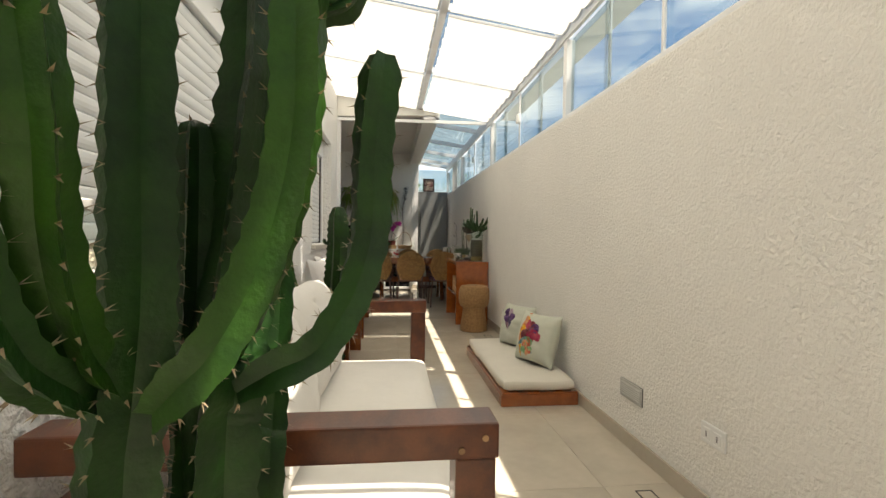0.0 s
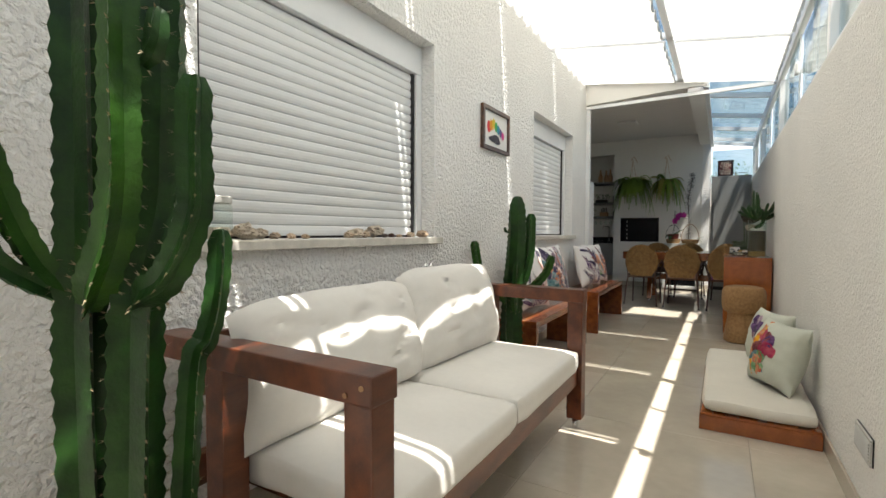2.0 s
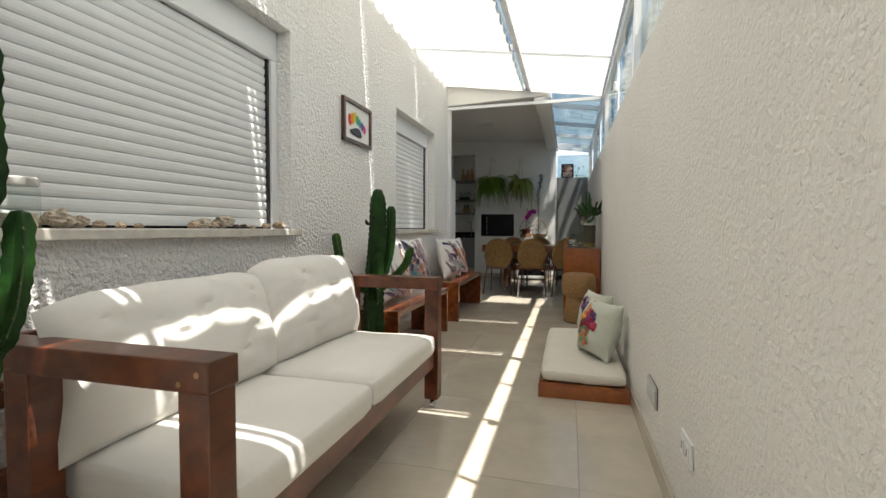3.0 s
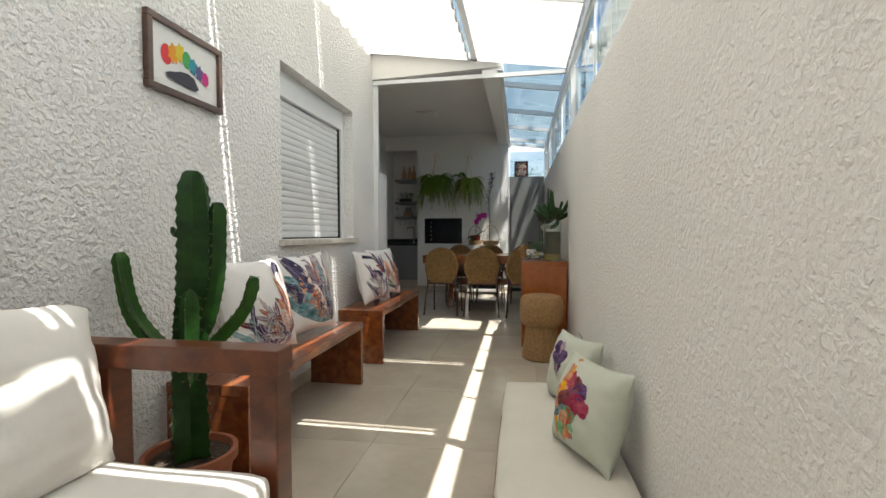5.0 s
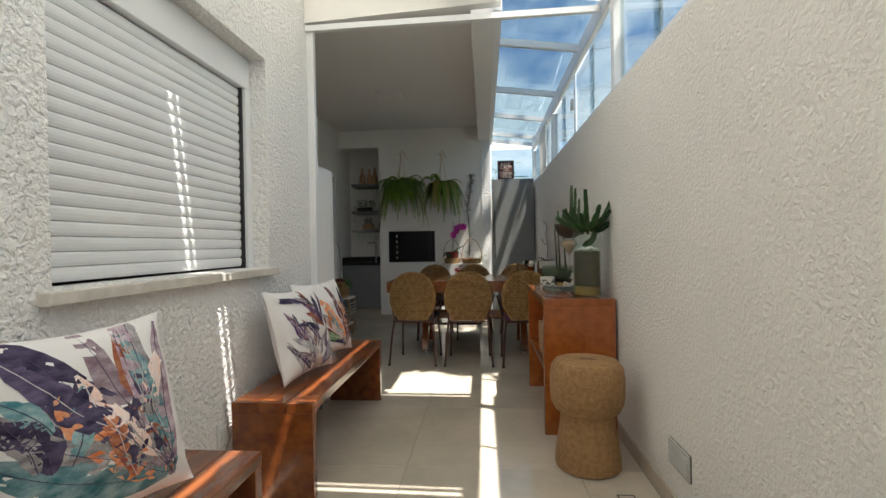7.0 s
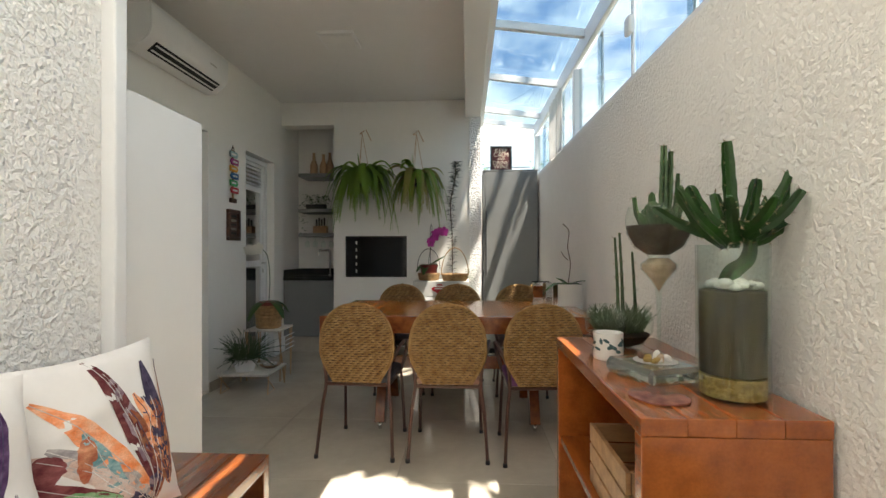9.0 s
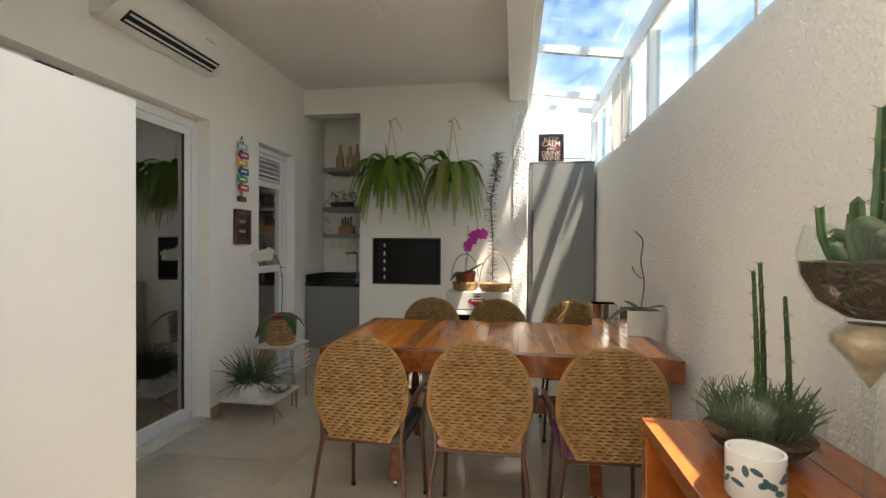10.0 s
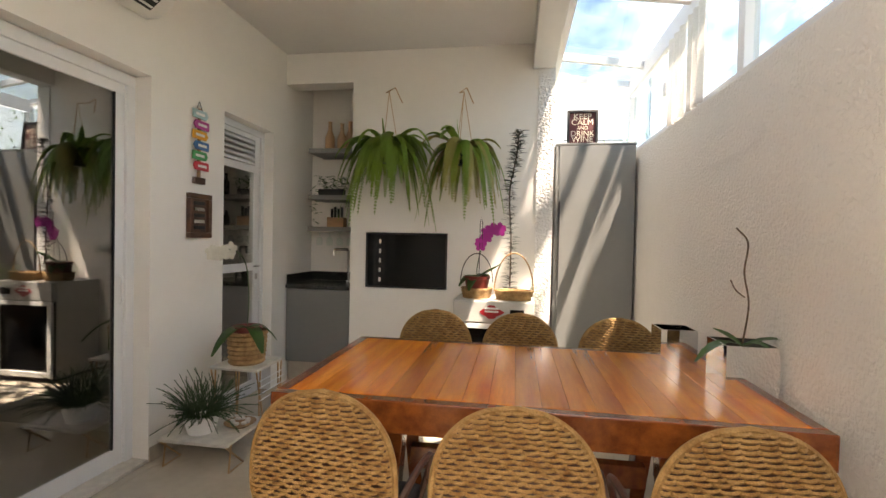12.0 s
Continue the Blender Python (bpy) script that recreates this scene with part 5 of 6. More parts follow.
def dining_table():
    t = thing("dining_table", "large polished orange wooden table on splayed trestle legs", "table")
    x0, x1, y0, y1 = -0.52, 1.40, 8.47, 9.52
    n = 19
    for k in range(n):
        xa, xb = x0 + 0.05 + (x1 - x0 - 0.1) * k / n, x0 + 0.05 + (x1 - x0 - 0.1) * (k + 1) / n
        part("plank", box(xa + 0.0004, xb - 0.0004, y0 + 0.05, y1 - 0.05, TZ - 0.035, TZ, 0.0006, 1), M_WOOD_TABLE, t)
    for a in ((x0, x1, y0, y0 + 0.0496), (x0, x1, y1 - 0.0496, y1), (x0, x0 + 0.0496, y0 + 0.05, y1 - 0.05), (x1 - 0.0496, x1, y0 + 0.05, y1 - 0.05)):
        part("edge_board", box(*a, TZ - 0.12, TZ, 0.005), M_WOOD_BENCH, t)
    for x in (-0.12, 1.0):
        for s in (-1, 1):
            b = box(-0.035, 0.035, -0.05, 0.05, 0, 0.74, 0.005)
            b.transform(Matrix.Translation((x, (y0 + y1) / 2 + s * 0.36, 0.045)) @ Matrix.Rotation(radians(s * 22), 4, "X"))
            leg = part("leg", b, M_WOOD_BENCH, t)
            w = lathe([(0.008, -0.01), (0.026, -0.01), (0.028, 0), (0.026, 0.01), (0.008, 0.01)], 12)
            w.transform(Matrix.Translation((x, (y0 + y1) / 2 + s * 0.36, 0.028)) @ Matrix.Rotation(radians(90), 4, "Y"))
            part("caster", w, M_CHROME, leg, smooth=True)
        part("cross_piece", box(x - 0.03, x + 0.03, (y0 + y1) / 2 - 0.14, (y0 + y1) / 2 + 0.14, 0.66, TZ - 0.121, 0.004), M_WOOD_BENCH, t)
    part("stretcher", box(-0.085, 0.965, (y0 + y1) / 2 - 0.03, (y0 + y1) / 2 + 0.03, 0.36, 0.46, 0.005), M_WOOD_BENCH, t)


dining_table()


# ---- wicker chairs ----
def back_outline(z):
    """Half width of the woven back at height z (0 to 1)."""
    if z < 0.42:
        return 0.145 + 0.09 * math.sin(z / 0.42 * math.pi / 2) ** 1.2
    q = (z - 0.42) / 0.58
    return 0.235 * math.sqrt(max(0.0, 1 - q ** 2.6))


def woven_back():
    """Straw plaited in rows: short strands that pass over and under, proud of one another."""
    bm = bmesh.new()
    rows, z0, z1 = 33, 0.47, 0.965
    for r in range(rows):
        zc = (r + 0.5) / rows
        z = z0 + (z1 - z0) * zc
        h = (z1 - z0) / rows * 0.40
        hw = back_outline(zc) * 0.985
        if hw < 0.03:
            continue
        w = 0.046
        off = (r % 2) * w / 2 + 0.006 * noise.noise(Vector((r * 1.7, 0, 0)))
        x = -hw - off
        while x < hw:
            xa, xb = max(-hw, x), min(hw, x + w * 1.12)
            x += w
            if xb - xa < 0.008:
                continue
            j = 0.0025 * noise.noise(Vector((x * 31, r * 2.3, 4)))
            for face, sgn in ((-0.013, -1), (0.013, 1)):
                vs = []
                for i in range(5):
                    t = i / 4
                    px = xa + (xb - xa) * t
                    bow = sgn * 0.0095 * math.sin(math.pi * t) + 0.06 * px * px
                    tl = 0.004 * (t - 0.5)
                    vs.append([bm.verts.new((px, face + bow - sgn * 0.004, z - h + j + tl)), bm.verts.new((px, face + bow, z + j + tl)), bm.verts.new((px, face + bow - sgn * 0.004, z + h + j + tl))])
                for a, b in zip(vs, vs[1:]):
                    for k in range(2):
                        q = (a[k], b[k], b[k + 1], a[k + 1])
                        bm.faces.new(q if sgn < 0 else q[::-1])
    return bm


def make_chair(pad, pad_label):
    c = thing("wicker_chair", "woven straw chair with brown steel frame and cushion", "chair", group="chairs round the table")
    back = tagged(part("backrest", woven_back(), M_WICKER, c, "plaited straw backrest"), kind="stuff")
    # dark sheet inside the weave, its colour standing for shade between the strands
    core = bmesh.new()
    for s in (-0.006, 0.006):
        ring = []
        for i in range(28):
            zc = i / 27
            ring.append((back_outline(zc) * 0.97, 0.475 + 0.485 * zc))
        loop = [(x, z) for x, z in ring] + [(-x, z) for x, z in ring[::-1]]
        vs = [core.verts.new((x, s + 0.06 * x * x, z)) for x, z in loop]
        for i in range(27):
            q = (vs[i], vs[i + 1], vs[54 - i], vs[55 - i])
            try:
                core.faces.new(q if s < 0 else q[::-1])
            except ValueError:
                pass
    part("core", core, M_WOOD_AND_GAP_SHADE, back)
    rim = [(back_outline(i / 40) * s, 0.06 * back_outline(i / 40) ** 2, 0.47 + 0.495 * i / 40) for s, rng in ((1, range(0, 41)), (-1, range(40, -1, -1))) for i in rng]
    part("rim", tube(rim, 0.012, 6), M_WICKER, back, smooth=True)
    for s in (-1, 1):
        part("rear_leg", tube(curve_points([(s * 0.245, -0.05, 0.0), (s * 0.225, 0.0, 0.30), (s * 0.205, 0.02, 0.46), (s * 0.222, 0.01, 0.62)], 5), 0.011), M_STEEL_BROWN, c, smooth=True)
        part("front_leg", tube(curve_points([(s * 0.22, 0.44, 0.0), (s * 0.21, 0.41, 0.3), (s * 0.20, 0.40, 0.46)], 4), 0.011), M_STEEL_BROWN, c, smooth=True)
        part("armrest", tube(curve_points([(s * 0.222, 0.01, 0.60), (s * 0.26, 0.12, 0.685), (s * 0.27, 0.25, 0.69), (s * 0.25, 0.36, 0.62), (s * 0.205, 0.40, 0.46)], 6), 0.012), M_STEEL_BROWN, c, smooth=True)
        for y, z in ((-0.05, 0.0), (0.44, 0.0)):
            part("foot_cap", lathe([(0.014, 0), (0.014, 0.02), (0.012, 0.024)], 10, at=(s * (0.245 if y < 0 else 0.22), y, z)), M_BLACKM, c)
    part("seat_frame", tube([(-0.205, 0.02, 0.45), (0.205, 0.02, 0.45), (0.20, 0.40, 0.45), (-0.20, 0.40, 0.45), (-0.205, 0.02, 0.45)], 0.011), M_STEEL_BROWN, c)
    s = slab_cushion(0.42, 0.42, 0.055, 0.027, 3, puff=0.015)
    s.transform(Matrix.Translation((0, 0.22, 0.455)))
    part("seat_cushion", s, pad, c, pad_label, True)
    return c


M_SEATPAD = material("brown_striped_seat_cloth", (0.16, 0.10, 0.09), 0.85, 0.4, 5, 0.2, 200, color2=(0.05, 0.035, 0.04), stretch=(1, 14, 1), per_object=0.2)
M_PAD_GREY = material("dark_grey_striped_cloth", (0.07, 0.07, 0.085), 0.85, 0.4, 5, 0.2, 200, color2=(0.025, 0.025, 0.03), stretch=(14, 1, 1))
M_PAD_RED = material("red_cream_striped_cloth", (0.42, 0.27, 0.20), 0.85, 0.4, 5, 0.2, 200, color2=(0.16, 0.05, 0.04), stretch=(1, 16, 1))
M_PAD_PURPLE = material("purple_patterned_cloth", (0.16, 0.04, 0.17), 0.85, 0.4, 14, 0.2, 200, color2=(0.05, 0.02, 0.06))
make_chair(M_PAD_GREY, "dark grey striped seat cushion").matrix_world = P(-0.185, 8.17, 0, 0, 0, -4)
make_chair(M_PAD_RED, "red and cream striped seat cushion").matrix_world = P(0.395, 8.15, 0)
make_chair(M_PAD_PURPLE, "purple patterned seat cushion").matrix_world = P(0.985, 8.13, 0, 0, 0, 3)
chair = make_chair(M_SEATPAD, "dark striped seat cushion")
chair.matrix_world = P(-0.13, 9.86, 0, 0, 0, 184)
for x, y, r in ((0.42, 9.86, 180), (1.02, 9.84, 177)):
    copy_thing(chair, P(x, y, 0, 0, 0, r))


# ---- cupboards and appliances ----
def tall_white_cupboard():
    c = thing("white_cupboard", "plain tall white laminate cupboard", "cupboard")
    part("body", box(-1.45, -0.79, 6.93, 7.49, 0.06, 1.93, 0.004), M_WHITE_LAM, c)
    part("plinth", box(-1.43, -0.81, 6.95, 7.47, 0.0, 0.059), M_BLACKM, c)


tall_white_cupboard()
whole("router_box", box(-1.0, -0.86, 7.2, 7.32, 1.931, 1.965, 0.008), M_BLACKM, "small black box lying on the white cupboard", "box")


def grey_cupboard():
    c = thing("tall_grey_cupboard", "tall grey laminate cupboard beside the wall", "cupboard")
    x0, x1, y0, y1, h = 0.715, 1.40, 11.12, 11.60, 2.30
    part("body", box(x0, x1, y0 + 0.022, y1, 0.07, h, 0.003), M_GREY, c)
    part("plinth", box(x0 + 0.02, x1 - 0.02, y0 + 0.06, y1 - 0.02, 0, 0.069), M_BLACKM, c)
    part("top_board", box(x0 - 0.005, x1, y0, y1, h + 0.001, h + 0.018, 0.002), M_GREY, c)
    d = part("door", box(x0 + 0.03, x1 - 0.008, y0, y0 + 0.020, 0.09, h - 0.006, 0.002), M_GREY, c)
    part("handle", box(x0 + 0.032, x0 + 0.044, y0 - 0.012, y0 - 0.001, 1.0, 1.8, 0.003), M_GAP, d)
    part("side_strip", box(x0 + 0.002, x0 + 0.026, y0 + 0.004, y0 + 0.021, 0.07, h - 0.006, 0.002), M_GREY, c)


grey_cupboard()


def text_mesh(body, size):
    cu = bpy.data.curves.new("lettering", "FONT")
    cu.body, cu.size, cu.align_x, cu.align_y, cu.extrude = body, size, "CENTER", "CENTER", 0.0008
    ob = bpy.data.objects.new("lettering", cu)
    scene.collection.objects.link(ob)
    me = bpy.data.meshes.new_from_object(ob.evaluated_get(bpy.context.evaluated_depsgraph_get()))
    bpy.data.objects.remove(ob)
    bm = bmesh.new()
    bm.from_mesh(me)
    bpy.data.meshes.remove(me)
    return bm


def sign_on_cupboard():
    s = thing("wine_sign", "dark framed sign reading keep calm and drink wine", "sign", at=(0.953, 11.25, 2.318), turn=(-6, 0, 0))
    w, h = 0.275, 0.33
    for a in ((-w / 2, w / 2, 0, 0.022), (-w / 2, w / 2, h - 0.022, h), (-w / 2, -w / 2 + 0.022, 0.0225, h - 0.0225), (w / 2 - 0.022, w / 2, 0.0225, h - 0.0225)):
        part("frame", box(a[0], a[1], -0.02, 0.01, a[2], a[3], 0.003), M_BLACKM, s)
    part("panel", box(-w / 2 + 0.01, w / 2 - 0.01, -0.004, 0.004, 0.01, h - 0.01), plain("dark_red_print", (0.10, 0.02, 0.02)), s)
    m = plain("cream_print", (0.72, 0.62, 0.50))
    for i, (t, size) in enumerate((("KEEP", 0.075), ("CALM", 0.075), ("AND", 0.045), ("DRINK", 0.07), ("WINE", 0.075))):
        b = text_mesh(t, size)
        b.transform(Matrix.Translation((0, -0.0055, h - 0.06 - i * 0.053)) @ Matrix.Rotation(radians(90), 4, "X"))
        part("lettering", b, m, s)


sign_on_cupboard()
gl = thing("glass_tray", "low black-edged tray standing on the cupboard", "tray", at=(1.07, 11.35, 2.319))
part("wire", tube([(-0.28, 0, 0.0), (-0.28, 0, 0.07), (0.26, 0, 0.07), (0.26, 0, 0.0)], 0.006, 5), M_BLACKM, gl)
part("base", box(-0.29, 0.27, -0.05, 0.05, 0, 0.008, 0.002), M_BLACKM, gl)


def air_conditioner():
    a = thing("air_conditioner", "white split air conditioner mounted high on the wall", "air conditioner")
    y0, y1, z0, z1 = 8.33, 9.36, 2.72, 3.03
    x = XD + 0.002
    prof = [(0, 0), (0.10, 0.0), (0.19, 0.07), (0.215, 0.14), (0.215, 0.29), (0.20, 0.31), (0, 0.31)]
    b = bmesh.new()
    ra = [b.verts.new((x + px, y0, z0 + pz)) for px, pz in prof]
    rb = [b.verts.new((x + px, y1, z0 + pz)) for px, pz in prof]
    n = len(prof)
    for i in range(n):
        b.faces.new((ra[i], rb[i], rb[(i + 1) % n], ra[(i + 1) % n]))
    b.faces.new(ra[::-1])
    b.faces.new(rb)
    bmesh.ops.recalc_face_normals(b, faces=b.faces)
    bmesh.ops.bevel(b, geom=b.edges[:], offset=0.008, segments=2, affect="EDGES")
    part("casing", b, M_PLASTIC, a, smooth=True)
    # black slab on the casing, painted for the shade inside the open slot
    b = box(-0.045, 0.045, y0 + 0.1, y1 - 0.1, -0.004, 0.004)
    b.transform(Matrix.Translation((x + 0.150, 0, z0 + 0.032)) @ Matrix.Rotation(radians(-38), 4, "Y"))
    o = part("outlet", b, M_BLACKM, a)
    for k in range(2):
        b = box(-0.007, 0.007, y0 + 0.11, y1 - 0.11, -0.002, 0.002)
        b.transform(Matrix.Translation((x + 0.138 + 0.034 * k, 0, z0 + 0.012 + 0.03 * k)) @ Matrix.Rotation(radians(-25), 4, "Y"))
        part("vane", b, M_PLASTIC, o)
    part("badge", box(x + 0.2155, x + 0.217, y1 - 0.3, y1 - 0.2, z0 + 0.16, z0 + 0.175), M_VENT, a)


air_conditioner()
cl2 = thing("ceiling_light", "square flat white ceiling light", "ceiling light", at=(-0.62, 9.35, 3.2))
part("frame", box(-0.16, 0.16, -0.16, 0.16, -0.03, 0, 0.006), M_PLASTIC, cl2)
part("diffuser", box(-0.135, 0.135, -0.135, 0.135, -0.036, -0.031, 0.002), M_PAPER, cl2)


def drinks_fridge():
    f = thing("drinks_fridge", "small grey drinks fridge with glass door", "fridge")
    x0, x1, y0, y1, h = -0.11, 0.535, 10.55, 11.06, 0.95
    part("body", box(x0, x1, y0 + 0.055, y1, 0.03, h, 0.006), M_VENT, f)
    part("header", box(x0 + 0.002, x1 - 0.002, y0 + 0.004, y0 + 0.054, h - 0.17, h - 0.002, 0.004), M_VENT, f)
    d = part("door", box(x0 + 0.004, x1 - 0.004, y0 + 0.03, y0 + 0.054, 0.05, h - 0.18, 0.003), M_BLACK, f)
    for a in ((x0 + 0.004, x0 + 0.05, 0.05, h - 0.18), (x1 - 0.05, x1 - 0.004, 0.05, h - 0.18), (x0 + 0.051, x1 - 0.051, h - 0.22, h - 0.18), (x0 + 0.051, x1 - 0.051, 0.05, 0.1)):
        part("door_frame", box(a[0], a[1], y0 + 0.004, y0 + 0.029, a[2], a[3], 0.003), M_WHITE_LAM, d)
    b = blob(0, 0, 0.085, 0.6, 4, 1.57)
    b.transform(Matrix.Translation((0.20, y0 + 0.0015, h - 0.085)))
    bd = part("badge", b, plain("red_badge", (0.42, 0.015, 0.025), 0.4), f)
    for k in (0, 1):
        part("badge_bar", box(0.145, 0.255, y0 - 0.0005, y0 + 0.0005, h - 0.088 + k * 0.025, h - 0.073 + k * 0.025), M_PAPER, bd)
    part("display", box(x1 - 0.19, x1 - 0.08, y0, y0 + 0.004, h - 0.12, h - 0.06), M_BLACK, f)
    for x in (x0 + 0.05, x1 - 0.05):
        part("foot", box(x - 0.02, x + 0.02, y0 + 0.08, y1 - 0.05, 0, 0.029), M_BLACKM, f)


drinks_fridge()


def grill():
    g = thing("built_in_grill", "black glass-fronted grill built into the wall", "grill")
    y = YT
    b = bmesh.new()
    for a in ((GX0 + 0.004, GX1 - 0.004, GZ0 + 0.004, GZ0 + 0.02), (GX0 + 0.004, GX1 - 0.004, GZ1 - 0.02, GZ1 - 0.004), (GX0 + 0.004, GX0 + 0.02, GZ0 + 0.02, GZ1 - 0.02), (GX1 - 0.02, GX1 - 0.004, GZ0 + 0.02, GZ1 - 0.02)):
        box(a[0], a[1], y + 0.004, y + 0.18, a[2], a[3], bm=b)
    part("surround", b, M_BLACKM, g)
    part("back", box(GX0 + 0.004, GX1 - 0.004, y + 0.181, y + 0.195, GZ0, GZ1), M_BLACKM, g)
    part("pane", box(GX0 + 0.02, GX1 - 0.02, y + 0.02, y + 0.026, GZ0 + 0.02, GZ1 - 0.02), M_BLACK, g)
    for k in range(5):
        part("skewer_mount", box(GX0 + 0.13, GX0 + 0.15, y + 0.012, y + 0.019, GZ0 + 0.06 + k * 0.09, GZ0 + 0.10 + k * 0.09, 0.003), M_VENT, g)


grill()


# ---- sink niche ----
def sink_niche():
    c = thing("sink_cabinet", "grey cabinet under the sink in the niche", "cabinet")
    x0, x1 = XD + 0.01, NX - 0.01
    part("body", box(x0, x1, YT + 0.045, YT + 0.59, 0.20, 0.925, 0.003), M_GREY, c)
    part("door", box(x0 + 0.004, x1 - 0.004, YT + 0.022, YT + 0.044, 0.21, 0.915, 0.003), M_GREY, c)
    part("plinth", box(x0, x1, YT + 0.08, YT + 0.58, 0.0, 0.199), M_BASE, c)
    w = thing("granite_worktop", "black granite worktop with low upstand", "worktop")
    part("slab", box(x0, x1, YT + 0.01, YT + 0.585, 0.926, 0.965, 0.004), M_GRANITE, w)
    part("upstand", box(x0, x1, YT + 0.57, YT + 0.592, 0.966, 1.06, 0.003), M_GRANITE, w)
    part("upstand", box(x0, x0 + 0.02, YT + 0.03, YT + 0.569, 0.966, 1.06, 0.003), M_GRANITE, w)
    t = thing("kitchen_tap", "tall square chrome kitchen tap", "tap", at=(-1.36, YT + 0.42, 0.966))
    part("base", lathe([(0.024, 0), (0.024, 0.012), (0.02, 0.02)], 18), M_CHROME, t, smooth=True)
    part("spout", tube([(0, 0, 0.015), (0, 0, 0.33), (-0.005, -0.01, 0.345), (-0.12, -0.08, 0.345), (-0.125, -0.083, 0.335), (-0.125, -0.083, 0.28)], 0.014, 8), M_CHROME, t, smooth=True)
    part("lever", tube([(0.015, -0.01, 0.07), (0.05, -0.02, 0.10)], 0.008), M_CHROME, t)
    for z in (2.33, 1.86, 1.54):
        whole("niche_shelf", box(x0 + 0.13, x1 - 0.002, YT + 0.20, YT + 0.595, z - 0.045, z, 0.003), M_GREY, "thick grey shelf in the niche", "shelf", group="niche shelves")
    for i, (x, h) in enumerate(((-1.56, 0.30), (-1.43, 0.28), (-1.34, 0.30))):
        b = lathe([(0.045, 0), (0.05, 0.01), (0.05, h * 0.45), (0.022, h * 0.7), (0.018, h * 0.95), (0.023, h)], 18)
        whole("ceramic_bottle", b, M_BEIGEBOT, "tan ceramic bottle on the upper shelf", "bottle", at=(x, YT + 0.36, 2.331), group="shelf bottles", smooth=True)
    k = thing("knife_block", "wooden knife block with black handles", "knife block", at=(-1.47, YT + 0.36, 1.541))
    part("block", box(-0.09, 0.09, -0.05, 0.05, 0, 0.10, 0.005), M_WOOD_PALE, k)
    for i in range(4):
        part("knife_handle", box(-0.065 + i * 0.036, -0.045 + i * 0.036, -0.012, 0.012, 0.101, 0.19 + 0.02 * (i % 2), 0.004), M_BLACKM, k)
    for x, h, z in ((-1.24, 0.16, 1.541), (-1.235, 0.24, 1.861)):
        whole("dark_bottle", lathe([(0.03, 0), (0.032, 0.01), (0.032, h * 0.6), (0.012, h * 0.75), (0.012, h)], 14), M_BLACK, "small dark bottle on a niche shelf", "bottle", at=(x, YT + 0.34, z), group="shelf bottles", smooth=True)
    for i in range(4):
        whole("wine_glass", lathe([(0.03, 0.0), (0.028, -0.006), (0.004, -0.012), (0.004, -0.05), (0.03, -0.07), (0.034, -0.11), (0.028, -0.14)], 14), M_VESSEL, "wine glass hanging under the lower shelf", "glass", at=(-1.64 + i * 0.11, YT + 0.32, 1.49), group="hanging glasses", smooth=True)


sink_niche()


# ---- plants ----
def leaf_blade(pts, width, bm, fold=0.3):
    """A leaf along pts, folded along its rib."""
    pts = [Vector(p) for p in pts]
    n = len(pts)
    prev = None
    for i, p in enumerate(pts):
        d = (pts[min(i + 1, n - 1)] - pts[max(i - 1, 0)]).normalized()
        s = d.cross(Vector((0, 0, 1)))
        s = s.normalized() if s.length > 1e-3 else Vector((1, 0, 0))
        w = width * math.sin(math.pi * min(0.97, max(0.06, i / (n - 1)))) ** 0.7
        up = s.cross(d)
        row = [bm.verts.new(p - s * w + up * w * fold), bm.verts.new(p), bm.verts.new(p + s * w + up * w * fold)]
        if prev:
            for k in range(2):
                bm.faces.new((prev[k], prev[k + 1], row[k + 1], row[k]))
        prev = row
    return bm


def frond(base, out, length, droop, bm, rng, pin=0.05, lift=0.5):
    """A fern frond: an arching stalk with two rows of small leaflets."""
    pts = []
    for i in range(15):
        t = i / 14
        pts.append(Vector(base) + Vector(out) * length * t * (1 - 0.25 * t) + Vector((0, 0, 1)) * (length * lift * t - droop * t * t))
    tube(pts, [0.003 * (1 - 0.7 * i / 14) + 0.0006 for i in range(15)], 4, bm)
    for i in range(1, 53):
        t = i / 53 * 14
        k = min(13, int(t))
        p = pts[k].lerp(pts[k + 1], t - k)
        d = (pts[k + 1] - pts[k]).normalized()
        s = d.cross(Vector((0, 0, 1)))
        if s.length < 0.05:
            s = Vector((out[1], -out[0], 0)) + Vector((0.01, 0, 0))
        s.normalize()
        w = pin * math.sin(math.pi * (0.12 + 0.86 * i / 53)) ** 0.6 * rng.uniform(0.8, 1.15)
        for sg in (-1, 1):
            tip = p + s * sg * w + d * w * 0.25 - Vector((0, 0, w * 0.25))
            e = d * 0.0075
            mid = p.lerp(tip, 0.5)
            bm.faces.new([bm.verts.new(v) for v in (p - e * 0.5, mid - e, tip, mid + e, p + e * 0.5)])


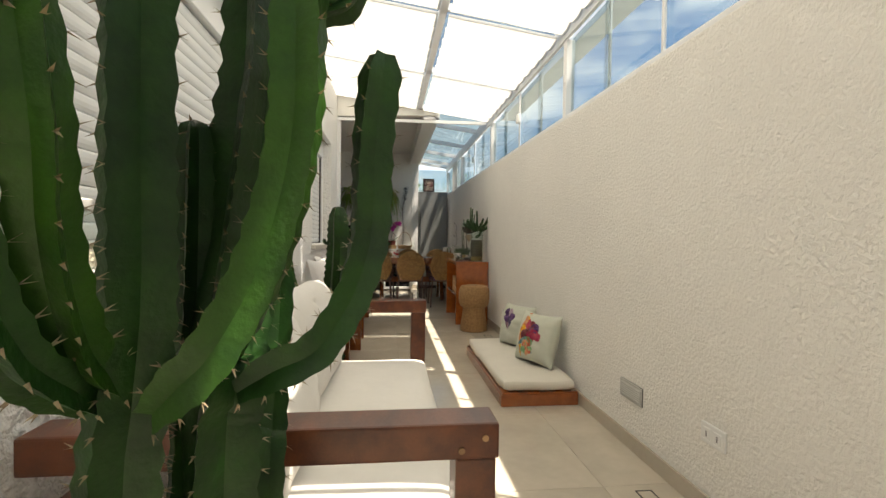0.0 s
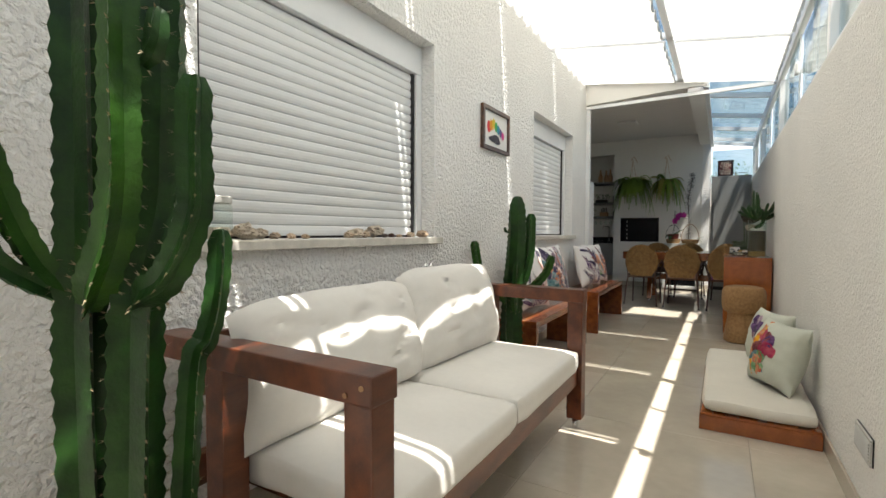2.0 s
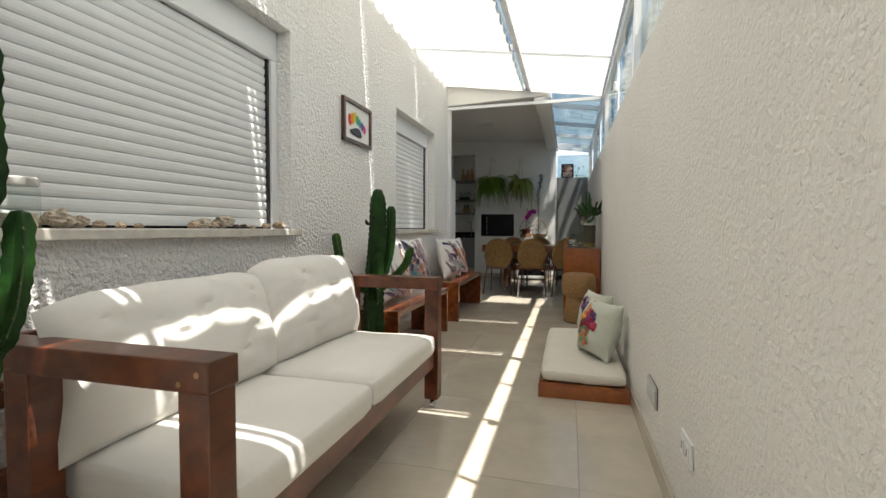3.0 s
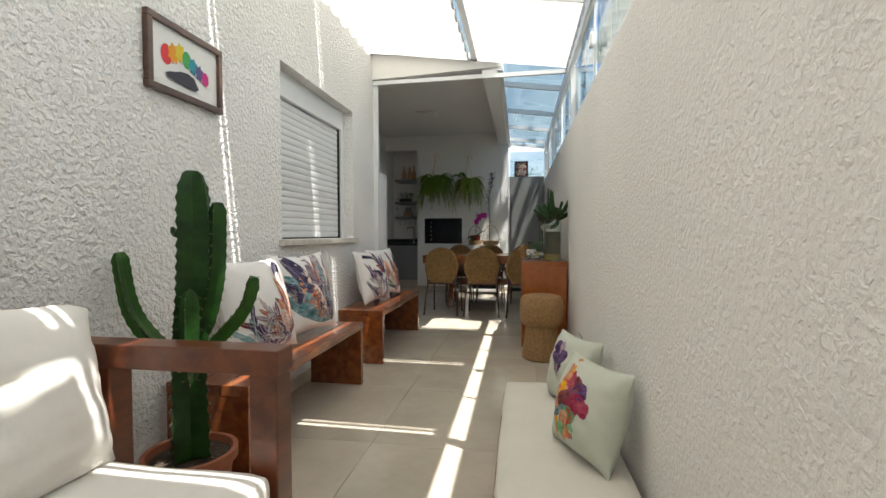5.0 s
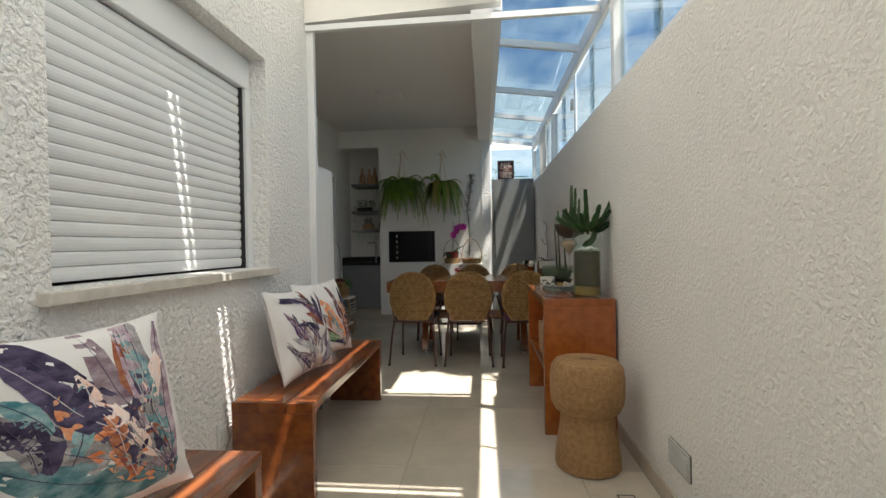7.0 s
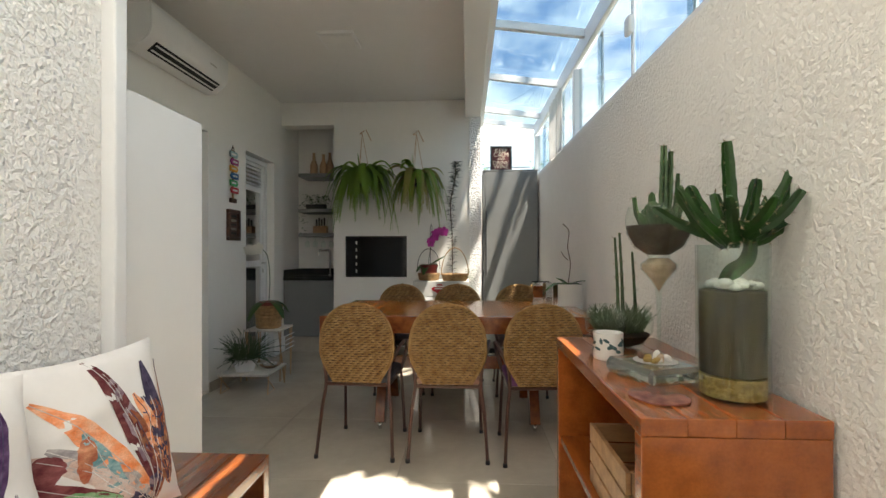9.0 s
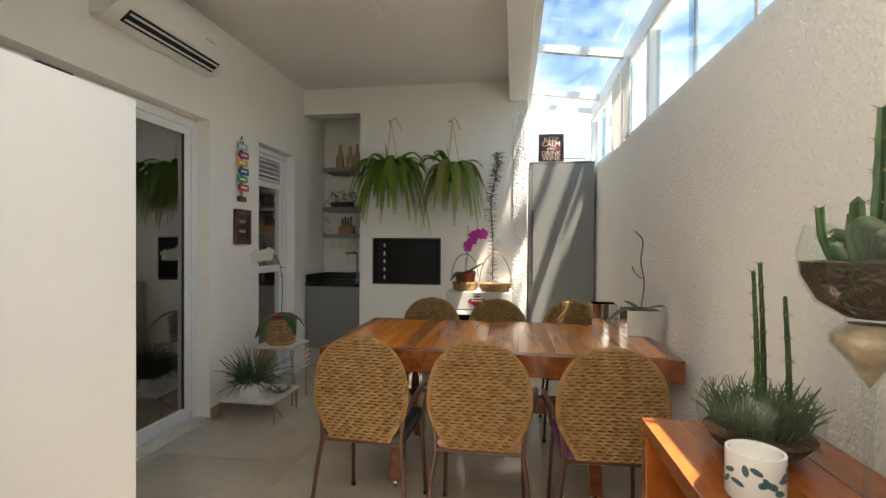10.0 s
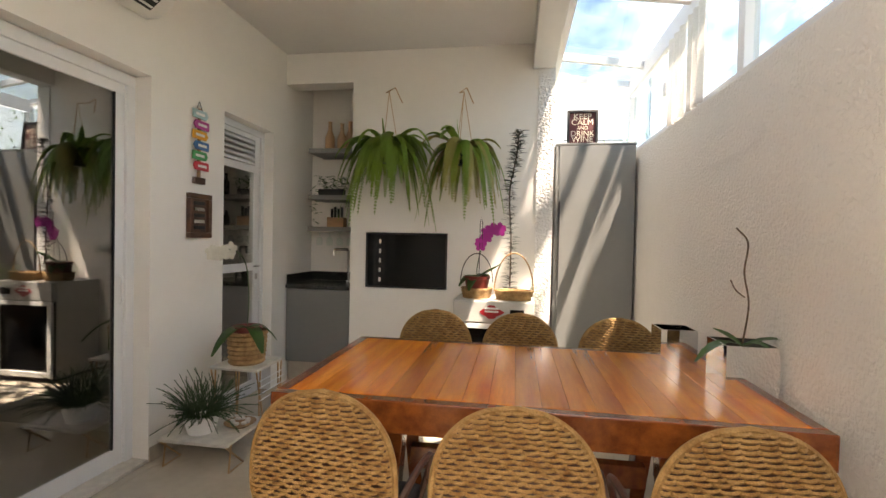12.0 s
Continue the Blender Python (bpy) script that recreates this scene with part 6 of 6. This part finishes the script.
def hanging_fern(at, label, dry, seed, spread, n=46):
    f = thing("hanging_fern", label, "fern", at=at)
    rng = random.Random(seed)
    part("pot", lathe([(0.07, -0.12), (0.095, -0.02), (0.10, 0.0), (0.09, 0.0)], 20), M_BLACKM, f, smooth=True)
    part("hook", tube([(0.06, 0.24, 0.47), (0.0, 0.20, 0.60), (-0.05, 0.08, 0.52), (0.0, 0.0, 0.50)], 0.005, 6), M_BRASS, f)
    for a in (0.3, 2.4, 4.5):
        part("chain", tube([(0.09 * math.cos(a), 0.09 * math.sin(a), 0.0), (0, 0, 0.50)], 0.003, 5), M_BRASS, f)
    for i in range(n):
        a = i * 2.399 + rng.uniform(-0.3, 0.3)
        out = Vector((math.cos(a), math.sin(a) * 0.75, 0))
        if out.y > 0.3:
            out.y = 0.3
        L = spread * rng.uniform(0.55, 1.1)
        b = bmesh.new()
        frond((out.x * 0.03, out.y * 0.03, 0.0), out, L, L * rng.uniform(0.85, 2.2), b, rng, 0.042, rng.uniform(0.55, 1.15))
        d = dry and rng.random() < 0.45
        part("frond", b, M_FERN_DRY if d else M_FERN, f)
    b = bmesh.new()
    frond((0, 0, 0), Vector((-0.25, 0, 0)), 0.30, -0.12, b, rng)
    part("frond", b, M_FERN, f)


hanging_fern((-0.75, 10.82, 2.22), "lush green fern in a hanging pot on chains", False, 3, 0.54, 120)
hanging_fern((-0.09, 10.82, 2.20), "yellowing fern hanging from the wall in a dark pot", True, 4, 0.49, 70)


def vine_plant():
    v = thing("climbing_plant", "tall thin dark-leaved plant tied to a stake", "plant", at=(0.335, 10.88, 0.952))
    part("pot", lathe([(0.05, 0), (0.06, 0.08), (0.05, 0.085)], 18), M_BLACKM, v, smooth=True)
    line = curve_points([(0, 0, 0.07), (0.0, 0, 0.5), (-0.02, 0, 0.9), (0.03, 0, 1.2), (0.05, 0, 1.42)], 10)
    part("stalk", tube(line, 0.006, 6), M_BARK, v)
    rng = random.Random(2)
    b = bmesh.new()
    for i, p in enumerate(line):
        for k in range(9):
            a = rng.uniform(0, 6.28)
            d = Vector((math.cos(a), math.sin(a), 0.25))
            L = rng.uniform(0.05, 0.095)
            q = p + Vector((0, 0, rng.uniform(-0.015, 0.015)))
            leaf_blade([q, q + d * L * 0.5, q + d * L + Vector((0, 0, -0.01))], 0.010, b)
    tagged(part("leaves", b, material("grey_dark_leaf", (0.05, 0.062, 0.045), 0.5, 0.4, 20), v), kind="stuff")


vine_plant()


def basket(name, label, at, rx, ry, h, handle):
    k = thing(name, label, "basket", at=at)
    n = 7
    for i in range(n):
        z = h * (i + 0.5) / n
        s = 0.86 + 0.14 * i / n
        pts = [(rx * s * math.cos(a) * (1 + 0.02 * math.sin(a * 16 + i * math.pi)), ry * s * math.sin(a) * (1 + 0.02 * math.sin(a * 16 + i * math.pi)), z) for a in (2 * math.pi * q / 48 for q in range(49))]
        part("strand", tube(pts, h / n * 0.58, 5), M_BASKET, k, smooth=True)
    b = lathe([(1, 0.0), (1, 0.008)], 24)
    for v in b.verts:
        v.co.x *= rx * 0.86
        v.co.y *= ry * 0.86
    part("base", b, M_BASKET, k)
    if handle:
        part("handle", tube([(rx * math.cos(a), 0, h * 0.8 + handle * math.sin(a)) for a in (math.pi * q / 16 for q in range(17))], 0.006, 6), M_BASKET, k)
    return k


basket("round_basket", "round willow basket on the fridge", (0.06, 10.78, 0.952), 0.13, 0.12, 0.085, 0)
basket("oval_basket", "oval willow basket with tall handle on the fridge", (0.37, 10.72, 0.952), 0.16, 0.11, 0.08, 0.32)


def orchid(at, label, pot_mat, petal, stem_pts, flowers, leaves, pot_r, pot_h, seed):
    o = thing("potted_orchid", label, "orchid", at=at)
    rng = random.Random(seed)
    b = lathe([(pot_r * 0.75, 0), (pot_r * 0.95, pot_h * 0.85), (pot_r, pot_h * 0.86), (pot_r, pot_h), (pot_r * 0.9, pot_h), (pot_r * 0.86, pot_h * 0.9), (0, pot_h * 0.9)], 24)
    part("pot", b, pot_mat, o, smooth=True)
    line = curve_points([(0, 0, pot_h * 0.9)] + stem_pts, 8)
    part("stalk", tube(line, 0.004, 6), M_SUCC, o)
    for dx, dy, L, dr in leaves:
        b = bmesh.new()
        p0 = Vector((0, 0, pot_h * 0.92))
        leaf_blade([p0 + Vector((dx * t * L, dy * t * L, L * 0.45 * t - dr * t * t)) for t in (0, 0.2, 0.4, 0.6, 0.8, 1.0)], 0.045, b, 0.25)
        lf = part("leaf", b, M_LEAF, o, smooth=True)
        lf.modifiers.new("thickness", "SOLIDIFY").thickness = 0.003
    for i in range(flowers):
        c = line[-1 - i * 2] + Vector((rng.uniform(-0.03, 0.03), -0.02 + rng.uniform(-0.02, 0.02), rng.uniform(-0.025, 0.015)))
        b = bmesh.new()
        for k in range(5):
            a = k * 2 * math.pi / 5 + 0.3
            d = Vector((math.cos(a), -0.15, math.sin(a)))
            s = Vector((-math.sin(a), 0, math.cos(a)))
            q = [c, c + d * 0.024 + s * 0.022, c + d * 0.045 + s * 0.017, c + d * 0.054, c + d * 0.045 - s * 0.017, c + d * 0.024 - s * 0.022]
            b.faces.new([b.verts.new(v) for v in q])
        part("flower", b, petal, o)
    return o


orchid((0.06, 10.78, 0.965), "magenta orchid in a dark red pot", M_REDPOT, M_PINK, [(0.0, 0, 0.25), (0.04, 0, 0.42), (0.12, -0.02, 0.56), (0.20, -0.03, 0.58)], 9,
       [(0.9, -0.3, 0.22, -0.02), (-0.7, -0.5, 0.2, 0.16), (0.5, 0.5, 0.2, 0.1), (-0.3, -0.8, 0.18, 0.18)], 0.11, 0.17, 3)
hoop = thing("plant_hoop", "dark wire hoop and stake standing in the basket", "wire hoop", at=(0.06, 10.74, 0.965))
part("wire", tube([(0.135 * math.cos(a), 0, 0.12 + 0.24 * math.sin(a)) for a in (math.pi * q / 18 for q in range(19))], 0.004, 6), M_BLACKM, hoop)
part("stake", tube([(0.02, 0, 0.0), (0.02, 0, 0.62), (0.03, 0, 0.66), (0.04, 0, 0.62), (0.04, 0, 0.4)], 0.003, 5), M_BLACKM, hoop)
trail = thing("trailing_plant", "small trailing plant in the oval basket", "plant", at=(0.50, 10.70, 1.03))
b = bmesh.new()
rng = random.Random(12)
for i in range(70):
    a = rng.uniform(-1.9, 1.9)
    p = Vector((0.10 * rng.random() * math.cos(a), 0.08 * math.sin(a), 0.05 - 0.20 * rng.random() ** 2))
    leaf_blade([p, p + Vector((0.012, -0.006, 0.004)), p + Vector((0.024, -0.01, -0.004))], 0.007, b)
tagged(part("leaves", b, M_HERB, trail), kind="stuff")


def shelf_plant():
    s = thing("shelf_plant", "trailing ivy in a dark trough on the shelf", "plant", at=(-1.52, YT + 0.34, 1.861))
    part("trough", box(-0.13, 0.13, -0.05, 0.05, 0, 0.07, 0.008), M_BLACKM, s)
    rg = random.Random(6)
    b = bmesh.new()
    for i in range(150):
        x = rg.uniform(-0.2, 0.17)
        z = 0.08 + rg.uniform(0, 0.12) if x > -0.14 else 0.1 - rg.random() * 0.42
        p = Vector((x if x > -0.14 else -0.17 + rg.uniform(-0.03, 0.03), rg.uniform(-0.09, 0.03), z))
        a = rg.uniform(0, 6.28)
        d = Vector((math.cos(a), math.sin(a), rg.uniform(-0.6, 0.3)))
        leaf_blade([p, p + d * 0.02, p + d * 0.04], 0.014, b)
    tagged(part("leaves", b, M_LEAF, s), kind="stuff")


shelf_plant()


# ---- plant stand by the door ----
def plant_stand():
    s = thing("plant_stand", "two-tier copper wire plant stand with pale boards", "plant stand", at=(-1.50, 9.70, 0))
    for nm, (x0, x1, y0, y1, z) in (("upper", (-0.20, 0.16, 0.06, 0.42, 0.50)), ("lower", (-0.24, 0.22, -0.36, 0.10, 0.17))):
        part("board", box(x0, x1, y0, y1, z, z + 0.018, 0.003), M_STONE, s)
        for sx in (x0 + 0.01, x1 - 0.01):
            m = (y0 + y1) / 2
            part("leg_wire", tube([(sx, y0 + 0.01, z), (sx, m - 0.04, 0.005), (sx, m + 0.04, 0.005) if nm == "x" else (sx, y0 + 0.04, 0.005), (sx, y0 + 0.06, z)], 0.006, 5), M_BRASS, s)
            part("leg_wire", tube([(sx, y1 - 0.06, z), (sx, y1 - 0.04, 0.005), (sx, y1 - 0.01, z)], 0.006, 5), M_BRASS, s)
    for k in range(4):
        part("rack_wire", tube([(0.17, 0.08, 0.30 + 0.045 * k), (0.17, 0.42, 0.30 + 0.045 * k)], 0.004, 5), M_ALU, s)


plant_stand()
basket("woven_pot_cover", "woven straw cover round the orchid pot", (-1.52, 9.93, 0.52), 0.125, 0.125, 0.23, 0)
orchid((-1.52, 9.93, 0.535), "white orchid with drooping leaves in a straw pot", M_REDPOT, M_WHITEPETAL, [(0.02, -0.02, 0.5), (0.01, -0.06, 0.72), (-0.03, -0.16, 0.80), (-0.05, -0.28, 0.78)], 6,
       [(0.75, -0.6, 0.30, 0.26), (-0.3, -0.9, 0.30, 0.28), (0.6, 0.5, 0.26, 0.22), (-0.5, -0.4, 0.24, 0.2)], 0.10, 0.25, 7)


def herb_pot():
    h = thing("rosemary_plant", "bushy grey-green rosemary in a low pot", "herb", at=(-1.56, 9.50, 0.188))
    part("pot", lathe([(0.08, 0), (0.11, 0.11), (0.10, 0.115), (0, 0.10)], 20), M_WHITE_LAM, h, smooth=True)
    rg = random.Random(9)
    for i in range(250):
        a, L = rg.uniform(0, 6.28), rg.uniform(0.12, 0.33)
        tilt = rg.uniform(0.1, 1.9)
        d = Vector((math.cos(a) * tilt, math.sin(a) * tilt, 1)).normalized()
        if d.x < -0.3:
            d.x = -0.3
        b = bmesh.new()
        p0 = Vector((0.05 * math.cos(a), 0.05 * math.sin(a), 0.1))
        pts = [p0 + d * L * t + Vector((0.25 * L * t * t * math.sin(i * 1.7), 0.25 * L * t * t * math.cos(i * 2.3), -0.30 * L * t * t * tilt)) for t in (0, 0.25, 0.5, 0.75, 1)]
        tube(pts, 0.002, 4, b)
        for q in range(34):
            t = (0.15 + 0.85 * q / 34) * 4
            k = min(3, int(t))
            p = pts[k].lerp(pts[k + 1], t - k)
            e = Vector((rg.uniform(-1, 1), rg.uniform(-1, 1), rg.uniform(-0.2, 0.9))).normalized() * rg.uniform(0.008, 0.015)
            s = Vector((e.y, -e.x, 0)).normalized() * 0.003
            b.faces.new([b.verts.new(v) for v in (p - s, p + e, p + s)])
        part("sprig", b, M_HERB, h)


herb_pot()
dish = thing("pebble_dish", "shallow wooden dish of pebbles on the stand", "dish", at=(-1.37, 9.62, 0.188))
part("dish", lathe([(0.05, 0), (0.10, 0.03), (0.095, 0.032), (0.0, 0.015)], 20), M_WOOD_PALE, dish, smooth=True)
for i in range(8):
    b = bmesh.new()
    bmesh.ops.create_icosphere(b, subdivisions=1, radius=0.018, matrix=Matrix.LocRotScale((0.05 * math.cos(i * 2.4), 0.05 * math.sin(i * 2.4), 0.035), None, (1.2, 1, 0.7)))
    part("pebble", b, M_PEBBLE, dish, smooth=True)


# ---- wall decorations ----
def colour_sign():
    s = thing("signpost_ornament", "small wooden signpost of six bright painted boards", "ornament")
    x, y = XD + 0.014, 9.83
    part("post", box(x - 0.006, x + 0.006, y - 0.012, y + 0.012, 1.80, 2.32, 0.002), M_WOOD_PALE, s)
    part("foot", box(x - 0.012, x + 0.014, y - 0.055, y + 0.055, 1.79, 1.835, 0.003), M_WOOD_AND_GAP_SHADE, s)
    cols = [(0.35, 0.52, 0.55), (0.42, 0.05, 0.25), (0.75, 0.36, 0.03), (0.03, 0.14, 0.35), (0.05, 0.36, 0.12), (0.62, 0.04, 0.06)]
    for i, c in enumerate(cols):
        z = 2.275 - i * 0.072
        b = bmesh.new()
        o = 0.012 if i % 2 else -0.012
        loop = [(-0.07, -0.029), (0.065, -0.029), (0.085, 0.0), (0.065, 0.029), (-0.07, 0.029)]
        ra = [b.verts.new((x + 0.008, y + o + (py if i % 2 == 0 else -py), z + pz)) for py, pz in loop]
        rb = [b.verts.new((x + 0.018, y + o + (py if i % 2 == 0 else -py), z + pz)) for py, pz in loop]
        b.faces.new(ra)
        b.faces.new(rb[::-1])
        for k in range(5):
            b.faces.new((ra[k], rb[k], rb[(k + 1) % 5], ra[(k + 1) % 5]))
        bmesh.ops.recalc_face_normals(b, faces=b.faces)
        bd = part("board", b, plain("board_paint", c, 0.5), s)
        part("lettering_bar", box(x + 0.0182, x + 0.0195, y + o - 0.045, y + o + 0.045, z - 0.009, z + 0.009), M_PAPER, bd)
    part("cord", tube([(x, y - 0.03, 2.31), (x, y, 2.37), (x, y + 0.03, 2.31)], 0.003, 5), M_BLACKM, s)


colour_sign()


def small_frame():
    f = thing("small_dark_frame", "small dark wooden frame with metal pieces inside", "frame")
    x, y0, y1, z0, z1 = XD + 0.002, 9.72, 9.95, 1.41, 1.72
    for a in ((y0, y1, z0, z0 + 0.035), (y0, y1, z1 - 0.035, z1), (y0, y0 + 0.035, z0 + 0.0355, z1 - 0.0355), (y1 - 0.035, y1, z0 + 0.0355, z1 - 0.0355)):
        part("frame", box(x, x + 0.035, *a, 0.004), M_WOOD_AND_GAP_SHADE, f)
    part("panel", box(x + 0.004, x + 0.012, y0 + 0.03, y1 - 0.03, z0 + 0.03, z1 - 0.03), M_WOOD_AND_GAP_SHADE, f)
    for k in range(5):
        part("metal_bar", box(x + 0.013, x + 0.020, y0 + 0.06, y1 - 0.06, z0 + 0.06 + k * 0.043, z0 + 0.085 + k * 0.043, 0.003), M_CHROME if k % 2 else M_BLACKM, f)


small_frame()


# ---- on the table ----
def mirror_planter(at, w, h):
    m = thing("mirrored_planter", "square mirrored box planter with a leggy orchid", "planter", at=at)
    for a in ((-w / 2, w / 2, -w / 2, -w / 2 + 0.006), (-w / 2, w / 2, w / 2 - 0.006, w / 2), (-w / 2, -w / 2 + 0.006, -w / 2 + 0.0065, w / 2 - 0.0065), (w / 2 - 0.006, w / 2, -w / 2 + 0.0065, w / 2 - 0.0065)):
        part("side", box(*a, 0.0, h), M_MIRROR, m)
    part("soil", box(-w / 2 + 0.007, w / 2 - 0.007, -w / 2 + 0.007, w / 2 - 0.007, 0.02, h - 0.02), M_SOIL, m)
    part("stalk", tube(curve_points([(0, 0, h - 0.02), (0.02, 0, h + 0.15), (0.0, 0.0, h + 0.28), (0.01, 0, h + 0.40), (-0.035, 0, h + 0.46)], 7), 0.0035, 6), M_BARK, m)
    part("stalk", tube(curve_points([(0.005, 0, h + 0.18), (-0.03, 0, h + 0.21), (-0.05, 0, h + 0.25)], 5), 0.003, 5), M_BARK, m)
    for dx, dy, L, dr in ((-0.9, -0.3, 0.22, 0.16), (0.9, -0.1, 0.2, 0.06), (-0.5, 0.5, 0.16, 0.02), (0.4, -0.6, 0.14, 0.05)):
        b = bmesh.new()
        leaf_blade([Vector((dx * t * L, dy * t * L, h - 0.015 + L * 0.45 * t - dr * t * t)) for t in (0, 0.2, 0.4, 0.6, 0.8, 1.0)], 0.028, b, 0.25)
        part("leaf", b, M_LEAF, m, smooth=True)


mirror_planter((1.29, 8.88, TZ + 0.001), 0.19, 0.20)
nap = thing("mirrored_box", "mirrored open box standing behind the planter", "box", at=(1.14, 9.22, TZ + 0.001))
for a in ((-0.08, 0.08, -0.08, -0.074), (-0.08, 0.08, 0.074, 0.08), (-0.08, -0.074, -0.0735, 0.0735), (0.074, 0.08, -0.0735, 0.0735)):
    part("side", box(*a, 0.0, 0.19), M_MIRROR, nap)
part("base", box(-0.073, 0.073, -0.073, 0.073, 0.002, 0.01), M_BLACKM, nap)

# hanging cloths on the far clerestory
for i, (ya, yb) in enumerate(((9.72, 9.98), (10.05, 10.36))):
    b = bmesh.new()
    prev = None
    for k in range(15):
        y = ya + (yb - ya) * k / 14
        x = XR - 0.005 + 0.012 * math.sin(k * 1.3 + i)
        row = [b.verts.new((x + 0.006 * noise.noise(Vector((k, q, i))), y, 2.26 + 0.6 * q / 8)) for q in range(9)]
        if prev:
            for q in range(8):
                b.faces.new((prev[q], row[q], row[q + 1], prev[q + 1]))
        prev = row
    whole("hanging_cloth", b, M_CURTAIN, "limp white cloth hung over the strip window", "cloth", group="hanging cloths", smooth=True)


# ---- trees beyond the wall ----
def tree(at, height, spread, seed, label):
    t = thing("tree", label, "tree", at=at)
    rg = random.Random(seed)
    top = Vector((rg.uniform(-0.3, 0.3), rg.uniform(-0.3, 0.3), height * 0.75))
    part("trunk", tube(curve_points([(0, 0, 0), top * 0.5 + Vector((0.1, 0, 0)), top], 5), [0.16 - 0.011 * i for i in range(11)], 8), M_BARK, t, smooth=True)
    crown = bmesh.new()
    for k in range(12):
        a = k * 2.4
        tip = top * rg.uniform(0.6, 0.95) + Vector((math.cos(a), math.sin(a), rg.uniform(0.1, 0.8))) * spread * rg.uniform(0.5, 1)
        st = top * rg.uniform(0.45, 0.8)
        part("limb", tube([st, st.lerp(tip, 0.5) + Vector((0, 0, 0.1)), tip], [0.05, 0.03, 0.012], 5), M_BARK, t)
        for q in range(150):
            c = tip + Vector((rg.gauss(0, 1), rg.gauss(0, 1), rg.gauss(0, 0.7))) * spread * 0.24
            d = Vector((rg.uniform(-1, 1), rg.uniform(-1, 1), rg.uniform(-0.6, 0.6))).normalized() * rg.uniform(0.05, 0.11)
            leaf_blade([c, c + d * 0.5, c + d], 0.026, crown)
    tagged(part("crown", crown, M_TREE, t), kind="stuff")


for i, (x, y, h, s) in enumerate(((4.6, 6.6, 3.9, 1.1), (7.5, 8.5, 5.0, 1.5), (5.6, 13.0, 3.6, 1.2), (3.4, 14.5, 3.4, 1.1), (9.0, 17.0, 5.0, 1.9), (3.6, 4.2, 3.1, 0.8), (1.6, 15.5, 3.6, 1.2))):
    tree((x, y, -0.25), h, s, 30 + i, "leafy green tree beyond the boundary wall")


def shade_tree():
    """A tall dense tree leaning over from the next plot, added out of view to shade the table."""
    t = thing("tree", "added out-of-view tree whose crown shades the dining table", "tree", at=(9.0, 7.0, -0.25))
    part("trunk", tube(curve_points([(0, 0, 0), (-0.6, 0.2, 3.5), (-2.6, 0.7, 6.6), (-6.0, 1.2, 8.4)], 6), [0.22 - 0.009 * i for i in range(19)], 9), M_BARK, t, smooth=True)
    rg = random.Random(77)
    crown = bmesh.new()
    for k in range(16):
        tip = Vector((-6.15 + rg.uniform(-0.8, 0.8), 0.7 + rg.uniform(-0.8, 0.8), 8.4 + rg.uniform(-0.5, 0.7)))
        part("limb", tube([(-5.0, 1.0, 7.9), Vector((-5.6, 1.2, 8.1)).lerp(tip, 0.5), tip], [0.07, 0.04, 0.015], 5), M_BARK, t)
    for q in range(2600):
        a, r = rg.uniform(0, 6.28), math.sqrt(rg.random())
        edge = 1 + 0.10 * math.sin(5 * a) + 0.07 * math.sin(11 * a)
        c = Vector((-6.10 + 1.05 * r * edge * math.cos(a), 0.72 + 1.0 * r * edge * math.sin(a), 8.4 + rg.gauss(0, 0.4)))
        d = Vector((rg.uniform(-1, 1), rg.uniform(-1, 1), rg.uniform(-0.5, 0.3))).normalized() * rg.uniform(0.16, 0.26)
        leaf_blade([c, c + d * 0.5, c + d], 0.055, crown)
    # sparser leaves, added to weaken the sun on the back wall
    for q in range(220):
        a, r = rg.uniform(0, 6.28), math.sqrt(rg.random())
        c = Vector((-5.95 + 1.15 * r * math.cos(a), 2.75 + 1.25 * r * math.sin(a), 8.5 + rg.gauss(0, 0.4)))
        d = Vector((rg.uniform(-1, 1), rg.uniform(-1, 1), rg.uniform(-0.5, 0.3))).normalized() * rg.uniform(0.16, 0.26)
        leaf_blade([c, c + d * 0.5, c + d], 0.055, crown)
    tagged(part("crown", crown, M_TREE, t), kind="stuff")


shade_tree()


# ---- floor tiles, last ----
fl = setting("floor", box(-5.2, XR + 0.02, Y_BACK, 12.2, -0.2, -0.004), M_GROUT, "large glossy beige porcelain floor tiles", "floor")
TS, TX, TY = 0.952, 0.113, 5.01
tile_mesh = None
for i in range(-6, 3):
    for j in range(-8, 9):
        x0, y0 = TX + i * TS, TY + j * TS
        if x0 > XR or y0 > 12.0 or y0 + TS < Y_BACK or (x0 + TS < XL - 0.2 and y0 + TS < Y_OPEN):
            continue
        if tile_mesh is None:
            b = box(0.0012, TS - 0.0012, 0.0012, TS - 0.0012, -0.012, 0.0, 0.0012, 1)
            o = part("tile", b, M_TILE, fl)
            tile_mesh = o.data
        else:
            o = new("tile", tile_mesh)
            o.parent = fl
        o.location = (x0 * U, y0 * U, 0)
